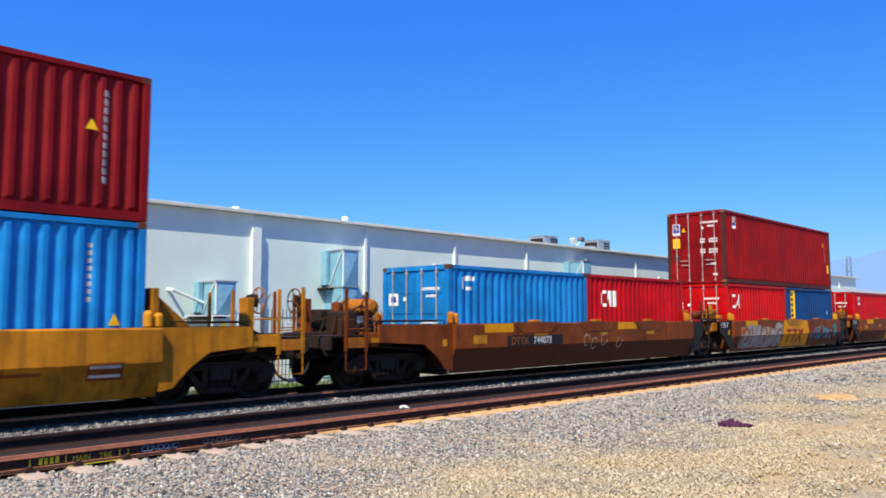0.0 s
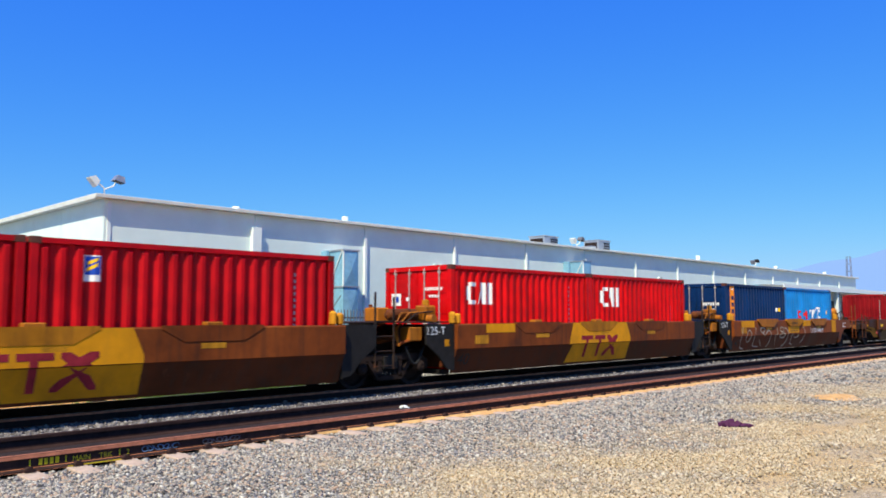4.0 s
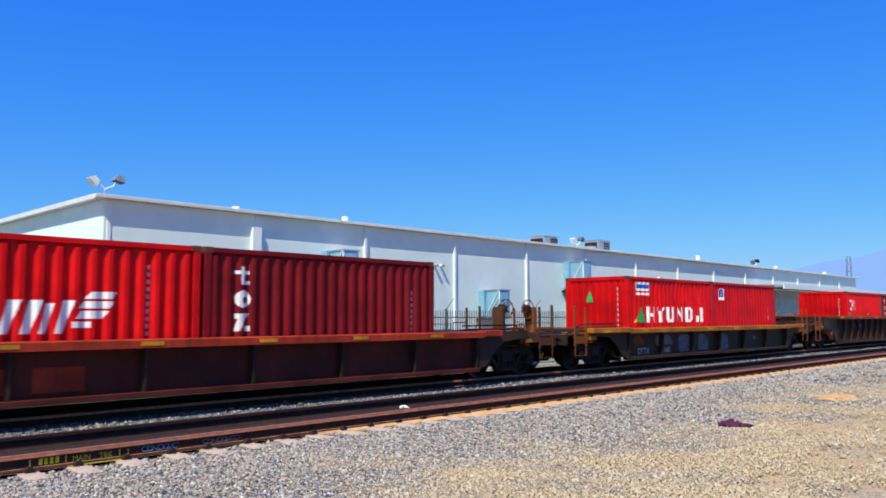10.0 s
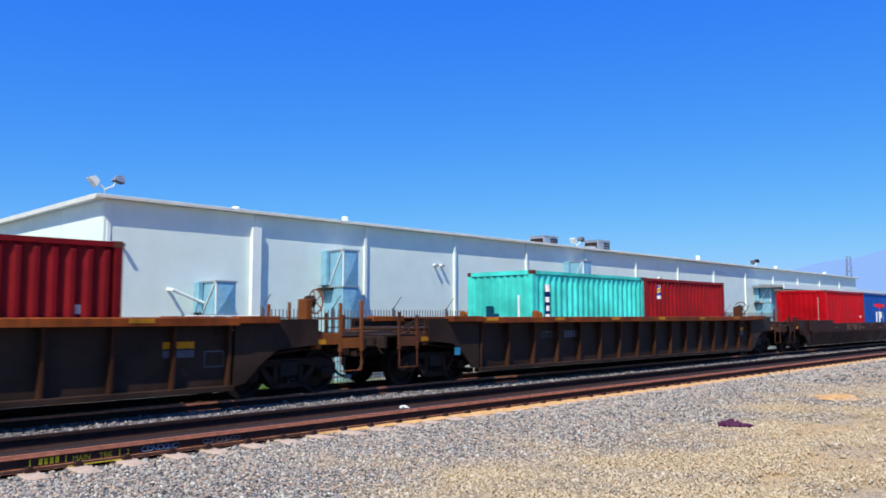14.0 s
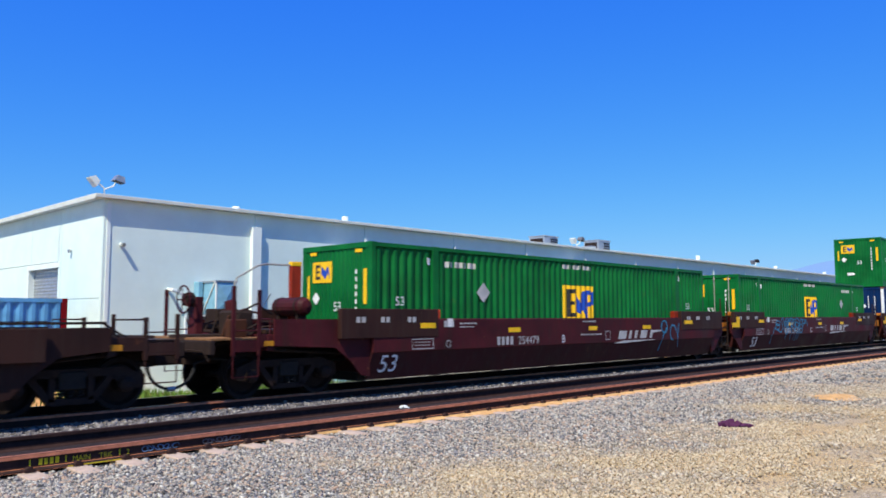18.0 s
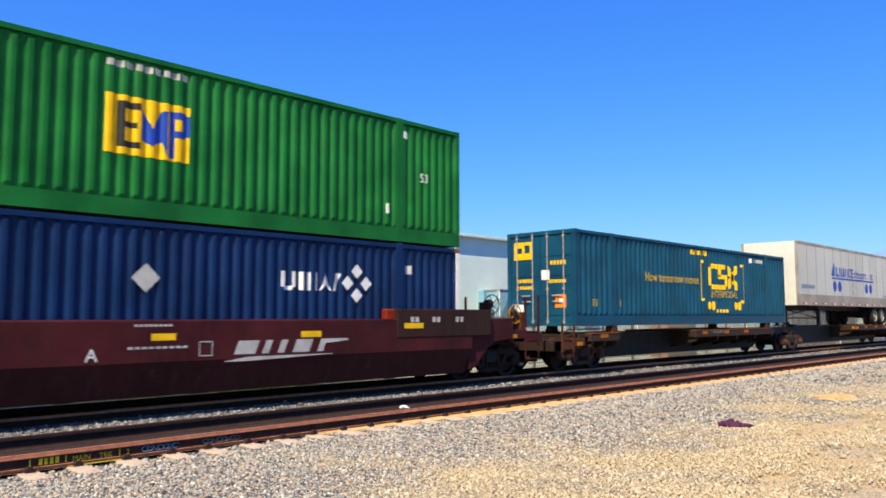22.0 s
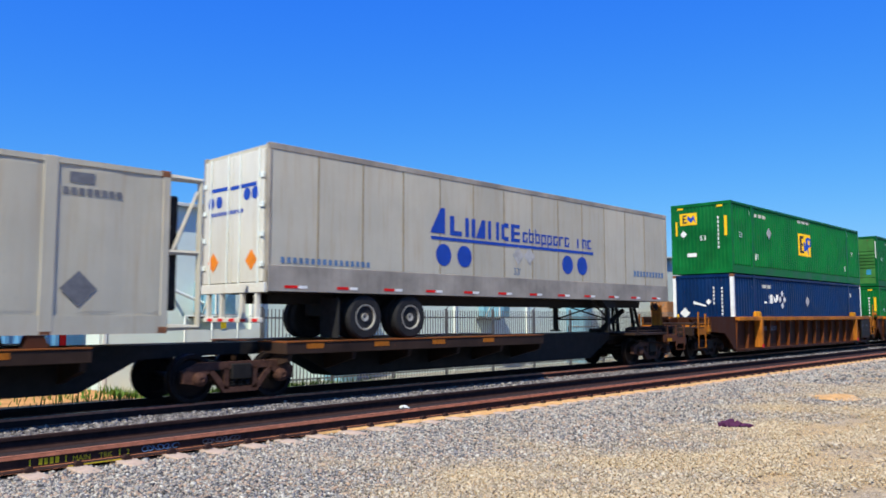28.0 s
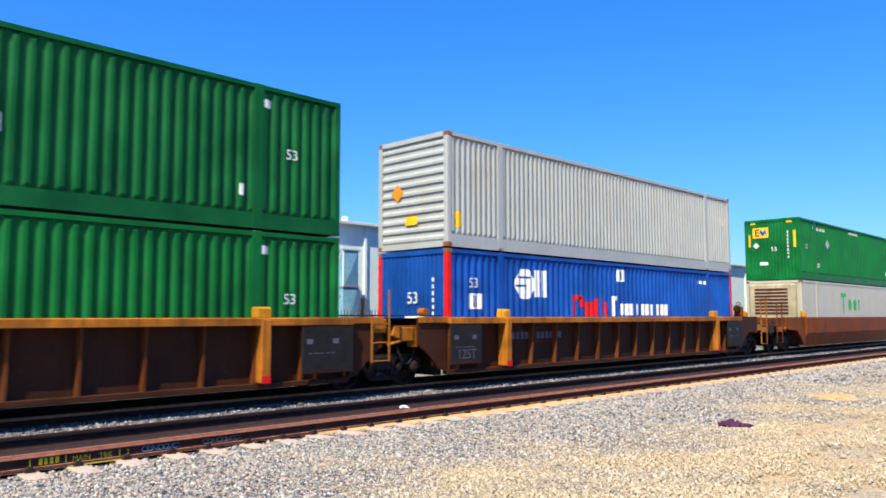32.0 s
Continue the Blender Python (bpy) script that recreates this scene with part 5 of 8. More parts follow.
container(76.50, 0.25, 6.06, 2.59, "navy", "short navy blue container with an orange upright panel", end_marks=[("orange_mark", [rect(0.62, 0.98, 1.3, 1.85)]), ("white", [rect(0.7, 0.9, 1.4, 1.75)] + bars(-0.95, -0.25, 1.72, 1.84, 7) + bars(-0.75, -0.45, 1.48, 1.6, 3) + bars(-0.95, -0.3, 1.2, 1.3, 7)), ("orange_mark", [rect(0.78, 0.9, 1.5, 1.7)])],
          marks=[("orange_mark", [rect(0.46, 0.88, 1.0, 2.5)]), ("navy", [rect(0.58, 0.76, 1.15 + 0.26 * k, 1.32 + 0.26 * k) for k in range(4)]), ("white", [rect(0.56, 0.62, 2.12, 2.4), rect(0.62, 0.75, 2.34, 2.4), rect(5.1, 5.2, 1.5, 1.65)]), ("yellow_mark", [rect(5.35, 5.5, 1.5, 1.65)])])
container(82.58, 0.25, 6.06, 2.59, "sky_blue", "short light blue container with red and white blocks", doors=False, marks=[("red_mark", [rect(1.57, 2.0, 1.2, 1.3), rect(1.57, 1.7, 1.3, 1.55), rect(1.7, 2.05, 1.45, 1.55), rect(1.95, 2.08, 1.15, 1.4), rect(2.2, 2.35, 1.15, 1.55), rect(2.55, 2.72, 1.15, 1.55), rect(2.35, 2.55, 1.3, 1.45)]),
          ("white", [slant(3.04, 3.16, 1.19, 1.6, 0.08), slant(3.4, 3.5, 1.19, 1.6, 0.08), slant(3.6, 3.72, 1.19, 1.6, 0.08), slant(3.85, 3.97, 1.19, 1.6, 0.08), rect(4.1, 4.2, 1.19, 1.6), rect(4.2, 4.5, 1.5, 1.6), rect(4.2, 4.45, 1.19, 1.28), rect(3.92, 3.98, 1.7, 1.85), rect(4.48, 4.54, 1.7, 1.85), rect(3.98, 4.48, 1.64, 1.72)]), ("yellow_mark", [rect(5.4, 5.46, 1.4, 1.55)])])
top = container(29.55, 2.87, 12.19, 2.90, "dull_red", "long red container stacked on two short ones", post="rust_post", rails="rust_post", corner="rust_cast", marks=small_sign(0.77, 1.09, 2.2, 2.67) + [("yellow_mark", [rect(11.64, 11.88, 0.8, 1.2), [(11.08, 2.09, 2.09), (11.18, 2.09, 2.29), (11.28, 2.09, 2.09)]]), ("white", [rect(11.7, 11.8, 1.5, 1.64)]), ("grey_mark", [rect(11.35, 11.42, 1.3 + 0.12 * k, 1.38 + 0.12 * k) for k in range(9)])],
                end_marks=[("white", [rect(0.66, 0.98, 1.98, 2.45), disc(-0.3, 2.22, 0.06), rect(-0.85, -0.62, 0.72, 0.8), rect(-0.9, -0.72, 0.3, 0.38)] + bars(-0.95, -0.2, 2.4, 2.48, 8) + bars(-0.8, -0.5, 2.25, 2.32, 4) + [r for z in (1.72, 1.62, 1.3, 1.2) for r in bars(-0.92, -0.55, z, z + 0.07, 5) + bars(-0.4, -0.18, z, z + 0.07, 3)]), ("blue_mark", [rect(0.69, 0.95, 2.08, 2.42)]), ("yellow_mark", [rect(0.66, 0.98, 1.45, 1.85), [(0.4, 2.1, 2.1), (0.5, 2.1, 2.28), (0.6, 2.1, 2.1)], [(0.72, 2.2, 2.26), (0.92, 2.3, 2.36)]]), ("rust_post", [rect(0.68, 0.94, 0.95, 1.2)])])

# a single well car with raised ends
car = well_unit(98.2, 110.7, ((5.65, 3.75, "coupled"), (5.17, 3.42, "coupled")), "smooth", 1.13, "tan", "tan_shade", "brown and tan well car with darker lower sides and raised ends", deck=1.36, end_color="panel_brown", lugs=None, brakes=(False, False), ext=(2.2, 1.9), fittings="fit_brown", posts=0.35)
for y in (-1, 1):
    part("raised_end", across_y([(-3.0, 0.8), (0.35, 0.8), (0.1, 1.36), (-3.0, 1.36)], y * 1.57, y * 1.50), "brown_shade", car)
    part("raised_end", across_y([(12.1, 0.8), (15.0, 0.8), (15.0, 1.36), (12.4, 1.36)], y * 1.57, y * 1.50), "brown_shade", car)
write("FEC 70069", 0.27, 1.5, -1.568, 0.86, "black_mark", car)
side_mark(car, "yellow_mark", [rect(0.97, 1.5, 0.79, 0.9), rect(2.3, 2.75, 0.79, 0.9), rect(6.4, 6.9, 0.82, 0.9), [(3.6, 0.8, 0.82), (4.2, 0.78, 0.9), (4.9, 0.8, 0.84)]])
part("side_pocket", across_y([(5.0, 1.14), (5.35, 0.92), (7.1, 0.92), (7.45, 1.14)], -1.585, -1.55), "tan", car)
side_mark(car, "yellow_mark", [rect(-2.6, -2.2, 0.95, 1.1)], flat=-1.572)
side_mark(car, "red_mark", [rect(-3.1, -2.9, 0.55, 0.72)], flat=-1.455)
container(98.34, 0.25, 6.06, 2.59, "rust_red", "short dull red container with a pale striped sticker", doors=False, corner="rust_dark", marks=[("grey_mark", [rect(0.51, 1.71, 1.71, 1.95)]), ("white", [rect(0.51, 1.71, 1.95, 2.15)]), ("yellow_mark", [rect(0.51, 1.71, 2.26, 2.36)]), ("graffiti_cyan", [rect(0.51, 1.71, 2.15, 2.26)]), BAR_COL], end_marks=PLATE_END)
container(104.45, 0.25, 6.06, 2.59, "royal", "short blue container with red and white round blocks", doors=False, corner="rust_dark", marks=[("red_mark", [disc(0.8, 2.0, 0.28), rect(1.1, 1.18, 1.76, 2.25), rect(1.18, 1.4, 2.12, 2.25), rect(1.18, 1.4, 1.76, 1.88)]),
          ("royal", [disc(0.85, 2.0, 0.12)]), ("white", [rect(1.42, 1.8, 1.76, 1.88), rect(1.42, 1.8, 1.96, 2.06), rect(1.42, 1.8, 2.14, 2.25)] + [disc(2.1 + 0.46 * k, 2.0, 0.22) for k in range(4)] + [rect(4.9, 5.2, 2.2, 2.34)]), ("royal", [disc(2.14 + 0.46 * k, 2.0, 0.09) for k in range(4)])])

# two flush-decked well cars with end posts
for s0, s1, col, ends, lab, ext in ((121.2, 133.8, "fec", ((4.73, 2.83, "coupled"), (4.45, 2.7, "coupled")), "rusty red well car with tall end posts", (1.35, 1.2)),
                               (142.3, 155.0, "orange", ((3.45, 1.55, "coupled"), (3.07, 1.32, "coupled")), "rust-orange well car with tall end posts and graffiti", (0.3, 0.3))):
    car = well_unit(s0, s1, ends, "ribbed", 1.17, col, "fec_shade" if s0 < 140 else "dark", lab, lugs=None, brakes=(s0 > 140, True), posts=0.45, end_color="dark", ext=ext, fittings="fit_brown" if s0 < 140 else "fit_orange")
    n = s1 - s0
    for y in (-1, 1):
        part("deck_rail", box(-2.4, -ext[0] - 0.002, y * 1.62, y * 1.34, 1.05, 1.2, 0.012), col, car)
        part("deck_rail", box(n + ext[1] + 0.002, n + 1.9, y * 1.62, y * 1.34, 1.05, 1.2, 0.012), col, car)
    for k in range(7):
        part("reflector", box(-1.9 + 2.3 * k, -1.5 + 2.3 * k, -1.628, -1.622, 1.06, 1.13), "yellow", car)
    if s0 < 140:
        write("FEC", 0.3, -0.75, -1.46, 0.45, "grey_mark", car)
        write("4438", 0.3, 0.5, -1.325, 0.45, "grey_mark", car)
        side_mark(car, "fec", [rect(2.2, 3.1, 0.35, 0.75), rect(3.4, 4.2, 0.35, 0.75)], flat=-1.321)
    else:
        write("DTTX", 0.28, 0.55, -1.323, 0.32, "grey_mark", car)
        write("47640", 0.28, 2.0, -1.323, 0.32, "grey_mark", car)
        for a, b, lo, hi, m in ((0.3, 1.0, 0.6, 0.92, "rib_orange"), (1.7, 2.9, 0.56, 0.92, "graffiti_dim"), (3.3, 4.3, 0.3, 0.9, "graffiti_dim"), (4.8, 5.6, 0.3, 0.9, "graffiti_dim"), (6.3, 7.3, 0.25, 0.9, "graffiti_dim"), (9.6, 10.0, 0.6, 0.8, "graffiti_dim")):
            side_mark(car, m, [[(a, lo + 0.1, hi - 0.12), (a + 0.15, lo, hi), (b - 0.3, lo + 0.03, hi), (b - 0.1, lo, hi - 0.1), (b, lo + 0.08, hi - 0.2)]], "graffiti", -1.320)
container(121.41, 0.27, 6.06, 2.59, "bright_red", "short bright red container with slanted white blocks", doors=False, end_marks=[("white", [rect(-0.75, -0.2, 2.0, 2.22)]), ("grey_mark", [rect(-0.87, -0.83, 0.6 + 0.17 * k, 0.69 + 0.17 * k) for k in range(10)]), ("blue_mark", [rect(-0.68, -0.27, 2.07, 2.15)])],
          marks=[("white", [slant(1.25, 1.42, 1.01, 1.55, 0.18), slant(1.72, 1.88, 1.01, 1.55, 0.18), rect(1.5, 1.85, 1.22, 1.33), slant(2.1, 2.26, 1.01, 1.55, 0.18), slant(2.42, 2.54, 1.01, 1.5, 0.12), slant(2.68, 2.84, 1.01, 1.55, 0.18), slant(3.0, 3.16, 1.01, 1.55, 0.18), slant(3.28, 3.4, 1.01, 1.5, 0.12), slant(3.52, 3.66, 1.01, 1.55, 0.18),
                            rect(3.8, 4.1, 1.1, 1.2), slant(3.85, 4.3, 1.25, 1.38, 0.1), slant(3.9, 4.4, 1.42, 1.54, 0.1), slant(4.0, 4.45, 1.58, 1.7, 0.1)]), BAR_COL])
container(127.55, 0.27, 6.06, 2.59, "maroon", "short dark red container with a column of white letters", doors=False, corner="rust_dark", marks=[("white", [rect(0.78, 0.87, 1.9, 2.25), rect(0.66, 0.98, 2.1, 2.17), rect(0.87, 0.98, 1.9, 1.97), disc(0.84, 1.62, 0.17), slant(0.66, 0.76, 1.0, 1.34, 0.22), rect(0.68, 0.78, 1.24, 1.34), rect(0.9, 1.0, 1.0, 1.1)]), ("maroon", [disc(0.88, 1.6, 0.07)]), ("grey_mark", [rect(5.3, 5.38, 0.8 + 0.14 * k, 0.89 + 0.14 * k) for k in range(8)])])
container(142.5, 0.27, 6.06, 2.59, "bright_red", "short red container with white blocks and a green triangle", doors=False, corner="rust_dark", end_marks=[("green_mark", [[(0.1, 1.75, 1.75), (0.25, 1.75, 2.15), (0.4, 1.75, 1.75)]]), *PLATE_END],
          marks=[("white", [rect(0.51, 1.45, 2.12, 2.41), rect(0.51, 0.8, 1.98, 2.06), rect(0.95, 1.45, 1.98, 2.06)]), ("blue_mark", [rect(0.6, 1.36, 2.2, 2.33)]),
                 ("green_mark", [[(0.5, 1.08, 1.08), (0.8, 1.08, 1.61), (1.09, 1.08, 1.08)]]), ("yellow_mark", [[(0.42, 1.08, 1.08), (0.55, 1.08, 1.3), (0.56, 1.08, 1.15)]]),
                 ("white", [rect(1.25, 1.4, 1.07, 1.6), rect(1.62, 1.77, 1.07, 1.6), rect(1.4, 1.62, 1.27, 1.38), rect(2.08, 2.22, 1.07, 1.38), [(1.9, 1.5, 1.6), (2.1, 1.3, 1.45), (2.2, 1.3, 1.45), (2.4, 1.5, 1.6)], rect(2.6, 2.74, 1.15, 1.6), rect(2.95, 3.08, 1.15, 1.6), rect(2.66, 3.02, 1.07, 1.18),
                            rect(3.3, 3.44, 1.07, 1.6), rect(3.62, 3.76, 1.07, 1.6), [(3.42, 1.45, 1.6), (3.64, 1.07, 1.25)], rect(3.98, 4.12, 1.07, 1.6), rect(4.1, 4.35, 1.5, 1.6), rect(4.1, 4.35, 1.07, 1.17), rect(4.33, 4.45, 1.14, 1.54), rect(4.75, 4.95, 1.07, 1.3), rect(5.15, 5.28, 1.07, 1.6)]), BAR_COL])
container(148.6, 0.27, 6.06, 2.59, "red", "short red container with a blue and yellow sign", doors=False, marks=small_sign(0.67, 1.03, 1.90, 2.34) + [("yellow_mark", [rect(5.25, 5.36, 1.45, 1.65)]), ("white", [rect(5.25, 5.38, 1.1, 1.3)]), BAR_COL])

# two ribbed well cars
for s0, s1, ends, ext in ((163.9, 176.8, ((5.23, 3.33, "coupled"), (4.93, 3.18, "coupled")), (2.0, 1.7)), (187.5, 200.5, ((5.17, 3.27, "coupled"), (4.75, 3.0, "coupled")), (2.1, 1.5))):
    car = well_unit(s0, s1, ends, "ribbed", 1.54, "brown", "dark", "dark brown ribbed well car with orange rust on its ribs", deck=1.5, end_color="dark", lugs=None, brakes=(False, True), ext=ext, fittings="fit_orange" if s0 < 180 else "fit_brown", posts=0.35)
    n = s1 - s0
    side_mark(car, "tan_panel", [rect(n + 0.35, n + 0.95, 0.98, 1.1)], flat=-1.319)
    side_mark(car, "graffiti_dim", [rect(n + 0.35, n + 0.95, 0.82, 0.95), rect(n + 1.15, n + 1.55, 0.62, 0.64), rect(n + 1.15, n + 1.55, 0.9, 0.92), rect(n + 1.15, n + 1.17, 0.64, 0.9), rect(n + 1.53, n + 1.55, 0.64, 0.9)], flat=-1.319)
    for y in (-1, 1):
        part("deck_rail", box(-3.2, -ext[0] - 0.002, y * 1.62, y * 1.32, 1.42, 1.56, 0.012), "brown", car)
        part("deck_rail", box(n + ext[1] + 0.002, n + 2.6, y * 1.62, y * 1.32, 1.42, 1.56, 0.012), "brown", car)
    guides(car, 0.42, 1.42, "fit_orange")
    for k in range(6):
        part("reflector", box(-2.0 + 2.9 * k, -1.55 + 2.9 * k, -1.628, -1.622, 1.44, 1.52), "yellow", car)
    write("DTTX", 0.27, 0.65, -1.323, 0.95, "graffiti_dim", car)
    side_mark(car, "graffiti_dim", bars(1.75, 2.6, 0.95, 1.14, 6), flat=-1.320)
    side_mark(car, "red_mark" if s0 < 180 else "graffiti_cyan", [rect(-3.0, -2.8, 0.62, 0.8)], flat=-1.455)
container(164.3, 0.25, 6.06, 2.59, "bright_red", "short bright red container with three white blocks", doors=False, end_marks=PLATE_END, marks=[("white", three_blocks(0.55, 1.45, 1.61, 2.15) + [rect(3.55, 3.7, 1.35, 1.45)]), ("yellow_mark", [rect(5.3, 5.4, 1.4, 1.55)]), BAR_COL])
container(170.38, 0.25, 6.06, 2.59, "maroon", "short dark red container with a column of white letters", doors=False, marks=[("white", [rect(0.8, 0.88, 2.02, 2.3), rect(0.72, 0.98, 2.16, 2.22), disc(0.86, 1.78, 0.13), slant(0.72, 0.8, 1.36, 1.58, 0.12), slant(0.86, 0.94, 1.3, 1.52, 0.06)]), ("maroon", [disc(0.9, 1.78, 0.05)]), ("grey_mark", [rect(3.0, 3.08, 1.6, 1.9), rect(5.3, 5.4, 1.35, 1.5)])])
container(187.9, 0.25, 6.06, 2.59, "teal", "short turquoise container with rusty corner posts", doors=False, corner="rust_dark", end_marks=[("white", [rect(-0.75, -0.68, 0.7, 1.9)]), ("petrol", [rect(0.2, 0.5, 1.25, 1.6), rect(0.0, 0.2, 1.25, 1.38)])], marks=[("navy", [rect(0.65, 0.87, 1.24, 2.2)]), ("white", [rect(0.67, 0.85, 2.0, 2.2), rect(0.68, 0.8, 1.7, 1.85), rect(0.7, 0.8, 1.45, 1.6), rect(0.68, 0.84, 1.26, 1.36)])])
container(194.0, 0.25, 6.06, 2.59, "rust_red", "short red container with a blue and yellow sign", doors=False, marks=small_sign(0.84, 1.16, 1.89, 2.35) + [("yellow_mark", [rect(5.3, 5.4, 1.1, 1.3)])])

car = well_unit(211.3, 224.0, ((5.45, 3.55, "coupled"), (4.85, 3.1, "coupled")), "smooth", 1.20, "dark_ox", "dark_ox", "dark brown well car with pale lettering", deck=1.36, end_color="dark_ox", lugs=None, brakes=(False, False), posts=0.3, ext=(2.8, 1.8))
for y in (-1, 1):
    part("raised_end", across_y([(-3.0, 0.85), (0.35, 0.85), (0.1, 1.36), (-3.0, 1.36)], y * 1.57, y * 1.50), "dark_ox", car)
    part("raised_end", across_y([(12.2, 0.85), (15.2, 0.85), (15.2, 1.36), (12.45, 1.36)], y * 1.57, y * 1.50), "dark_ox", car)
write("FEC 71882", 0.37, 2.14, -1.568, 0.87, "tan_mark", car)
stroke(car, "tan_mark", loop(4.2, 0.99, 0.16, 0.16), 0.022)
side_mark(car, "tan_mark", [rect(4.06, 4.34, 1.03, 1.05), rect(4.08, 4.32, 0.97, 0.985), disc(4.2, 0.9, 0.04)])
side_mark(car, "tan_mark", bars(4.5, 5.1, 0.94, 0.98, 8) + bars(6.2, 6.8, 1.12, 1.15, 8) + bars(7.6, 8.3, 0.9, 0.94, 9) + bars(8.8, 9.6, 1.05, 1.12, 7) + bars(0.2, 0.9, 0.98, 1.01, 7))
side_mark(car, "red_mark", [rect(-2.9, -2.7, 0.6, 0.78)], flat=-1.455)
container(211.6, 0.25, 6.06, 2.59, "red", "short red container with small white writing", doors=False, end_marks=PLATE_END, marks=[BAR_COL, ("white", [rect(5.35, 5.47, 1.2, 1.32)])])
container(217.6, 0.25, 6.06, 2.59, "royal", "short blue container with a red winged mark over white bars", doors=False, corner="rust_dark", marks=[("red_mark", [[(2.02, 1.98, 2.0), (2.2, 1.80, 2.0), (2.85, 1.80, 1.95), (2.95, 1.70, 2.04), (3.05, 1.62, 2.06), (3.15, 1.70, 2.04), (3.25, 1.80, 1.95), (3.9, 1.80, 2.0), (4.06, 1.98, 2.0)]]),
          ("white", [[(2.16, 0.97, 1.0), (2.3, 0.97, 1.55), (2.42, 0.97, 1.55)], rect(2.5, 2.66, 0.97, 1.55), rect(2.85, 3.02, 0.97, 1.55), rect(3.02, 3.25, 1.42, 1.55), rect(3.02, 3.25, 1.18, 1.3), rect(3.2, 3.34, 1.24, 1.5), rect(3.55, 3.72, 0.97, 1.55)]), ("grey_mark", [rect(5.3, 5.38, 1.5, 1.6), rect(0.35, 0.42, 1.4, 1.5)])])

# three maroon wells with long green boxes
MAROON = "maroon well car with white markings and blue graffiti"
for s0, ends, br, tag in ((233.2, ((3.75, 1.85, "coupled"), (1.6, 1.6, "shared")), ("tank", 0), "B"), (252.4, ((1.6, 1.6, "truck"), (1.6, 1.6, "shared")), (0, 0), "C"), (272.3, ((1.6, 1.6, "truck"), (3.03, 1.28, "coupled")), (0, True), "A")):
    car = well_unit(s0, s0 + 16.5, ends, "smooth", 1.50, "ox", "ox_shade", MAROON, end_color="ox", lugs=None, brakes=br, posts=0.58, rail=tag == "B", gear="posts")
    for a, b in ((-0.9, 2.0), (14.0, 17.2)):
        part("end_plate", box(a, b, -1.575, -1.44, 1.08, 1.72, 0.012), "dark_ox", car)
        part("end_plate", box(a, b, 1.44, 1.575, 1.08, 1.72, 0.012), "dark_ox", car)
        side_mark(car, "grey_mark", bars(a + 0.4, a + 0.7, 1.42, 1.54, 2) + bars(a + 1.1, a + 1.4, 1.42, 1.54, 2) + bars(a + 1.9, a + 2.2, 1.42, 1.54, 2), flat=-1.576)
        side_mark(car, "yellow_mark", [rect(a + 2.3 if a < 0 else a + 0.2, a + 2.8 if a < 0 else a + 0.8, 1.28, 1.4)], flat=-1.576)
    for x in (2.05, 13.95):
        part("lock_lug", box(x - 0.17, x + 0.17, -1.44, -1.25, 1.46, 1.72, 0.03), "fec", car)
    if tag != "B":
        side_mark(car, "yellow_mark", [rect(-1.15, -0.45, 1.12, 1.30), rect(-0.75, -0.45, 1.30, 1.52)], flat=-1.576)
    side_mark(car, "white", [rect(2.32, 2.55, 1.28, 1.52), rect(-0.62, -0.42, 0.86, 1.02)] if tag == "A" else [rect(2.32, 2.5, 1.3, 1.5)])
    side_mark(car, "grey_mark", [rect(1.15, 1.85, 1.02, 1.04), rect(1.15, 1.85, 0.80, 0.82), rect(1.15, 1.17, 0.82, 1.02), rect(1.83, 1.85, 0.82, 1.02)] + bars(1.25, 1.75, 0.95, 0.97, 5) + bars(1.25, 1.75, 0.88, 0.90, 5))
    write("53", 0.58, 0.1 if tag == "B" else 0.45, skin(0.75) - 0.012, 0.34, "white", car).rotation_euler.x += 0.38
    write("254479", 0.3, 5.0, -1.566, 0.82, "grey_mark", car)
    side_mark(car, "grey_mark", bars(4.15, 4.85, 0.82, 1.03, 4, 0.35) + bars(2.2, 2.6, 1.3, 1.45, 2) + bars(2.75, 3.4, 1.36, 1.4, 5) + bars(2.75, 3.3, 1.28, 1.31, 5) + bars(7.9, 9.0, 1.0, 1.04, 9) + bars(8.0, 8.7, 1.38, 1.42, 8))
    write(tag, 0.3, 6.95 if tag == "B" else 7.2, -1.566, 0.82, "white", car)
    side_mark(car, "yellow_mark", [rect(4.6, 5.1, 1.14, 1.26), rect(8.3, 8.75, 1.14, 1.26), rect(11.4, 11.9, 1.14, 1.26)])
    side_mark(car, "grey_mark", [slant(9.9, 10.35, 0.85, 1.1, 0.1), slant(10.5, 10.65, 0.85, 1.1, 0.1), slant(10.85, 11.0, 0.85, 1.1, 0.1), slant(11.2, 11.6, 0.85, 1.1, 0.1), slant(11.8, 11.95, 0.85, 1.1, 0.1), [(11.9, 1.0, 1.1), (12.6, 1.06, 1.1)], [(9.7, 0.72, 0.73), (10.2, 0.72, 0.80), (12.2, 0.79, 0.80)]], "painted_mark", -1.56)
    stroke(car, "grey_mark", loop(2.35, 0.9, 0.08, 0.08), 0.02)
    stroke(car, "grey_mark", [(9.2, 0.85), (9.45, 0.85), (9.45, 1.1), (9.2, 1.1), (9.2, 0.85)], 0.02)
    if tag == "B":
        for pts in (loop(12.8, 1.2, 0.2, 0.2), [(12.6, 0.4), (12.7, 0.9), (13.0, 1.2)], loop(13.4, 1.0, 0.22, 0.25, 0.8), [(13.8, 1.3), (13.7, 0.9), (13.9, 0.5)]):
            stroke(car, "graffiti_cyan", pts, 0.04)
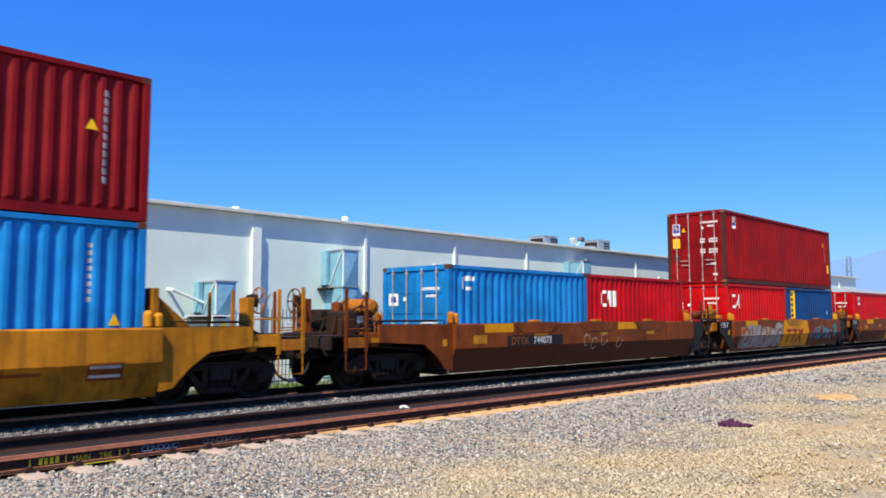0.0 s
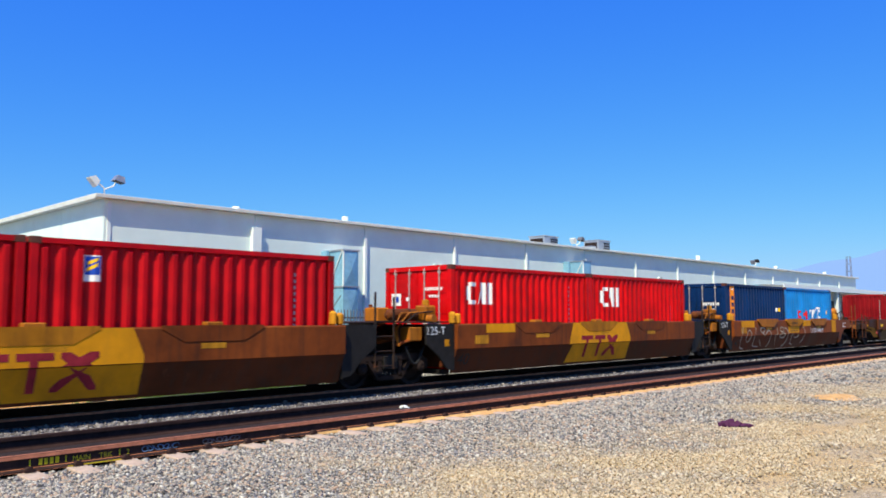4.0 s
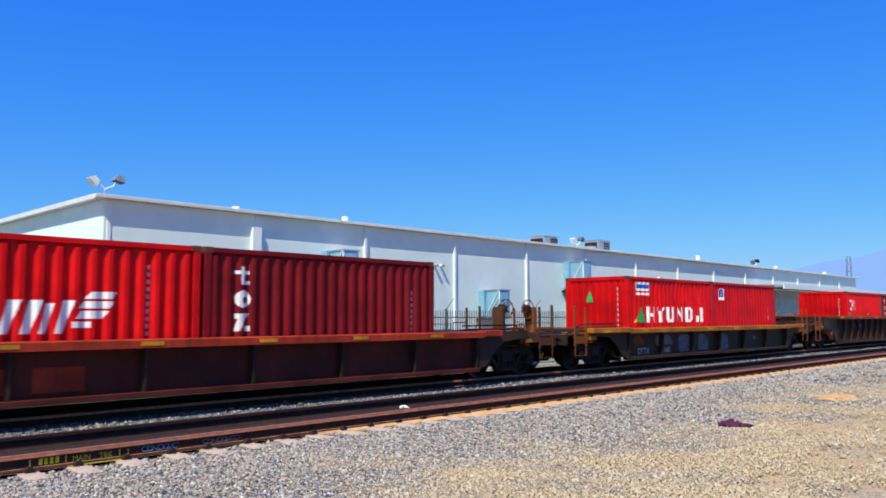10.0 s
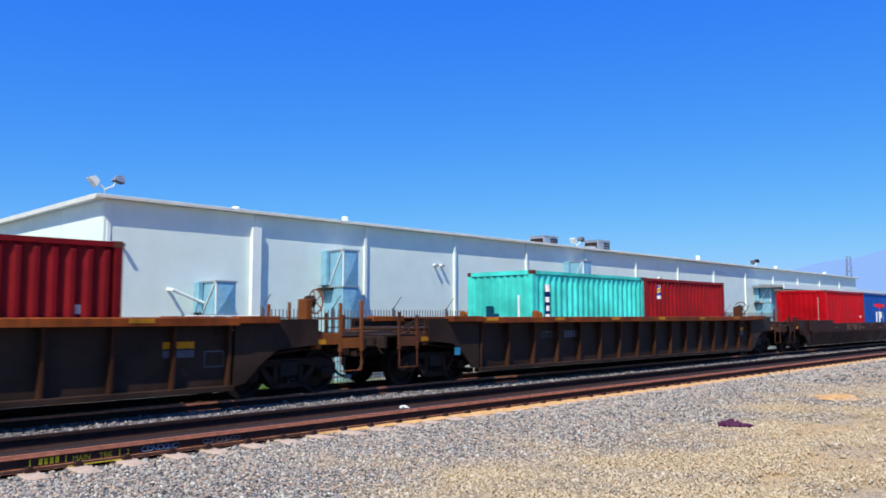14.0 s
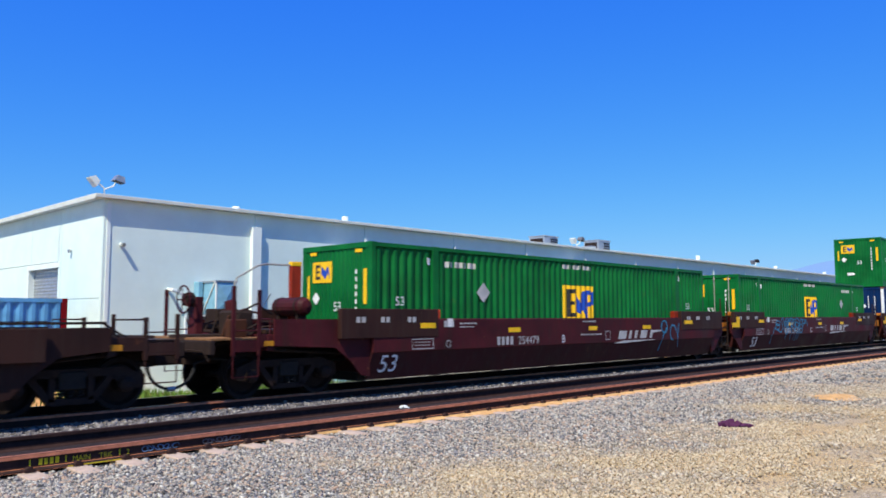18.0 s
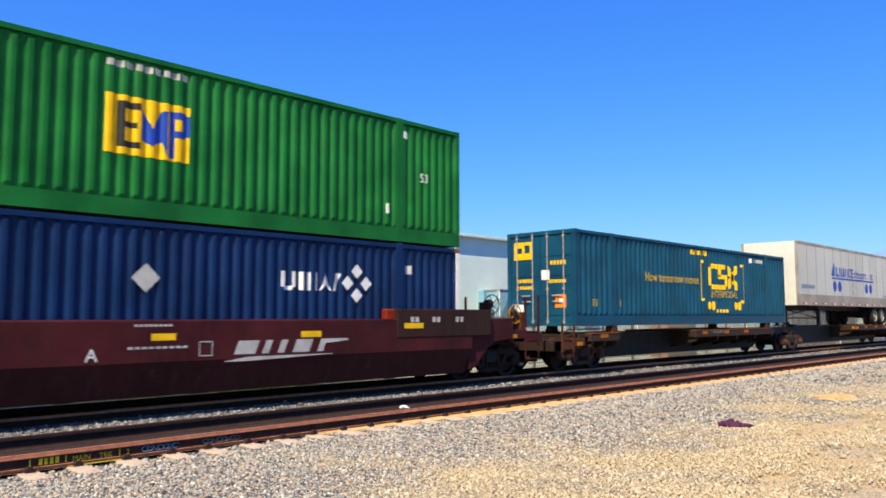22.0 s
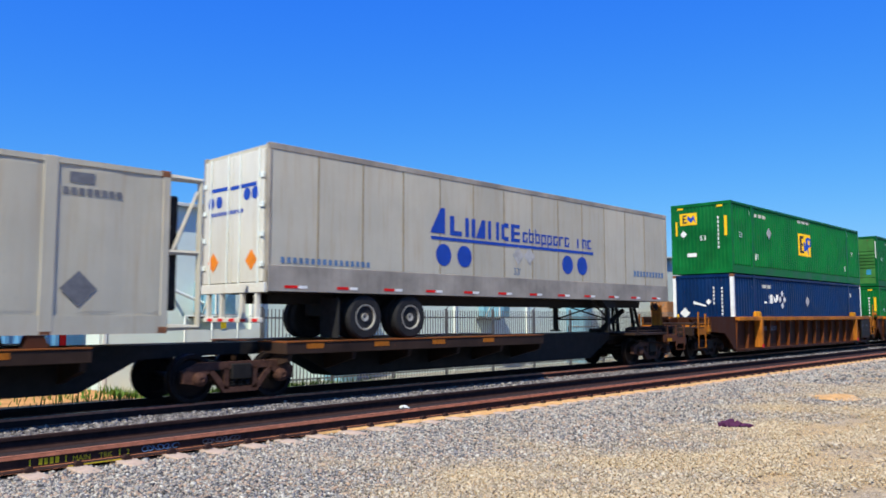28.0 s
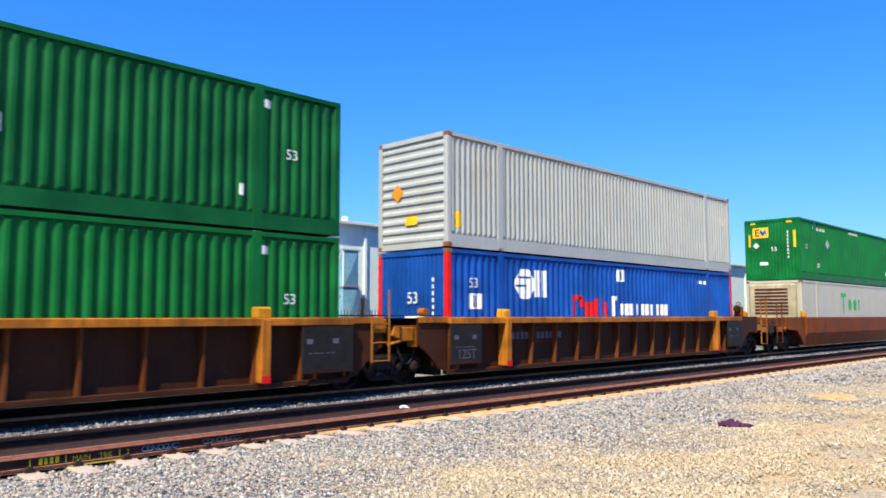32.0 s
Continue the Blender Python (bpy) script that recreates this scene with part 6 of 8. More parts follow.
    if tag == "C":
        for pts in ([(2.85, 0.4), (2.8, 0.75), (3.0, 1.05), (3.4, 0.95), (3.7, 0.85), (3.9, 1.0), (3.8, 1.4), (4.0, 1.47), (4.1, 1.2)], loop(4.4, 1.25, 0.2, 0.2), loop(4.6, 1.1, 0.25, 0.25, 0.6), loop(4.95, 1.3, 0.18, 0.16), [(5.2, 1.4), (5.3, 0.9), (5.3, 0.5)], loop(5.6, 1.25, 0.25, 0.2), loop(6.1, 1.2, 0.2, 0.22), [(6.4, 1.2), (6.7, 1.4), (6.9, 1.1)], [(5.9, 1.0), (5.8, 0.5)], loop(3.4, 1.25, 0.25, 0.1), loop(3.35, 1.1, 0.22, 0.12), loop(4.3, 1.05, 0.22, 0.28), loop(4.75, 1.2, 0.2, 0.25), loop(5.2, 1.2, 0.22, 0.22), loop(5.55, 1.05, 0.2, 0.25), loop(6.0, 1.0, 0.22, 0.2), [(4.4, 0.9), (4.35, 0.55)], [(4.9, 0.95), (4.95, 0.5)], [(5.6, 0.9), (5.55, 0.45)], loop(6.4, 1.3, 0.2, 0.1)):
            stroke(car, "graffiti_cyan", pts, 0.04)
EMP = dict(width=2.59, doors=False, pitch=0.255)
EMP_END = [("yellow_mark", [rect(0.15, 0.9, 2.02, 2.52), rect(-1.12, -1.0, 1.5, 2.3), rect(1.02, 1.1, 1.6, 2.2), rect(-0.95, -0.7, 2.68, 2.76), rect(0.75, 1.0, 2.68, 2.76)]), ("black_mark", [rect(0.72, 0.78, 2.1, 2.45), rect(0.6, 0.72, 2.38, 2.45), rect(0.6, 0.72, 2.1, 2.17), rect(0.62, 0.72, 2.25, 2.31)]), ("blue_mark", [[(0.2, 2.1, 2.12), (0.3, 2.25, 2.42), (0.4, 2.1, 2.3), (0.55, 2.25, 2.42), (0.58, 2.1, 2.12)]]), ("white", [diamond(0.75, 1.65, 0.15), rect(0.2, 0.6, 0.7, 0.85)] + [rect(-0.78, -0.72, 1.0 + 0.17 * k, 1.1 + 0.17 * k) for k in range(8)])]
for s0, z0, lab in ((233.35, 0.33, "long green container with a yellow square emblem"), (252.6, 0.33, "long green container with a yellow square emblem"), (272.5, 3.28, "long green container stacked on a navy one"), (385.75, 3.28, "long green container stacked on a navy one"), (405.3, 0.33, "long green container under another green one")):
    b = container(s0, z0, 16.15, 2.90, "green", lab, marks=long_marks(*square_emblem(7.3, 8.85, 1.08, 2.12), turned=s0 == 252.6), end_marks=EMP_END, corner="green" if z0 < 1 else None, **{**EMP, "doors": s0 == 252.6})
    number_on(b, "53", 0.3, 0.72, 1.47)
    number_on(b, "53", 0.3, 14.75, 1.47)
    end_text(b, "53", 0.3, 0.05, 1.35)
for s0, u in ((272.5, 10.9), (385.75, 3.08)):
    b = container(s0, 0.33, 16.15, 2.90, "navy", "long navy container with white corner posts and white blocks", post="white",
                  marks=[("white", [rect(u, u + 0.08, 1.82, 2.14), rect(u + 0.08, u + 0.26, 1.76, 1.84), rect(u + 0.26, u + 0.34, 1.82, 2.14), rect(u + 0.46, u + 0.54, 1.76, 2.14), rect(u + 0.66, u + 0.74, 1.76, 2.14), rect(u + 0.84, u + 0.92, 1.76, 2.14), [(u + 0.98, 1.76, 1.78), (u + 1.12, 1.9, 2.14), (u + 1.26, 1.76, 1.78)], slant(u + 1.3, u + 1.38, 1.76, 2.14, 0.15),
                                     diamond(u + 1.95, 2.2, 0.16), diamond(u + 1.95, 1.68, 0.16), diamond(u + 1.69, 1.94, 0.16), diamond(u + 2.21, 1.94, 0.16)]),
                         ("grey_mark", bars(2.8, 3.98, 2.40, 2.54, 7) + [diamond(8.1, 1.9, 0.26), rect(1.8, 1.9, 2.3, 2.5), rect(14.3, 14.5, 2.2, 2.4)])],
                  end_marks=[("white", [[(0.4, 1.6, 1.66), (-0.15, 1.72, 1.84)], diamond(-0.25, 1.8, 0.12), diamond(0.78, 1.35, 0.22)] + [rect(-0.85, -0.79, 0.8 + 0.15 * k, 0.89 + 0.15 * k) for k in range(11)] + [rect(-0.5, -0.45, 1.7 + 0.15 * k, 1.8 + 0.15 * k) for k in range(5)]), ("yellow_mark", [rect(1.05, 1.13, 0.4, 1.3)])], **EMP)

# ---- spine car with trailers ----
SPINE = (293.9, 311.1, 328.6, 346.2, 363.9, 379.7)
PADS = (((0.3, 1.9), (7.0, 14.1)), ((7.1, 15.9),), ((7.15, 14.7),), ((1.6, 3.2), (7.15, 14.7)), ((0.76, 9.2),))
spines = [spine_unit(SPINE[k], SPINE[k + 1], "end" if k == 0 else "truck", "end" if k == 4 else "none", "rust-orange spine car carrying one load", PADS[k]) for k in range(5)]
pedestals(spines[0], (1.9, 13.9), 1.26)
pedestals(spines[3], (1.9, 13.9), 1.26)
write("TTAX 553565", 0.17, 8.2, -1.464, 0.93, "grey_mark", spines[0])
write("53", 0.17, 12.6, -1.464, 0.93, "grey_mark", spines[1])
side_mark(spines[1], "tan_panel", [rect(7.2, 8.3, 0.88, 1.02)], flat=-1.46)
hitch(spines[1], 1.2, 1.0, 2.05)
hitch(spines[2], 1.2, 1.0, 2.05)
hitch(spines[4], 15.72, -1.0, 2.05)
b = container(293.65, 1.26, 16.2, 2.90, "petrol", "long petrol blue container with yellow blocks and brackets", width=2.59, pitch=0.29, corner="rust_red",
              marks=[("yellow_mark", [rect(8.84, 9.0, 1.45, 2.14), rect(8.95, 9.55, 2.1, 2.28), rect(8.95, 9.55, 1.31, 1.49), rect(9.65, 10.3, 2.1, 2.28), rect(9.65, 9.85, 1.8, 2.1), rect(9.65, 10.35, 1.72, 1.88), rect(10.15, 10.35, 1.45, 1.72), rect(9.65, 10.3, 1.31, 1.49), [(10.4, 2.05, 2.28), (10.55, 1.9, 2.28), (11.15, 1.31, 1.7), (11.38, 1.31, 1.5)], [(10.4, 1.31, 1.5), (10.55, 1.31, 1.7), (11.15, 1.9, 2.28), (11.38, 2.05, 2.28)]] + 
                     [rect(8.16, 8.26, 0.95, 2.37), rect(8.16, 8.5, 2.27, 2.37), rect(8.16, 8.5, 0.86, 0.96), rect(11.85, 11.95, 0.9, 2.36), rect(11.62, 11.95, 2.26, 2.36), rect(11.62, 11.95, 0.8, 0.92), disc(8.78, 0.69, 0.16), disc(9.15, 0.69, 0.16), disc(11.1, 0.69, 0.16), disc(11.5, 0.69, 0.16)] + bars(9.44, 10.56, 0.43, 0.55, 8)+ bars(7.4, 8.7, 2.55, 2.72, 7)),
                    ("grey_mark", bars(12.5, 13.9, 2.5, 2.64, 6)), ("white", [rect(12.5, 12.75, 2.48, 2.66)])],
              end_marks=[("yellow_mark", [rect(0.3, 1.02, 2.05, 2.6)] + bars(0.3, 0.95, 1.32, 1.44, 6) + bars(0.3, 0.95, 1.12, 1.22, 6) + bars(-0.95, -0.35, 1.85, 1.98, 5) + bars(-0.95, -0.3, 1.3, 1.4, 7)), ("petrol", [rect(0.7, 0.92, 2.25, 2.42), rect(0.4, 0.6, 2.25, 2.5)]), ("orange_mark", [rect(-0.95, -0.55, 0.55, 0.95)]), ("white", [rect(-0.35, -0.05, 1.4, 1.7), rect(0.65, 1.0, 0.35, 0.65), rect(-0.85, -0.7, 0.68, 0.82)])])
number_on(b, "53", 0.3, 0.88, 0.6, "yellow_mark")
number_on(b, "How tomorrow moves", 0.44, 4.05, 1.47, "yellow_mark").scale.x = 0.93
number_on(b, "INTERMODAL", 0.37, 8.9, 1.0, "yellow_mark").scale.x = 1.02
number_on(b, "1", 0.3, 2.42, 0.6, "yellow_mark")


def pale_trailer(s, nose, axles, legs, web_u, body="pale"):
    t = trailer(s, "dusty white box trailer with blue blocks and discs", nose, body, axles, legs)
    body_mark(t, "blue_mark", [[(4.54, 2.62, 2.64), (4.9, 2.62, 3.25), (5.05, 2.62, 3.25)], rect(5.22, 5.38, 2.60, 3.08), rect(5.38, 5.66, 2.60, 2.72), rect(5.78, 5.92, 2.60, 3.08), rect(6.02, 6.16, 2.60, 3.08), [(6.2, 2.60, 2.62), (6.42, 2.60, 3.08), (6.55, 2.60, 3.08)], rect(6.66, 6.78, 2.60, 3.08), rect(6.98, 7.1, 2.60, 3.08), rect(7.2, 7.32, 2.64, 3.04), rect(7.32, 7.5, 2.96, 3.08), rect(7.32, 7.5, 2.60, 2.72), rect(7.6, 7.74, 2.60, 3.08), rect(7.74, 7.98, 2.60, 2.7), rect(7.74, 7.98, 2.8, 2.88), rect(7.74, 7.98, 2.98, 3.08),
                                   rect(4.56, 11.55, 2.46, 2.54)] + stems(8.1, 10.35, 2.62, 2.90, "sadpqsrs") + stems(10.7, 11.5, 2.62, 2.90, "inc"))
    for x in (5.0, 5.75, 10.2, 10.95):
        body_mark(t, "blue_mark", [disc(x, 2.1, 0.27)])
    body_mark(t, "grey_mark", [diamond(7.9, 2.25, 0.24), diamond(8.4, 2.25, 0.24)])
    body_mark(t, "graffiti_blue", bars(web_u, web_u + 2.4, 1.68, 1.80, 16, 0.4))
    write("53'", 0.26, 7.7, -1.305, 1.72, "graffiti_blue", t)
    body_mark(t, "graffiti_blue", bars(13.9, 15.9, 1.9, 2.08, 10, 0.35) if nose > 0 else bars(0.4, 2.2, 1.9, 2.08, 10, 0.35))
    return t


t = pale_trailer(311.5, -1, (11.75, 13.06), 3.3, 13.35, "trailer_white")
paint_on(t, "graffiti_pale", [diamond(0.95, 2.15, 0.2), diamond(0.5, 2.2, 0.22)], None, lambda u, d, v: (-0.006, u, v))
gland = part("gland_box", box(-0.03, 0.0, -0.62, -0.28, 1.5, 2.05, 0.01), "fit_tan", t, "worn service box on the front wall")
part("gland_plate", box(-0.04, -0.03, -0.54, -0.36, 1.58, 1.95, 0.01), "black", gland)
t = pale_trailer(364.3, 1, (2.57, 3.94), 12.75, 0.3)
on_doors = lambda u, d, v: (-0.036, u, v)
paint_on(t, "blue_mark", [rect(0.2, 0.95, 3.28, 3.36), rect(-0.9, 0.1, 3.26, 3.34), disc(0.55, 3.05, 0.13), disc(0.88, 3.05, 0.13), disc(-0.55, 3.12, 0.13), disc(-0.85, 3.12, 0.13)] + bars(-0.4, 0.9, 2.75, 2.83, 10), None, on_doors)
paint_on(t, "orange_mark", [diamond(0.75, 1.75, 0.22), diamond(-0.75, 1.75, 0.22)], None, on_doors)

t = trailer(328.8, "white ribbed refrigerated trailer with a dark skirt", -1, "reefer_white", (12.55, 14.1), 3.6, kind="cool", rail="reefer_white")
body_mark(t, "graffiti_cyan", [[(1.33, 3.3, 3.32), (1.6, 2.85, 3.78), (1.6, 2.95, 3.68), (3.72, 2.85, 3.78)]])
body_mark(t, "navy", [rect(1.7, 3.6, 3.05, 3.5)], -1.302)
body_mark(t, "orange_mark", bars(1.85, 3.5, 3.15, 3.38, 9, 0.35), -1.306)
body_mark(t, "blue_mark", bars(11.6, 13.5, 2.55, 2.68, 8, 0.4) + [rect(11.8, 13.2, 2.36, 2.42)])
body_mark(t, "black_mark", [rect(2.48, 2.54, 1.7, 2.35), rect(2.4, 2.62, 1.8, 1.95)] + bars(1.6, 3.2, 1.55, 1.6, 14) + bars(10.8, 15.2, 1.52, 1.58, 24) + [rect(14.35, 14.42, 1.7, 2.2)])
unit = part("cooling_unit", box(-0.55, 0.0, -0.98, 0.98, 1.9, 3.95, 0.12), "trim_white", t, "white cooling unit with a dark grille")
part("grille", box(-0.57, -0.54, -0.8, 0.8, 2.75, 3.75, 0.02), "black", unit)
part("side_grille", box(-0.45, -0.1, -0.995, -0.97, 2.75, 3.75, 0.02), "black", unit)
for k in range(7):
    part("louvre", box(-0.43, -0.12, -1.003, -0.993, 2.85 + 0.12 * k, 2.89 + 0.12 * k), "iron", unit)
part("battery_box", box(-0.5, 0.0, -0.9, 0.9, 1.25, 1.9, 0.05), "black", t)
part("caution_plate", box(-0.012, 0.02, -1.25, -1.02, 1.55, 1.95), "yellow_mark", t)
for y in (-1.27, 1.27):
    part("side_skirt", across_y([(3.2, 1.1), (4.4, 0.2), (11.2, 0.2), (11.2, 1.1)], y - 0.015, y + 0.015), "black", t)
part("fuel_tank", lathe([(0, -0.5), (0.28, -0.48), (0.28, 0.48), (0, 0.5)], 14, "x", None, (2.6, -0.9, 0.8)), "black", t)

b = container(346.1, 1.26, 16.15, 2.90, "pale", "long off-white insulated container with green and blue blocks", width=2.59, doors=False, pitch=1.21, depth=0.01,
              marks=[("green_mark", [rect(5.1, 5.9, 2.3, 2.5), rect(5.4, 5.6, 1.5, 2.3), rect(6.0, 6.15, 1.5, 2.05), disc(6.5, 1.75, 0.25), rect(6.7, 6.85, 1.3, 2.0), disc(7.2, 1.78, 0.24), rect(7.55, 7.68, 1.5, 2.0), [(7.6, 2.0, 2.15), (8.0, 2.1, 2.5), (8.5, 1.9, 2.45), (8.9, 1.7, 1.9)]]),
                     ("blue_mark", [disc(5.35, 1.05, 0.35), disc(6.0, 0.95, 0.24), disc(6.55, 0.95, 0.24), rect(6.85, 7.0, 0.7, 1.4), rect(7.3, 7.45, 0.7, 1.4), rect(7.45, 7.95, 1.28, 1.4), rect(7.45, 7.85, 1.0, 1.1), rect(7.45, 7.95, 0.7, 0.82)] + bars(8.1, 10.0, 0.72, 1.1, 6, 0.4) + [rect(10.1, 10.7, 0.72, 0.78), rect(10.15, 10.7, 0.9, 0.96)]),
                     ("pale", [disc(5.45, 1.05, 0.17), disc(6.0, 0.95, 0.1), disc(6.55, 0.95, 0.1)]), ("fence_iron", bars(14.3, 15.3, 2.3, 2.42, 8) + [rect(14.4, 14.8, 2.5, 2.68), diamond(14.6, 0.75, 0.3)] + bars(12.4, 13.4, 0.45, 0.55, 8))])
for y in (-1.25, 1.25):
    part("nose_frame", path_rod([(16.15, y, 0.1), (16.75, y, 0.1), (16.75, y, 2.8), (16.15, y, 2.8)], 0.07), "pale", b)
    part("nose_brace", path_rod([(16.2, y, 1.4), (16.7, y, 2.6)], 0.035), "pale", b)
    part("nose_bar", path_rod([(16.15, y, 1.45), (16.75, y, 1.45)], 0.05), "pale", b)
part("nose_grille", box(16.16, 16.4, -1.1, 1.1, 0.4, 2.5, 0.03), "black", b)

# ---- three ribbed wells with stacked loads, and the car behind them ----
for s0, ends, br in ((385.5, ((3.4, 1.5, "coupled"), (1.7, 1.7, "shared")), (True, 0)), (405.1, ((1.7, 1.7, "truck"), (1.7, 1.7, "shared")), (0, 0)), (424.6, ((1.7, 1.7, "truck"), (3.1, 1.35, "coupled")), (0, True))):
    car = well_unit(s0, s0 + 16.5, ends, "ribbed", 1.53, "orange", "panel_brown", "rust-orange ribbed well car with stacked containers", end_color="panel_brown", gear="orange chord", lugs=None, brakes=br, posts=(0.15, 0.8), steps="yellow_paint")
    for x in (2.15, 14.35):
        part("lock_lug", box(x - 0.17, x + 0.17, -1.56, -1.32, 1.5, 1.74, 0.04), "yellow", car)
        part("lock_post", box(x - 0.11, x + 0.11, -1.635, -1.33, 0.28, 1.5, 0.02), "orange", car)
        part("red_foot", box(x - 0.1, x + 0.1, -1.642, -1.636, 0.28, 0.42), "red_mark", car)
    for a, b in ((0.0, 1.1), (15.2, 16.5))[0 if s0 > 400 else 1:]:
        part("equipment_panel", box(a, b, -1.612, -1.56, 0.4, 1.36, 0.01), "black", car)
        side_mark(car, "dark_ox", [rect(a + 0.1, b - 0.1, 0.41, 0.5)], flat=-1.612)
        side_mark(car, "graffiti_dim", bars(a + 0.15, a + 0.85, 0.8, 0.82, 5) + [rect(a + 0.1, a + 0.25, 1.0, 1.1), rect(a + 0.75, a + 0.9, 1.0, 1.1)], flat=-1.612)
    if s0 > 400:
        write("125T", 0.33, 0.2, -1.618, 0.53, "graffiti_dim", car)
    side_mark(car, "graffiti_dim", bars(2.6, 3.4, 0.95, 1.13, 4) + bars(3.7, 4.9, 0.95, 1.13, 6), flat=-1.321)
b = container(405.3, 3.28, 16.15, 2.90, "hub_green", "long green container with level slats and a white hexagon", end_ribs="slatted",
              marks=long_marks(("white", [[(6.85, 1.25, 2.0), (7.32, 0.95, 2.3), (7.8, 1.25, 2.0)]] + bars(8.15, 9.1, 1.6, 1.95, 3, 0.3) + bars(8.15, 9.6, 1.15, 1.45, 5, 0.3)), ("red_mark", [rect(7.1, 7.24, 1.3, 1.95), rect(7.42, 7.56, 1.3, 1.95), rect(7.24, 7.42, 1.55, 1.72)]), placard=False),
              end_marks=[("white", [disc(0.82, 2.42, 0.17), rect(0.3, 0.58, 2.45, 2.55), rect(0.26, 0.56, 2.28, 2.38), rect(-0.22, 0.28, 0.78, 0.97), rect(-0.1, 0.16, 0.6, 0.78)]), ("graffiti_cyan", [rect(-0.92, -0.68, 0.66, 0.96)])], **EMP)
paint_on(b, "white", [rect(-1.24, -1.19, 1.62 + 0.1 * k, 1.69 + 0.1 * k) for k in range(10)] + [rect(1.2, 1.25, 1.5 + 0.11 * k, 1.57 + 0.11 * k) for k in range(10)], None, lambda u, d, v: (-0.004, u, v))
paint_on(b, "graffiti_pale", bars(-0.35, 0.45, 1.87, 1.93, 10) + bars(-0.1, 0.2, 1.47, 1.56, 3), None, lambda u, d, v: (0.004, u, v))
number_on(b, "53", 0.3, 0.72, 1.47)
number_on(b, "53", 0.3, 14.75, 1.47)
b = container(424.8, 0.33, 16.15, 2.90, "royal", "long blue container with red corner posts and a white globe", post="red_mark",
              marks=[("white", [disc(3.1, 2.1, 0.42)] + bars(3.5, 4.1, 1.75, 2.5, 4, 0.4) + [rect(0.8, 1.3, 1.41, 1.8), rect(7.8, 8.3, 2.32, 2.7)] + bars(13.3, 14.0, 2.4, 2.52, 5)), ("royal", [rect(2.7, 3.2, 2.02, 2.08), rect(2.75, 3.3, 2.25, 2.31), rect(3.1, 3.16, 1.7, 2.5), rect(8.02, 8.08, 2.36, 2.66), rect(0.95, 1.0, 1.45, 1.76), rect(1.1, 1.15, 1.45, 1.76)]),
                     ("red_mark", [rect(5.3, 5.5, 1.22, 1.85), rect(5.5, 5.8, 1.72, 1.85), rect(5.7, 5.85, 1.5, 1.8), rect(6.0, 6.15, 1.22, 1.65), rect(6.25, 6.4, 1.22, 1.65), rect(6.5, 6.65, 1.22, 1.75), rect(6.85, 7.0, 1.22, 1.8), rect(7.05, 7.2, 1.22, 1.65)]), ("white", [rect(7.4, 7.6, 1.22, 1.85), rect(7.6, 7.8, 1.72, 1.85)] + bars(7.9, 11.16, 1.25, 1.62, 10, 0.4))],
              end_marks=[("white", [rect(-0.45, 0.25, 0.8, 1.25)] + [rect(-0.8, -0.74, 0.9 + 0.17 * k, 1.0 + 0.17 * k) for k in range(8)]), ("red_mark", [rect(1.15, 1.28, 0.2, 2.8)])], **EMP)
number_on(b, "53", 0.36, 0.78, 1.95)
end_text(b, "53", 0.42, 0.15, 1.55)
b = container(424.8, 3.28, 16.15, 2.90, "silver", "long light grey container with level ribs on its end", end_ribs="level", width=2.59, doors=False, pitch=0.2,
              marks=[("yellow_mark", [rect(0.3, 0.56, 0.5, 0.9)]), ("grey_mark", [rect(15.3, 15.6, 1.8, 2.1)])], end_marks=[("yellow_mark", [rect(-0.2, 0.25, 0.62, 0.85)]), ("orange_mark", [diamond(0.55, 1.5, 0.24)])])
car = well_unit(448.3, 464.9, ((3.5, 1.6, "coupled"), (1.7, 1.7, "shared")), "smooth", 1.5, "brown", "brown", "rusty brown well car with yellow end fittings", lugs="yellow", brakes=(True, 0))
b = container(448.5, 0.33, 16.15, 2.90, "pale", "long off-white refrigerated container with green blocks", width=2.59, doors=False, pitch=1.21, depth=0.01, marks=[("green_mark", [rect(5.5, 6.3, 2.2, 2.4), rect(5.8, 6.0, 1.4, 2.2), disc(6.9, 1.8, 0.3), disc(7.7, 1.8, 0.3), rect(8.3, 8.5, 1.5, 2.1)])])
cool = part("cooling_unit", box(-0.25, 0.02, -1.1, 1.1, 0.5, 2.75, 0.08), "fit_cream", b, "cream cooling unit with a dark grille")
for k in range(8):
    part("louvre", box(-0.266, -0.25, -0.75, 0.8, 1.3 + 0.16 * k, 1.4 + 0.16 * k, 0.006), "rust_post", cool)
b = container(448.5, 3.28, 16.15, 2.90, "green", "long green container stacked on an off-white one", marks=long_marks(), end_marks=EMP_END, **EMP)
number_on(b, "53", 0.3, 0.72, 1.47)
end_text(b, "53", 0.3, 0.05, 1.35)

couple()

# ---- warehouse beyond the tracks ----
WALL_Y, WALL_X, GROUND = 20.9, 8.45, -0.56
EAVE = 4.72
HIGH = EAVE - GROUND
hall = new("warehouse")
hall.location = (WALL_X, WALL_Y, GROUND)
tagged(hall, "long low warehouse with white painted panel walls", "building", "", "structure")
JOINTS = [4.66, 9.09, 13.66, 18.21, 22.76, 27.38, 31.9, 36.4, 40.95, 45.5, 50.05, 54.6, 59.15]
edges = [0.0] + JOINTS + [63.6]
front = part("front_wall", box(0.02, 63.58, 0.03, 0.25, 0, HIGH), "wall", hall)
for a, b in zip(edges, edges[1:]):
    part("wall_panel", box(a + 0.012, b - 0.012, 0.0, 0.05, 0.0, HIGH - 0.02), "wall", front)
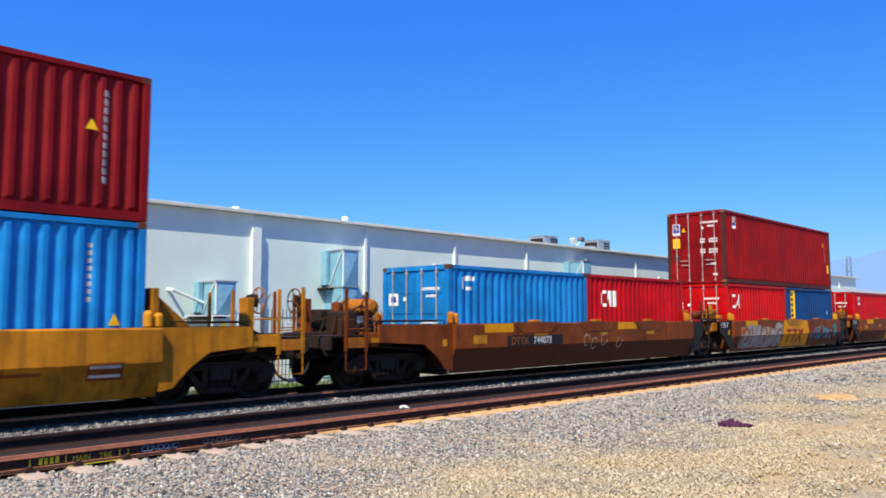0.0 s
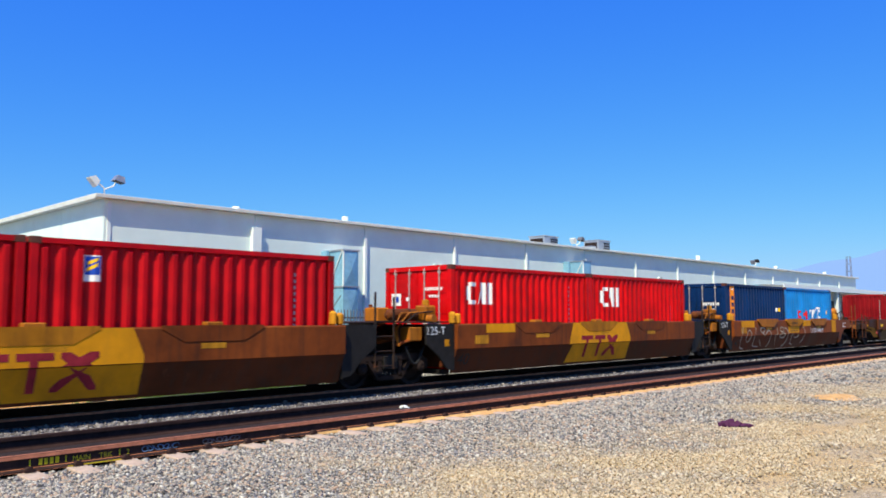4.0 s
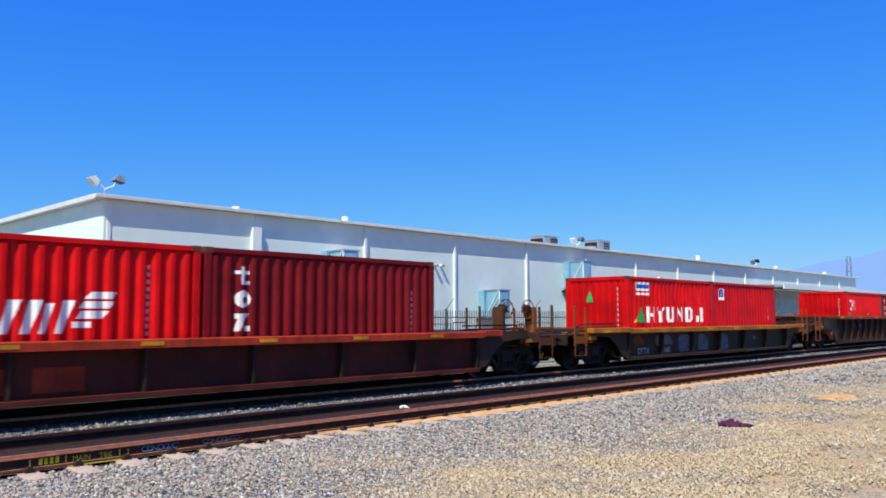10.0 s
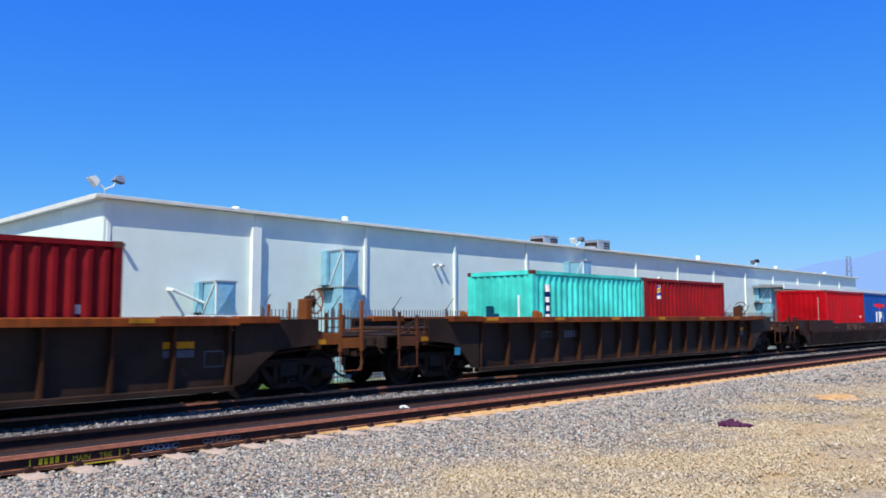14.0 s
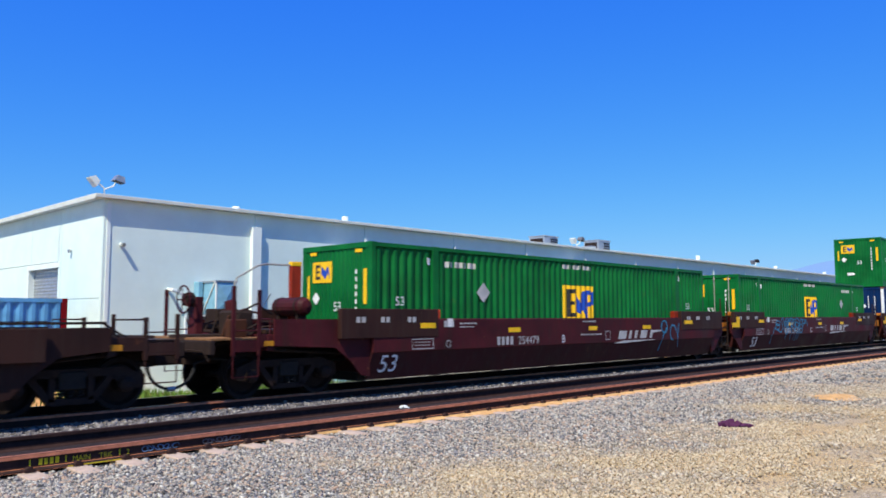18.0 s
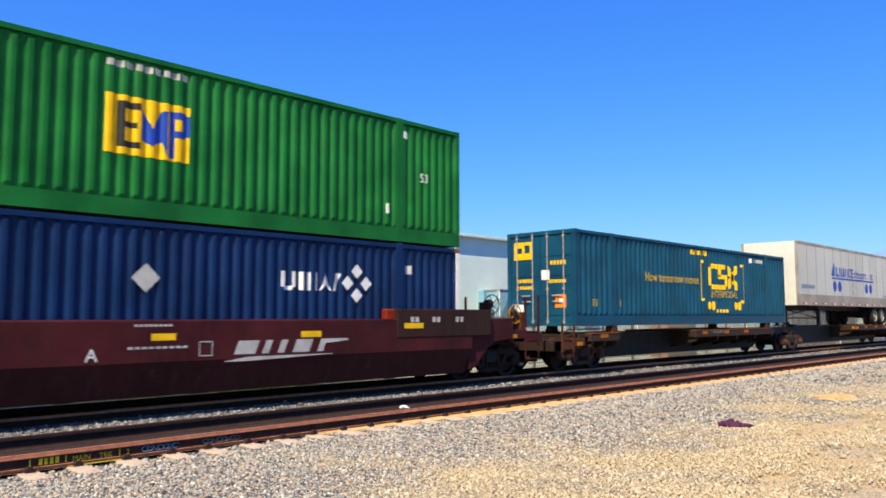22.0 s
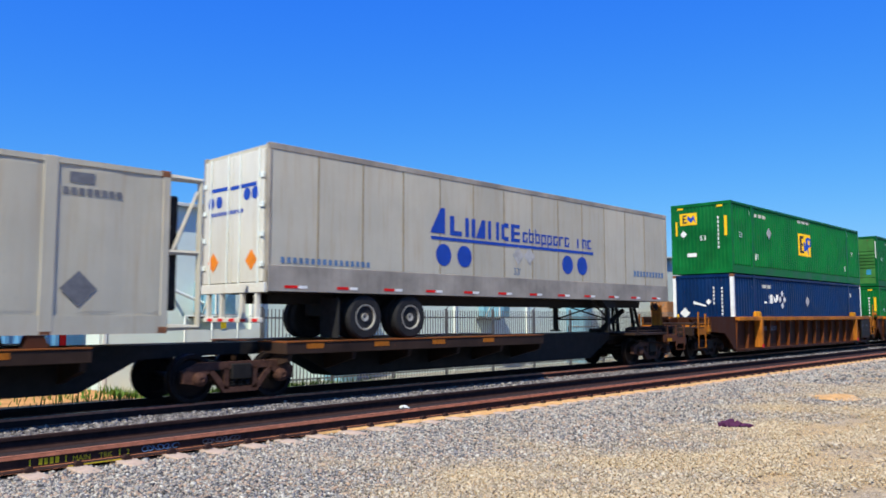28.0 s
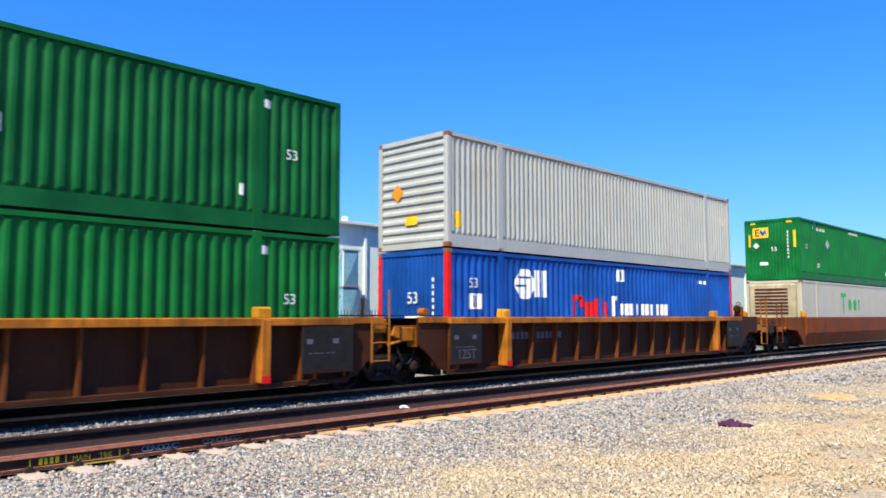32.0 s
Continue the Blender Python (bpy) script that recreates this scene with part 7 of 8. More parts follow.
for k, x in enumerate(JOINTS):
    part("pilaster", box(x - (0.16 if k == 0 else 0.05), x + (0.16 if k == 0 else 0.06), -0.16 if k == 0 else -0.09, 0.0, 0.0, HIGH - 0.42, 0.008), "trim_white", front)
part("corner_trim", box(0.1, 0.2, -0.025, 0.0, 0, HIGH - 0.05, 0.004), "trim_white", front)
# end wall with the loading door let into it
end = part("end_wall", box(0.03, 0.25, 0.05, 3.1, 0, HIGH), "wall", hall)
part("wall_panel", box(0.0, 0.03, 0.05, 2.9, 0, 2.6), "wall", end)
part("wall_panel", box(0.0, 0.03, 0.05, 2.9, 2.615, HIGH - 0.02), "wall", end)
part("wall_panel", box(0.0, 0.25, 5.6, 9.9, 0, 2.6), "wall", end)
part("wall_panel", box(0.0, 0.25, 9.92, 40, 0, 2.6), "wall", end)
for a, b in ((3.1, 5.4), (5.42, 9.9), (9.92, 14.4), (14.42, 40.0)):
    part("wall_panel", box(0.0, 0.25, a, b, 3.74, HIGH - 0.02), "wall", end)
part("wall_panel", box(0.0, 0.25, 2.92, 3.12, 0, HIGH - 0.02), "wall", end)
for a, b in ((5.6, 40.0),):
    part("wall_panel", box(0.004, 0.25, a, b, 2.615, 3.725), "wall", end)
door = part("roller_door", sheet(bmesh.new(), rect(0.0, 3.6, 3.15, 5.58), Ribs(0.1, 0.012), lambda u, d, v: (0.16 + d, v, u)), "steel", hall, "grey ribbed roller door, closed")
part("door_head", box(-0.02, 0.2, 3.0, 5.7, 3.56, 3.72), "trim_white", door)
part("door_jamb", box(-0.01, 0.2, 5.58, 5.7, 0, 3.56), "trim_white", door)
# low-pitched roof with a white fascia all round
roof = part("roof", box(-0.2, 63.8, -0.12, 40.0, HIGH, HIGH + 0.06), "trim_white", hall)
part("fascia", box(-0.30, 63.86, -0.22, -0.12, HIGH - 0.01, HIGH + 0.09, 0.01), "fascia", roof)
part("fascia", box(-0.30, -0.2, -0.12, 40.0, HIGH - 0.05, HIGH + 0.09, 0.01), "fascia", roof)
part("back_wall", box(0.0, 63.6, 39.75, 40.0, 0, HIGH), "wall", hall)
part("far_wall", box(63.35, 63.6, 0.2, 39.75, 0, HIGH), "wall", hall)


# dark sheets put in for the shaded openings under the canopy
for a in (55.4, 59.4):
    bay = part("loading_door", sheet(bmesh.new(), rect(0.1, 3.3, a, a + 3.3), Ribs(0.12, 0.012), lambda u, d, v: (v, d - 0.03, u)), "bay_dark", hall, "dark ribbed sheet standing in for a shaded loading opening")
    part("door_frame", box(a - 0.12, a, -0.06, 0.0, 0, 3.4), "trim_white", bay)
    part("door_frame", box(a + 3.3, a + 3.42, -0.06, 0.0, 0, 3.4), "trim_white", bay)


def duct(x, z0, z1, tall, deep=1.0, wide=0.63):
    """Galvanised air duct standing out from the wall, with flanges, braces and an open side hood."""
    ob = new("wall_duct")
    ob.location = (x, WALL_Y, 0)
    tagged(ob, "pale blue galvanised duct fixed to the warehouse wall", "duct", "wall ducts")
    part("casing", box(0, wide, -deep, -0.002, z0, z1, 0.01), "duct", ob)
    cuts = [z0, z1] if not tall else [z0, z0 + (z1 - z0) * 0.36, z0 + (z1 - z0) * 0.72, z1]
    for z in cuts:
        part("flange", box(-0.03, wide + 0.03, -deep - 0.03, -0.004, z - 0.025, z + 0.025), "steel", ob)
    for a, b in zip(cuts, cuts[1:]):
        bm = bmesh.new()
        rim = [bm.verts.new(p) for p in ((0.03, -deep - 0.002, a + 0.03), (wide - 0.03, -deep - 0.002, a + 0.03), (wide - 0.03, -deep - 0.002, b - 0.03), (0.03, -deep - 0.002, b - 0.03))]
        peak = bm.verts.new((wide / 2, -deep - 0.06, (a + b) / 2))
        for k in range(4):
            bm.faces.new((rim[k], rim[(k + 1) % 4], peak))
        part("front_panel", bm, "duct", ob)
    a, b = cuts[-2], cuts[-1]
    part("brace", path_rod([(-0.02, -deep + 0.03, b), (-0.02, -0.25, a)], 0.022), "trim_white", ob)
    part("corner_angle", box(-0.012, 0.03, -deep - 0.012, -deep + 0.03, a, b), "trim_white", ob)
    part("hood", box(-0.16, -0.02, -0.30, -0.004, a + 0.06, b, 0.01), "duct", ob)
    part("bracket", box(-0.3, wide, -0.5, -0.006, cuts[-2] - 0.1, cuts[-2] - 0.03), "black", ob)


MATS["duct"] = plain("pale_blue_duct", (0.24, 0.47, 0.60), 0.42, 0.3, 0.15, 5)
duct(11.27, 1.6, 2.55, False)
duct(15.82, GROUND, 3.72, True)
duct(23.7, 1.5, 2.6, False)
duct(29.6, GROUND, 4.05, True)
duct(51.0, GROUND, 3.6, True)


def wall_lamp(x, z, y=WALL_Y):
    ob = new("wall_lamp")
    ob.location = (x, y, z)
    tagged(ob, "small white cylindrical lamp on the warehouse wall", "lamp", "wall lamps")
    part("arm", rod(bmesh.new(), (0, 0, 0), (0, -0.1, 0.0), 0.05, 12), "trim_white", ob)
    part("head", rod(bmesh.new(), (0, -0.1, 0), (0, -0.2, -0.02), 0.055, 12), "steel", ob)


for x, z in ((8.95, 3.5), (21.0, 3.5), (21.35, 3.5), (38.2, 3.6)):
    wall_lamp(x, z)
pipe = part("drain_pipe", path_rod([(10.33, WALL_Y, 2.32), (10.33, WALL_Y - 0.3, 2.3), (11.9, WALL_Y - 0.3, 1.7), (11.9, WALL_Y - 0.3, GROUND)], 0.05, 10), "trim_white")
tagged(pipe, "white drain pipe fixed along the warehouse wall", "pipe")
side_lamp = new("wall_lamp")
side_lamp.location = (WALL_X, 23.0, 3.42)
tagged(side_lamp, "small lamp beside the roller door", "lamp", "wall lamps")
part("head", lathe([(0, -0.12), (0.055, -0.11), (0.04, 0.0), (0, 0.0)], 12, "x"), "steel", side_lamp)


def floodlights(x, y, z, backs=("trim_white", "steel")):
    """Two flood lamps on a forked stand at the roof's edge."""
    ob = new("flood_lamp")
    ob.location = (x, y, z)
    tagged(ob, "pair of flood lamps on a forked roof stand", "lamp", "flood lamps")
    part("stand", path_rod([(0, 0, 0), (0, 0, 0.15), (-0.2, 0, 0.3)], 0.022), "trim_white", ob)
    part("stand", path_rod([(0, 0, 0.12), (0.24, 0, 0.24), (0.32, 0, 0.4)], 0.022), "trim_white", ob)
    for dx, dz, ry, mat in ((-0.28, 0.33, 50, backs[0]), (0.38, 0.44, 14, backs[1])):
        bm = bmesh.new()
        prism(bm, [(-0.15, -0.08), (0.15, -0.08), (0.09, 0.08), (-0.09, 0.08)], lambda u, v, k: (u, 0.13 if k else -0.13, v))
        h = part("lamp_head", bm, mat, ob)
        h.matrix_basis = pose(dx, 0, dz, 0, ry, 0)
        part("glass", box(-0.135, 0.135, -0.115, 0.115, -0.092, -0.08), "black" if ry < 30 else backs[0], h)


floodlights(8.4, 20.78, EAVE + 0.1)
floodlights(31.0, 21.2, EAVE + 0.1, ("fascia", "fence_iron"))
floodlights(51.8, 21.2, EAVE + 0.1, ("fence_iron", "black"))


def roof_vent(x, y, r, h):
    ob = new("roof_vent")
    ob.location = (x, y, EAVE + 0.05)
    tagged(ob, "white round roof vent with a cap", "vent", "roof vents")
    part("pipe", lathe([(0, 0), (r * 0.7, 0), (r * 0.7, h * 0.55), (0, h * 0.55)], 14, "z"), "trim_white", ob)
    part("cap", lathe([(0, h * 0.5), (r, h * 0.5), (r, h * 0.92), (r * 0.8, h), (0, h)], 14, "z"), "trim_white", ob)


for x, y, r, h in ((13.1, 22.0, 0.13, 0.3), (17.7, 22.2, 0.12, 0.42), (45.2, 22.0, 0.13, 0.5), (58.5, 22.4, 0.13, 0.48), (69.0, 22.4, 0.13, 0.45)):
    roof_vent(x, y, r, h)


def rooftop_unit(x, y, w, d, h, mat):
    ob = new("rooftop_unit")
    ob.location = (x, y, EAVE + 0.06)
    tagged(ob, "boxy rooftop air unit with louvred side", "air unit", "rooftop units")
    part("casing", box(0, w, 0, d, 0.0, h, 0.02), mat, ob)
    part("lid", box(-0.04, w + 0.04, -0.04, d + 0.04, h, h + 0.05, 0.01), "steel", ob)
    for k in range(6):
        part("louvre", box(w * 0.45, w * 0.95, -0.025, 0.0, 0.15 + k * (h - 0.2) / 6, 0.15 + (k + 0.6) * (h - 0.2) / 6), "black", ob)
    part("side_grille", box(-0.015, 0.0, d * 0.1, d * 0.9, 0.1, h - 0.1), "iron" if mat == "steel" else "steel", ob)


rooftop_unit(32.6, 24.3, 1.2, 1.0, 0.95, "steel")
rooftop_unit(37.7, 24.3, 1.2, 1.0, 1.08, "steel")
rooftop_unit(34.9, 23.0, 0.5, 0.5, 0.45, "trim_white")
skylights = [(24.5, 23.5), (26.0, 23.5)]
for x, y in skylights:
    tagged(part("skylight", box(x, x + 1.1, y, y + 1.2, EAVE + 0.05, EAVE + 0.3, 0.05), "trim_white"), "low white roof skylight", "skylight", "skylights")

# ---- canopy at the far end of the warehouse ----
can = new("canopy")
can.location = (50.5, 18.9, GROUND)
tagged(can, "long white flat canopy on slim posts", "canopy")
part("roof_slab", box(0, 46, 0, 1.95, 3.95, 4.1, 0.01), "canopy_roof", can)
part("edge_beam", box(0, 46, -0.06, 0.0, 3.85, 4.15), "trim_white", can)
for x in (10.5, 18.0, 26.0, 34.0):
    part("post", box(x, x + 0.28, 0.05, 0.33, 0, 3.95, 0.01), "trim_white", can)


# ---- iron fence along the right of way ----
FENCE_Y = 19.0
fence = new("picket_fence")
fence.location = (12.2, FENCE_Y, GROUND)
tagged(fence, "tall dark iron picket fence beside the tracks", "fence")
for z in (0.25, 1.25, 2.05):
    part("fence_rail", box(0, 60, -0.02, 0.02, z, z + 0.045), "fence_iron", fence)
pk = shared("picket", lambda: box(-0.011, 0.011, -0.011, 0.011, 0.08, 2.32))
for k in range(290):
    link("picket", pk, "fence_iron", fence).location = (0.06 + k * 0.125, -0.035, 0)
bm = bmesh.new()
for k in range(185):
    x = 0.06 + (290 + k) * 0.125
    bx(bm, x - 0.011, x + 0.011, -0.046, -0.024, 0.08, 2.32)
tagged(part("picket", bm, "fence_iron", fence), "", "", "", "stuff")
for k in range(24):
    p = part("post", box(k * 2.5 - 0.035, k * 2.5 + 0.035, -0.035, 0.035, 0, 2.38), "fence_iron", fence)
    part("wire_arm", path_rod([(k * 2.5, 0, 2.36), (k * 2.5 + 0.1, -0.28, 2.75)], 0.014), "fence_iron", p)
plate = part("warning_sign", box(0.74, 0.98, -0.07, -0.055, 1.63, 1.99), "trim_white", fence, "small white sign with plain dark bars")
for k in range(3):
    part("sign_bar", box(0.78, 0.94, -0.074, -0.07, 1.70 + 0.09 * k, 1.73 + 0.09 * k), "grey_mark", plate)
gate = new("guard_gate")
gate.location = (10.2, 19.6, GROUND)
tagged(gate, "low white metal gate with a small yellow sign", "gate")
part("panel", box(0, 2.4, -0.02, 0.02, 0.2, 1.75), "trim_white", gate)
for x in (0.0, 0.8, 1.6, 2.4):
    part("gate_post", box(x - 0.02, x + 0.02, -0.03, 0.03, 0, 2.12, 0.004), "trim_white", gate)
part("top_bar", path_rod([(0, 0, 2.13), (2.4, 0, 2.13)], 0.02), "trim_white", gate)
part("sign", box(1.05, 1.22, -0.04, -0.022, 1.78, 1.95), "yellow_dim", gate)

# ---- crates stacked beyond the fence ----
def crate(x, y, z, w, d, h, mat, label):
    ob = new("crate")
    ob.location = (x, y, z)
    tagged(ob, label, "crate", "crates by the warehouse")
    part("body", box(0.02, w - 0.02, 0.02, d - 0.02, 0.1, h - 0.02, 0.01), mat, ob)
    for k in range(4):
        part("board", box(0, w, -0.005, 0.02, 0.1 + k * (h - 0.12) / 4, 0.08 + (k + 1) * (h - 0.12) / 4, 0.004), mat, ob)
    for k in range(2):
        part("batten", box(0.1 + k * (w - 0.3), 0.2 + k * (w - 0.3), -0.025, -0.005, 0.1, h, 0.004), mat, ob)
    for k in range(3):
        part("skid", box(k * (w - 0.1) / 2, k * (w - 0.1) / 2 + 0.1, 0, d, 0, 0.1), mat, ob)


for x, h, mat, label in ((36.7, 1.45, "crate", "brown wooden crate stacked by the warehouse wall"), (37.75, 1.45, "crate", "brown wooden crate stacked by the warehouse wall"), (38.8, 1.4, "crate_grey", "grey-green crate stacked by the warehouse wall")):
    crate(x, 19.6, GROUND, 0.98, 1.0, h, mat, label)
    crate(x, 19.6, GROUND + h, 0.98, 1.0, h - 0.02, mat, label)

# ---- storage container standing behind the line ----
yard_box = new("storage_container")
yard_box.matrix_basis = pose(1.78, 21.5, GROUND)
tagged(yard_box, "pale blue corrugated container standing on the ground", "container")
part("side_panel", sheet(bmesh.new(), rect(0.14, 5.9, 0.16, 2.5), Ribs(0.30, 0.045, 0.1), lambda u, d, v: (u, 0.012 + d, v)), "pale_blue", yard_box)
part("top_rail", box(0, 6.06, 0, 0.06, 2.49, 2.59), "pale_blue", yard_box)
part("bottom_rail", box(0, 6.06, 0, 0.06, 0, 0.16), "pale_blue", yard_box)
for x in (0.0, 5.92):
    part("corner_post", box(x, x + 0.14, -0.004, 0.14, 0, 2.59), "maroon", yard_box)
part("roof_panel", box(0.02, 6.04, 0.06, 2.38, 2.5, 2.56), "pale_blue", yard_box)
part("rear_panel", box(0.05, 6.0, 2.36, 2.4, 0.1, 2.5), "pale_blue", yard_box)
for x in (0.03, 6.0):
    part("end_panel", box(x, x + 0.03, 0.1, 2.36, 0.1, 2.5), "pale_blue", yard_box)

# ---- far distance ----
mast = new("lattice_mast")
mast.location = (289.7, 86.0, GROUND)
tagged(mast, "thin grey lattice radio mast far away", "mast")
for x, y in ((-1, -1), (1, -1), (1, 1), (-1, 1)):
    part("leg", path_rod([(x * 1.1, y * 1.1, 0), (x * 0.55, y * 0.55, 22.6)], 0.12, 5), "mast_steel", mast)
for k in range(9):
    a, z = 1.2 - 0.067 * k, 2.5 * k
    part("lacing", path_rod([(-a, -a, z), (a - 0.1, -a + 0.1, z + 2.5), (a - 0.1, a - 0.1, z + 2.5), (-a, a, z), (-a, -a, z)], 0.09, 4), "mast_steel", mast)
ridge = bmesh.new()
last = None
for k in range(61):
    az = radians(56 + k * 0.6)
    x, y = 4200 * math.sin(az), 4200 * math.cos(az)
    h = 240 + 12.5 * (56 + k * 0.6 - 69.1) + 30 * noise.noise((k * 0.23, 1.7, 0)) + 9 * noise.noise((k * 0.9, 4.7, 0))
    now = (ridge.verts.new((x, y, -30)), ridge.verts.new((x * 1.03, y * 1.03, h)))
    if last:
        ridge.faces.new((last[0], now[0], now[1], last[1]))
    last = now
tagged(part("backdrop", ridge, "haze_glow"), "pale blue hazy mountain ridge on the horizon", "mountain", "", "structure")
for x, y, w, d, h in ((96, 20, 30, 25, 4.2), (150, 30, 60, 40, 5.0)):
    ob = new("far_shed")
    ob.location = (x, y, GROUND)
    tagged(ob, "low white industrial shed far down the line", "building", "far sheds")
    part("wall", box(0, w, 0, d, 0, h), "wall", ob)
    part("roof", box(-0.3, w + 0.3, -0.3, d + 0.3, h, h + 0.2), "trim_white", ob)

# ---- ground: one sheet with the raised bed of the two tracks ----
prof = [(-4600, -0.6), (-40, -0.25), (3.0, -0.23), (8.9, -0.20), (9.3, -0.235), (11.4, -0.235), (11.9, -0.2), (13.2, -0.26), (16.0, -0.27), (17.0, -0.5), (17.8, GROUND), (4600, GROUND)]
xs = [-4600, -600, -60, 0, 60, 600, 4600]
bm = bmesh.new()
rows = [[bm.verts.new((x, y, z)) for x in xs] for y, z in prof]
for r0, r1 in zip(rows, rows[1:]):
    for k in range(len(xs) - 1):
        bm.faces.new((r0[k], r0[k + 1], r1[k + 1], r1[k]))
tagged(part("ground", bm, "gravel_bed"), "dry gravelly ground with sandy patches", "ground", "", "structure")

RAIL = [(-0.07, -0.185), (0.07, -0.185), (0.07, -0.172), (0.012, -0.15), (0.012, -0.045), (0.036, -0.035), (0.036, -0.006), (0.028, 0.0), (-0.028, 0.0), (-0.036, -0.006), (-0.036, -0.035), (-0.012, -0.045), (-0.012, -0.15), (-0.07, -0.172)]
NEAR_Y = 10.35
clip = shared("rail_clip", lambda: across_y([(-0.05, -0.18), (0.05, -0.18), (0.05, -0.15), (0.02, -0.125), (-0.02, -0.125), (-0.05, -0.15)], -0.035, 0.035))
for yc, used in ((TRACK_Y, True), (NEAR_Y, False)):
    bed = new("track")
    bed.location = (0, yc, TRACK_Z if used else 0)
    tagged(bed, "railway track on weathered ties" if used else "rusty railway track on weathered ties", "track", "", "structure")
    for side in (-1, 1):
        part("rail", along_x([(side * 0.7525 + a, b) for a, b in RAIL], -600, 600), "rail", bed)
        # feet and near faces brighter than the web: sunlight put into the rust colour
        part("rail_foot", along_x([(side * 0.7525 + a, b) for a, b in ((-0.073, -0.184), (-0.012, -0.148), (-0.011, -0.15), (0.073, -0.184))], -600, 600), "lit_rail_rust" if used or side < 0 else "rail", bed)
        part("rail_face", box(-600, 600, side * 0.7525 - 0.0385, side * 0.7525 - 0.0365, -0.040, -0.003), "lit_head_rust" if side < 0 else "rail", bed)
        part("rail_head", box(-600, 600, side * 0.7525 - 0.024, side * 0.7525 + 0.024, 0.0005, 0.003), "rail_top" if used else ("lit_head_rust" if side < 0 else "rail"), bed)
    # dark sheet added between the rails; it covers the pale ties
    part("bed_fill", box(-60, 120, -0.68, 0.68, -0.34, -0.17 if used else -0.176), "dark_fill", bed, "dark fill between the rails")
    tie = shared("tie", lambda: box(-0.115, 0.115, -1.3, 1.3, -0.36, -0.188, 0.012))
    rng = random.Random(5 + int(yc))
    for k in range(110):
        x = 0.3 + k * 0.56 + rng.uniform(-0.03, 0.03)
        t_ob = link("tie", tie, "tie", bed)
        t_ob.matrix_basis = pose(x, rng.uniform(-0.05, 0.05), rng.uniform(-0.004, 0.006), 0, 0, rng.uniform(-1, 1))
        if k < 70 and not used:
            for side in (-1, 1):
                for dy in (-0.1, 0.1):
                    if side > 0 or dy > 0:
                        continue
                    link("rail_clip", clip, "rail", bed).location = (x, side * 0.7525 + dy, 0)
    if not used:
        y = -0.7525 - 0.0135
        write("MAIN", 0.085, 3.62, y, -0.135, "yellow_dim", bed)
        write("TRK", 0.085, 3.93, y, -0.135, "yellow_dim", bed)
        write("2", 0.085, 4.26, y, -0.135, "yellow_dim", bed)
        for a, b in ((3.15, 3.165), (3.25, 3.29), (3.31, 3.35), (3.37, 3.41), (3.43, 3.47), (3.54, 3.555), (4.17, 4.185)):
            part("paint_bar", box(a, b, y - 0.001, y, -0.13, -0.06), "yellow_dim", bed)
        part("paint_line", box(3.55, 4.2, -0.7525 - 0.0715, -0.7525 - 0.0705, -0.185, -0.17), "yellow_dim", bed)
        for start, n in ((4.5, 7), (5.33, 8)):
            for k in range(n):
                a = start + 0.068 * k
                part("graffiti", path_rod([(a + 0.045 * math.cos(q + k), y, -0.1 + 0.032 * math.sin(q * (1.3 if k % 3 else 1.0))) for q in [0.6 * j for j in range(10)]], 0.0055, 4), "graffiti_blue" if n < 8 else "graffiti_dim", bed)


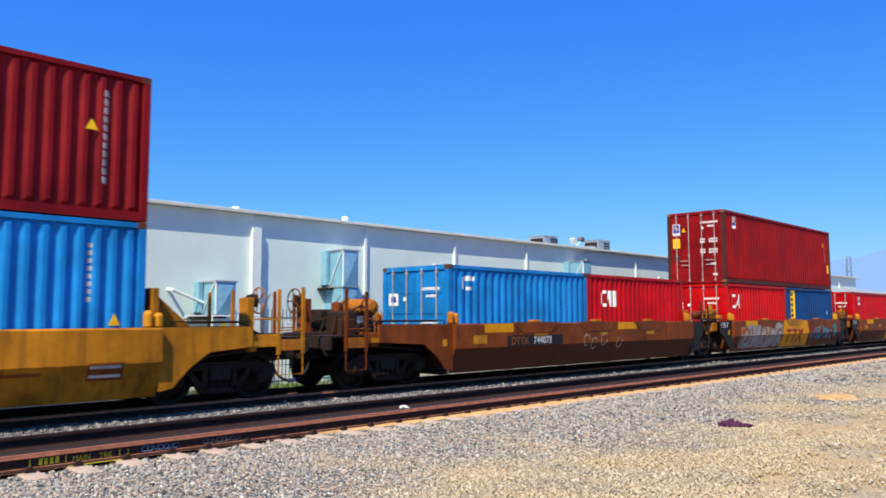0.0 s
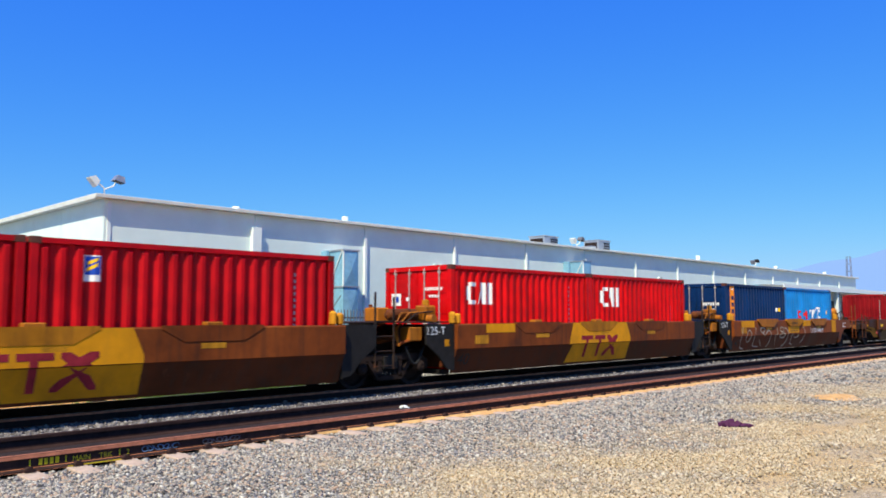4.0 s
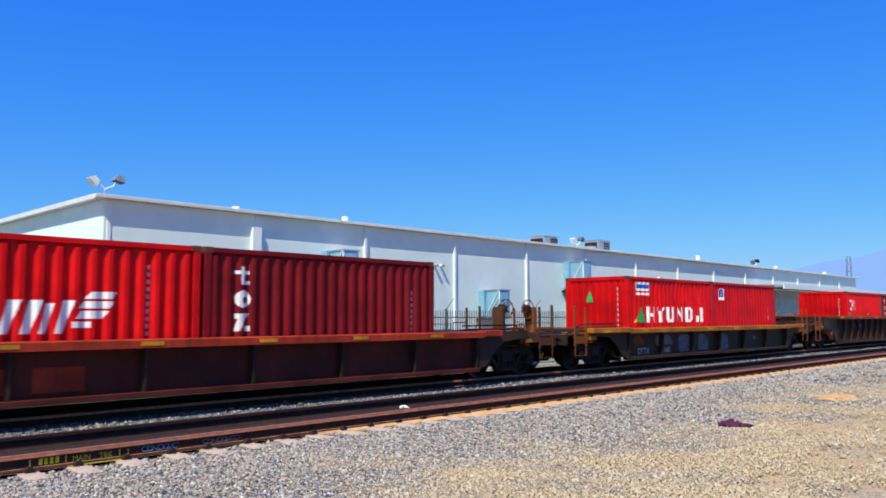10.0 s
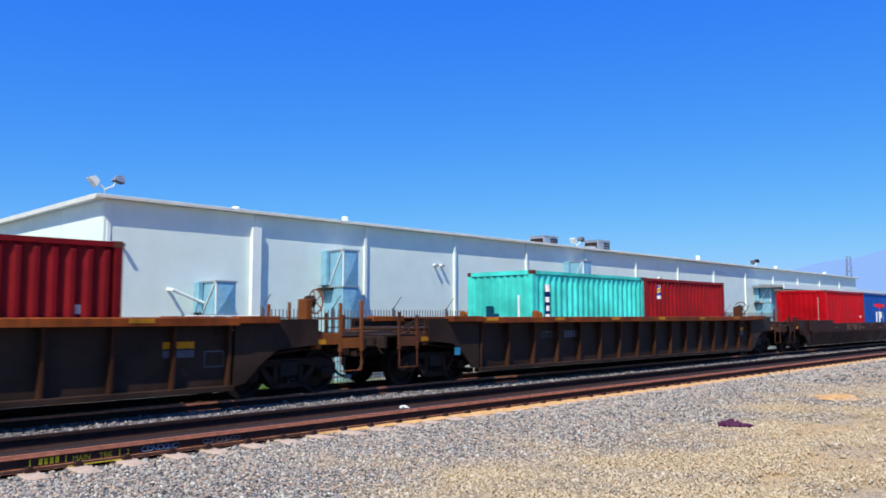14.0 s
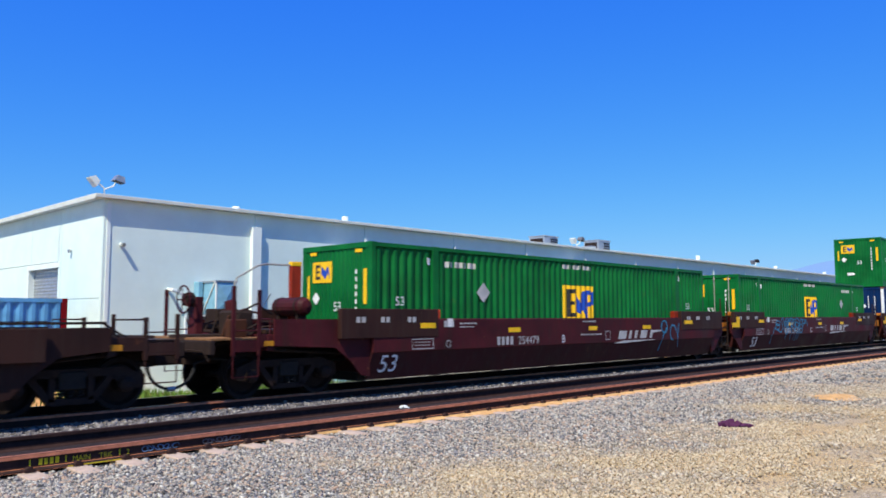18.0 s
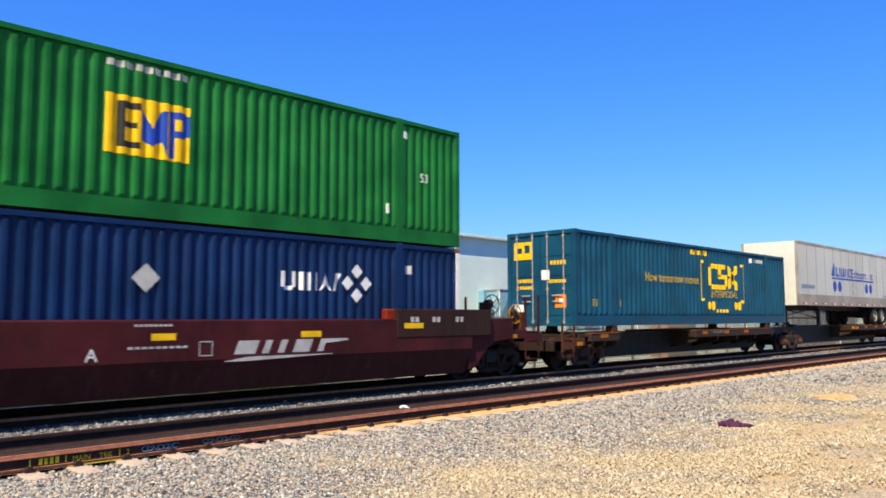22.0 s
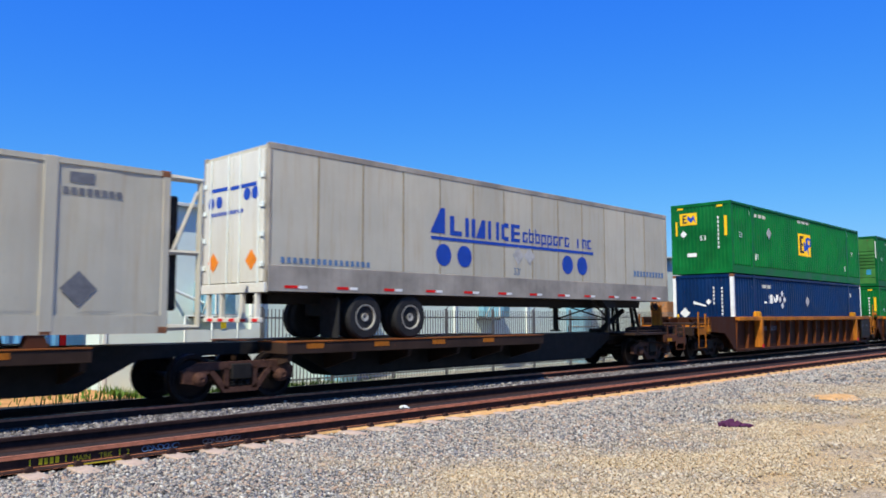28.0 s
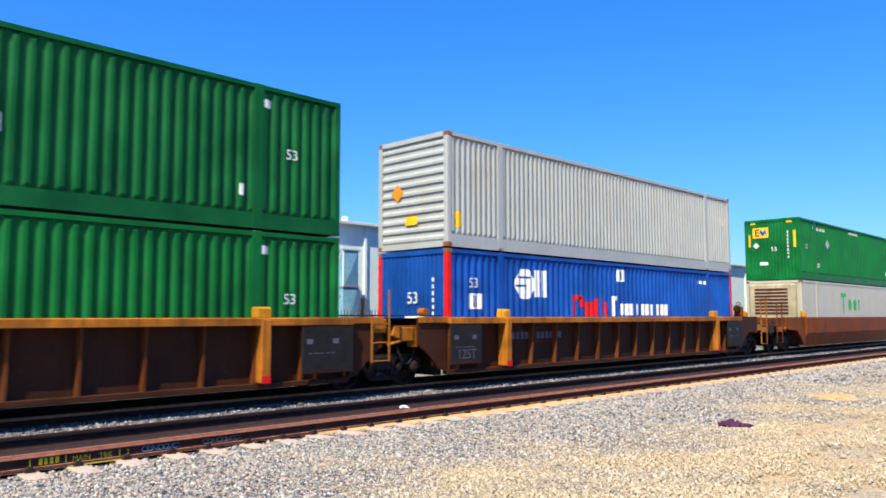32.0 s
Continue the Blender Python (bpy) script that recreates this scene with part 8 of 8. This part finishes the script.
# ---- loose stones, in three sizes of pieces by how near they lie ----
def stones(name, cells, size, material, label, seed):
    """Many angular stones in one mesh. cells: rows of (x0, x1, y0, y1, spacing, ground height)."""
    rs = np.random.RandomState(seed)
    ico = bmesh.new()
    bmesh.ops.create_icosphere(ico, subdivisions=1, radius=1.0)
    ico.verts.ensure_lookup_table()
    v0 = np.array([v.co[:] for v in ico.verts])
    f0 = np.array([[v.index for v in f.verts] for f in ico.faces])
    ico.free()
    at = []
    for x0, x1, y0, y1, sp, zg in cells:
        gx, gy = np.meshgrid(np.arange(x0, x1, sp), np.arange(y0, y1, sp))
        p = np.stack([gx.ravel(), gy.ravel()], 1) + rs.uniform(-0.5, 0.5, (gx.size, 2)) * sp
        ang = np.degrees(np.arctan2(p[:, 0], p[:, 1]))
        p = p[(ang > 13) & (ang < 78) & (np.hypot(p[:, 0], p[:, 1]) > 7.4)]
        bare = np.zeros(len(p), bool)
        for cx, cy, rx, ry in SAND:
            q = ((p[:, 0] - cx) / rx) ** 2 + ((p[:, 1] - cy) / ry) ** 2
            bare |= q + rs.uniform(-0.5, 0.5, len(p)) < 0.9
        p = p[~bare | (rs.uniform(0, 1, len(p)) < 0.10)]
        at.append(np.concatenate([p, np.full((len(p), 1), zg), np.full((len(p), 1), sp)], 1))
    at = np.concatenate(at)
    n = len(at)
    shape = v0[None] * (1 + rs.uniform(-0.42, 0.42, (n, len(v0), 1)))
    shape = shape * rs.uniform(0.6, 1.25, (n, 1, 3))
    a, b = rs.uniform(0, 6.283, n), rs.uniform(0, 6.283, n)
    ca, sa, cb, sb = np.cos(a), np.sin(a), np.cos(b), np.sin(b)
    x, y, z = shape[..., 0], shape[..., 1], shape[..., 2]
    x, y = ca[:, None] * x - sa[:, None] * y, sa[:, None] * x + ca[:, None] * y
    y, z = cb[:, None] * y - sb[:, None] * z, sb[:, None] * y + cb[:, None] * z
    r = (size * rs.lognormal(0, 0.33, n) * (0.7 + 0.3 * at[:, 3] / 0.036))[:, None]
    vs = np.stack([x * r + at[:, :1], y * r + at[:, 1:2], z * r * 0.75 + at[:, 2:3] + r * 0.15], 2).reshape(-1, 3)
    fs = (f0[None] + (np.arange(n) * len(v0))[:, None, None]).reshape(-1, 3)
    me = bpy.data.meshes.new(name)
    me.vertices.add(len(vs))
    me.vertices.foreach_set("co", vs.ravel())
    me.loops.add(fs.size)
    me.loops.foreach_set("vertex_index", fs.ravel().astype(np.int32))
    me.polygons.add(len(fs))
    me.polygons.foreach_set("loop_start", np.arange(0, fs.size, 3, dtype=np.int32))
    me.polygons.foreach_set("loop_total", np.full(len(fs), 3, dtype=np.int32))
    me.update(calc_edges=True)
    tagged(link(name, me, material), label, "gravel", "", "stuff")


SAND = [(18.2, 5.75, 1.3, 0.3), (10.6, 3.3, 1.2, 0.45), (8.5, 3.4, 0.6, 0.2), (13.5, 4.3, 1.8, 0.35), (8.6, 2.4, 1.0, 0.3)]
stones("gravel", [(1.5, 8.0, 1.8, 9.1, 0.030, -0.2), (8.0, 13.0, 2.4, 9.15, 0.036, -0.2), (13.0, 22.0, 3.4, 9.3, 0.052, -0.2), (22.0, 44.0, 5.0, 9.4, 0.10, -0.2), (1.5, 13.0, 9.15, 9.5, 0.04, -0.215)],
       0.0142, "stone", "grey and tan crushed stone scattered over the ground", 3)
stones("ballast", [(2.0, 14.0, 11.2, 12.5, 0.047, -0.19), (14.0, 26.0, 11.2, 12.5, 0.065, -0.19), (26.0, 50.0, 11.2, 12.5, 0.10, -0.19), (2.0, 14.0, 12.5, 13.65, 0.047, -0.235), (14.0, 26.0, 12.5, 13.65, 0.065, -0.235), (26.0, 50.0, 12.5, 13.65, 0.10, -0.235), (2.0, 30.0, 15.3, 16.6, 0.12, -0.27), (2.0, 26.0, 9.72, 10.98, 0.10, -0.27)],
       0.022, "ballast_stone", "grey crushed stone ballast between the tracks", 4)

# ---- bare soil behind the far track ----
soil = bmesh.new()
rows = []
for x in np.arange(-14.0, 10.5, 0.5):
    a, b = 16.35 + 0.2 * noise.noise((x * 0.7, 3.1, 0)), 20.2 + 0.6 * noise.noise((x * 0.3, 8.1, 0))
    rise = min(1.0, max(0.0, (9.5 - x) / 2.0))
    rows.append([soil.verts.new((x, y, z + 0.008)) for y, z in ((a, -0.2 - 0.3 * (a - 16.0)), (17.0, -0.5 + 0.26 * rise), (18.4, GROUND + 0.34 * rise), (19.8, GROUND + 0.37 * rise), (b + 0.5, GROUND))])
for r0, r1 in zip(rows, rows[1:]):
    for k in range(4):
        soil.faces.new((r0[k], r1[k], r1[k + 1], r0[k + 1]))
tagged(part("soil", soil, "soil"), "dry orange-tan soil strip behind the far track", "soil", "", "structure")

# ---- orange dust: along the near rail, and one bare patch in the gravel ----
dust = bmesh.new()
rows = []
for x in np.arange(7.0, 60.0, 0.4):
    wide = 0.32 * min(1.0, (x - 6.6) / 5.0) * (0.8 + 0.5 * noise.noise((x * 0.9, 5.2, 0)))
    rows.append([dust.verts.new((x, y, z)) for y, z in ((9.52 - wide, -0.2), (9.52 - wide * 0.5, -0.172), (9.53, -0.17))])
for r0, r1 in zip(rows, rows[1:]):
    for k in range(2):
        dust.faces.new((r0[k], r1[k], r1[k + 1], r0[k + 1]))
tagged(part("dust_strip", dust, "orange_dust"), "orange-tan dust lying along the near rail", "soil", "", "structure")
patch = bmesh.new()
hub = patch.verts.new((18.05, 5.72, -0.178))
rim = []
for k in range(28):
    a = 2 * math.pi * k / 28
    r = 0.9 + 0.3 * noise.noise((math.cos(a) * 1.5, math.sin(a) * 1.5, 4.0))
    rim.append(patch.verts.new((18.05 + r * 0.82 * math.cos(a) - r * 0.17 * math.sin(a), 5.72 + r * 0.26 * math.cos(a) + r * 0.55 * math.sin(a), -0.196)))
for k in range(28):
    patch.faces.new((hub, rim[k], rim[(k + 1) % 28]))
tagged(part("dust_patch", patch, "orange_dust"), "bare patch of orange dust in the gravel", "soil", "", "structure")

# ---- weeds along the far edge of the bed ----
rs = random.Random(9)
bm = bmesh.new()
for k in range(3200):
    x, y = rs.gauss(10.3, 1.9), rs.uniform(16.4, 18.8)
    h, a, lean = rs.uniform(0.08, 0.3), rs.uniform(0, 6.28), rs.uniform(0.02, 0.12)
    z = (-0.3 if y < 16.8 else -0.54) + (0.28 * min(1.0, max(0.0, (9.5 - x) / 2.0)) if y > 16.8 else 0.0)
    dx, dy = math.cos(a), math.sin(a)
    v = [bm.verts.new(p) for p in ((x - 0.012 * dy, y + 0.012 * dx, z), (x + 0.012 * dy, y - 0.012 * dx, z), (x + lean * dx * 0.5 + 0.02 * dy, y + lean * dy * 0.5, z + h * 0.6), (x + lean * dx, y + lean * dy, z + h))]
    bm.faces.new((v[0], v[1], v[2]))
    bm.faces.new((v[0], v[2], v[3]))
tagged(part("weeds", bm, "weed"), "low green weeds behind the far track", "weeds", "", "stuff")

# ---- small things lying on the ground ----
rag = new("scrap_cloth")
rag.matrix_basis = pose(12.1, 5.45, -0.19, 0, 0, -50)
tagged(rag, "dark purple-brown scrap lying on the gravel", "scrap")
for k, (x, y, w, h) in enumerate(((0, 0, 0.14, 0.10), (0.17, 0.02, 0.11, 0.07), (0.33, -0.03, 0.12, 0.04), (-0.12, 0.03, 0.1, 0.07))):
    bm = bmesh.new()
    bmesh.ops.create_icosphere(bm, subdivisions=2, radius=1.0)
    for v in bm.verts:
        n = 1 + 0.35 * noise.noise(v.co * 1.7 + Vector((k, 0, 0)))
        v.co = Vector((x + v.co.x * w * n, y + v.co.y * w * 0.6 * n, max(-0.01, v.co.z * h * n + 0.02)))
    part("fold", bm, "scrap", rag)
rag.scale = (0.8, 0.8, 1.0)
white_rock = bmesh.new()
bmesh.ops.create_icosphere(white_rock, subdivisions=2, radius=0.09)
for v in white_rock.verts:
    v.co *= 1 + 0.4 * noise.noise(v.co * 14)
    v.co.z *= 0.5
rock = tagged(part("pale_rock", white_rock, "fascia"), "pale crumpled scrap between the rails of the near track", "scrap")
rock.location = (9.9, 10.62, -0.12)

# ---- what moves ----
def motions():
    times = [float(k) for k in range(33)]
    for ob, s, y, z in MOVING:
        walk(ob, [(t, pose(s + travel(t), y, z)) for t in times])
    ticks = [k / FPS for k in range(32 * FPS + 1)]
    for ob, (x, y, z) in WHEELS:
        walk(ob, [(t, pose(x, y, z, 0, math.degrees(travel(t) / 0.46) % 360.0, 0)) for t in ticks])


motions()
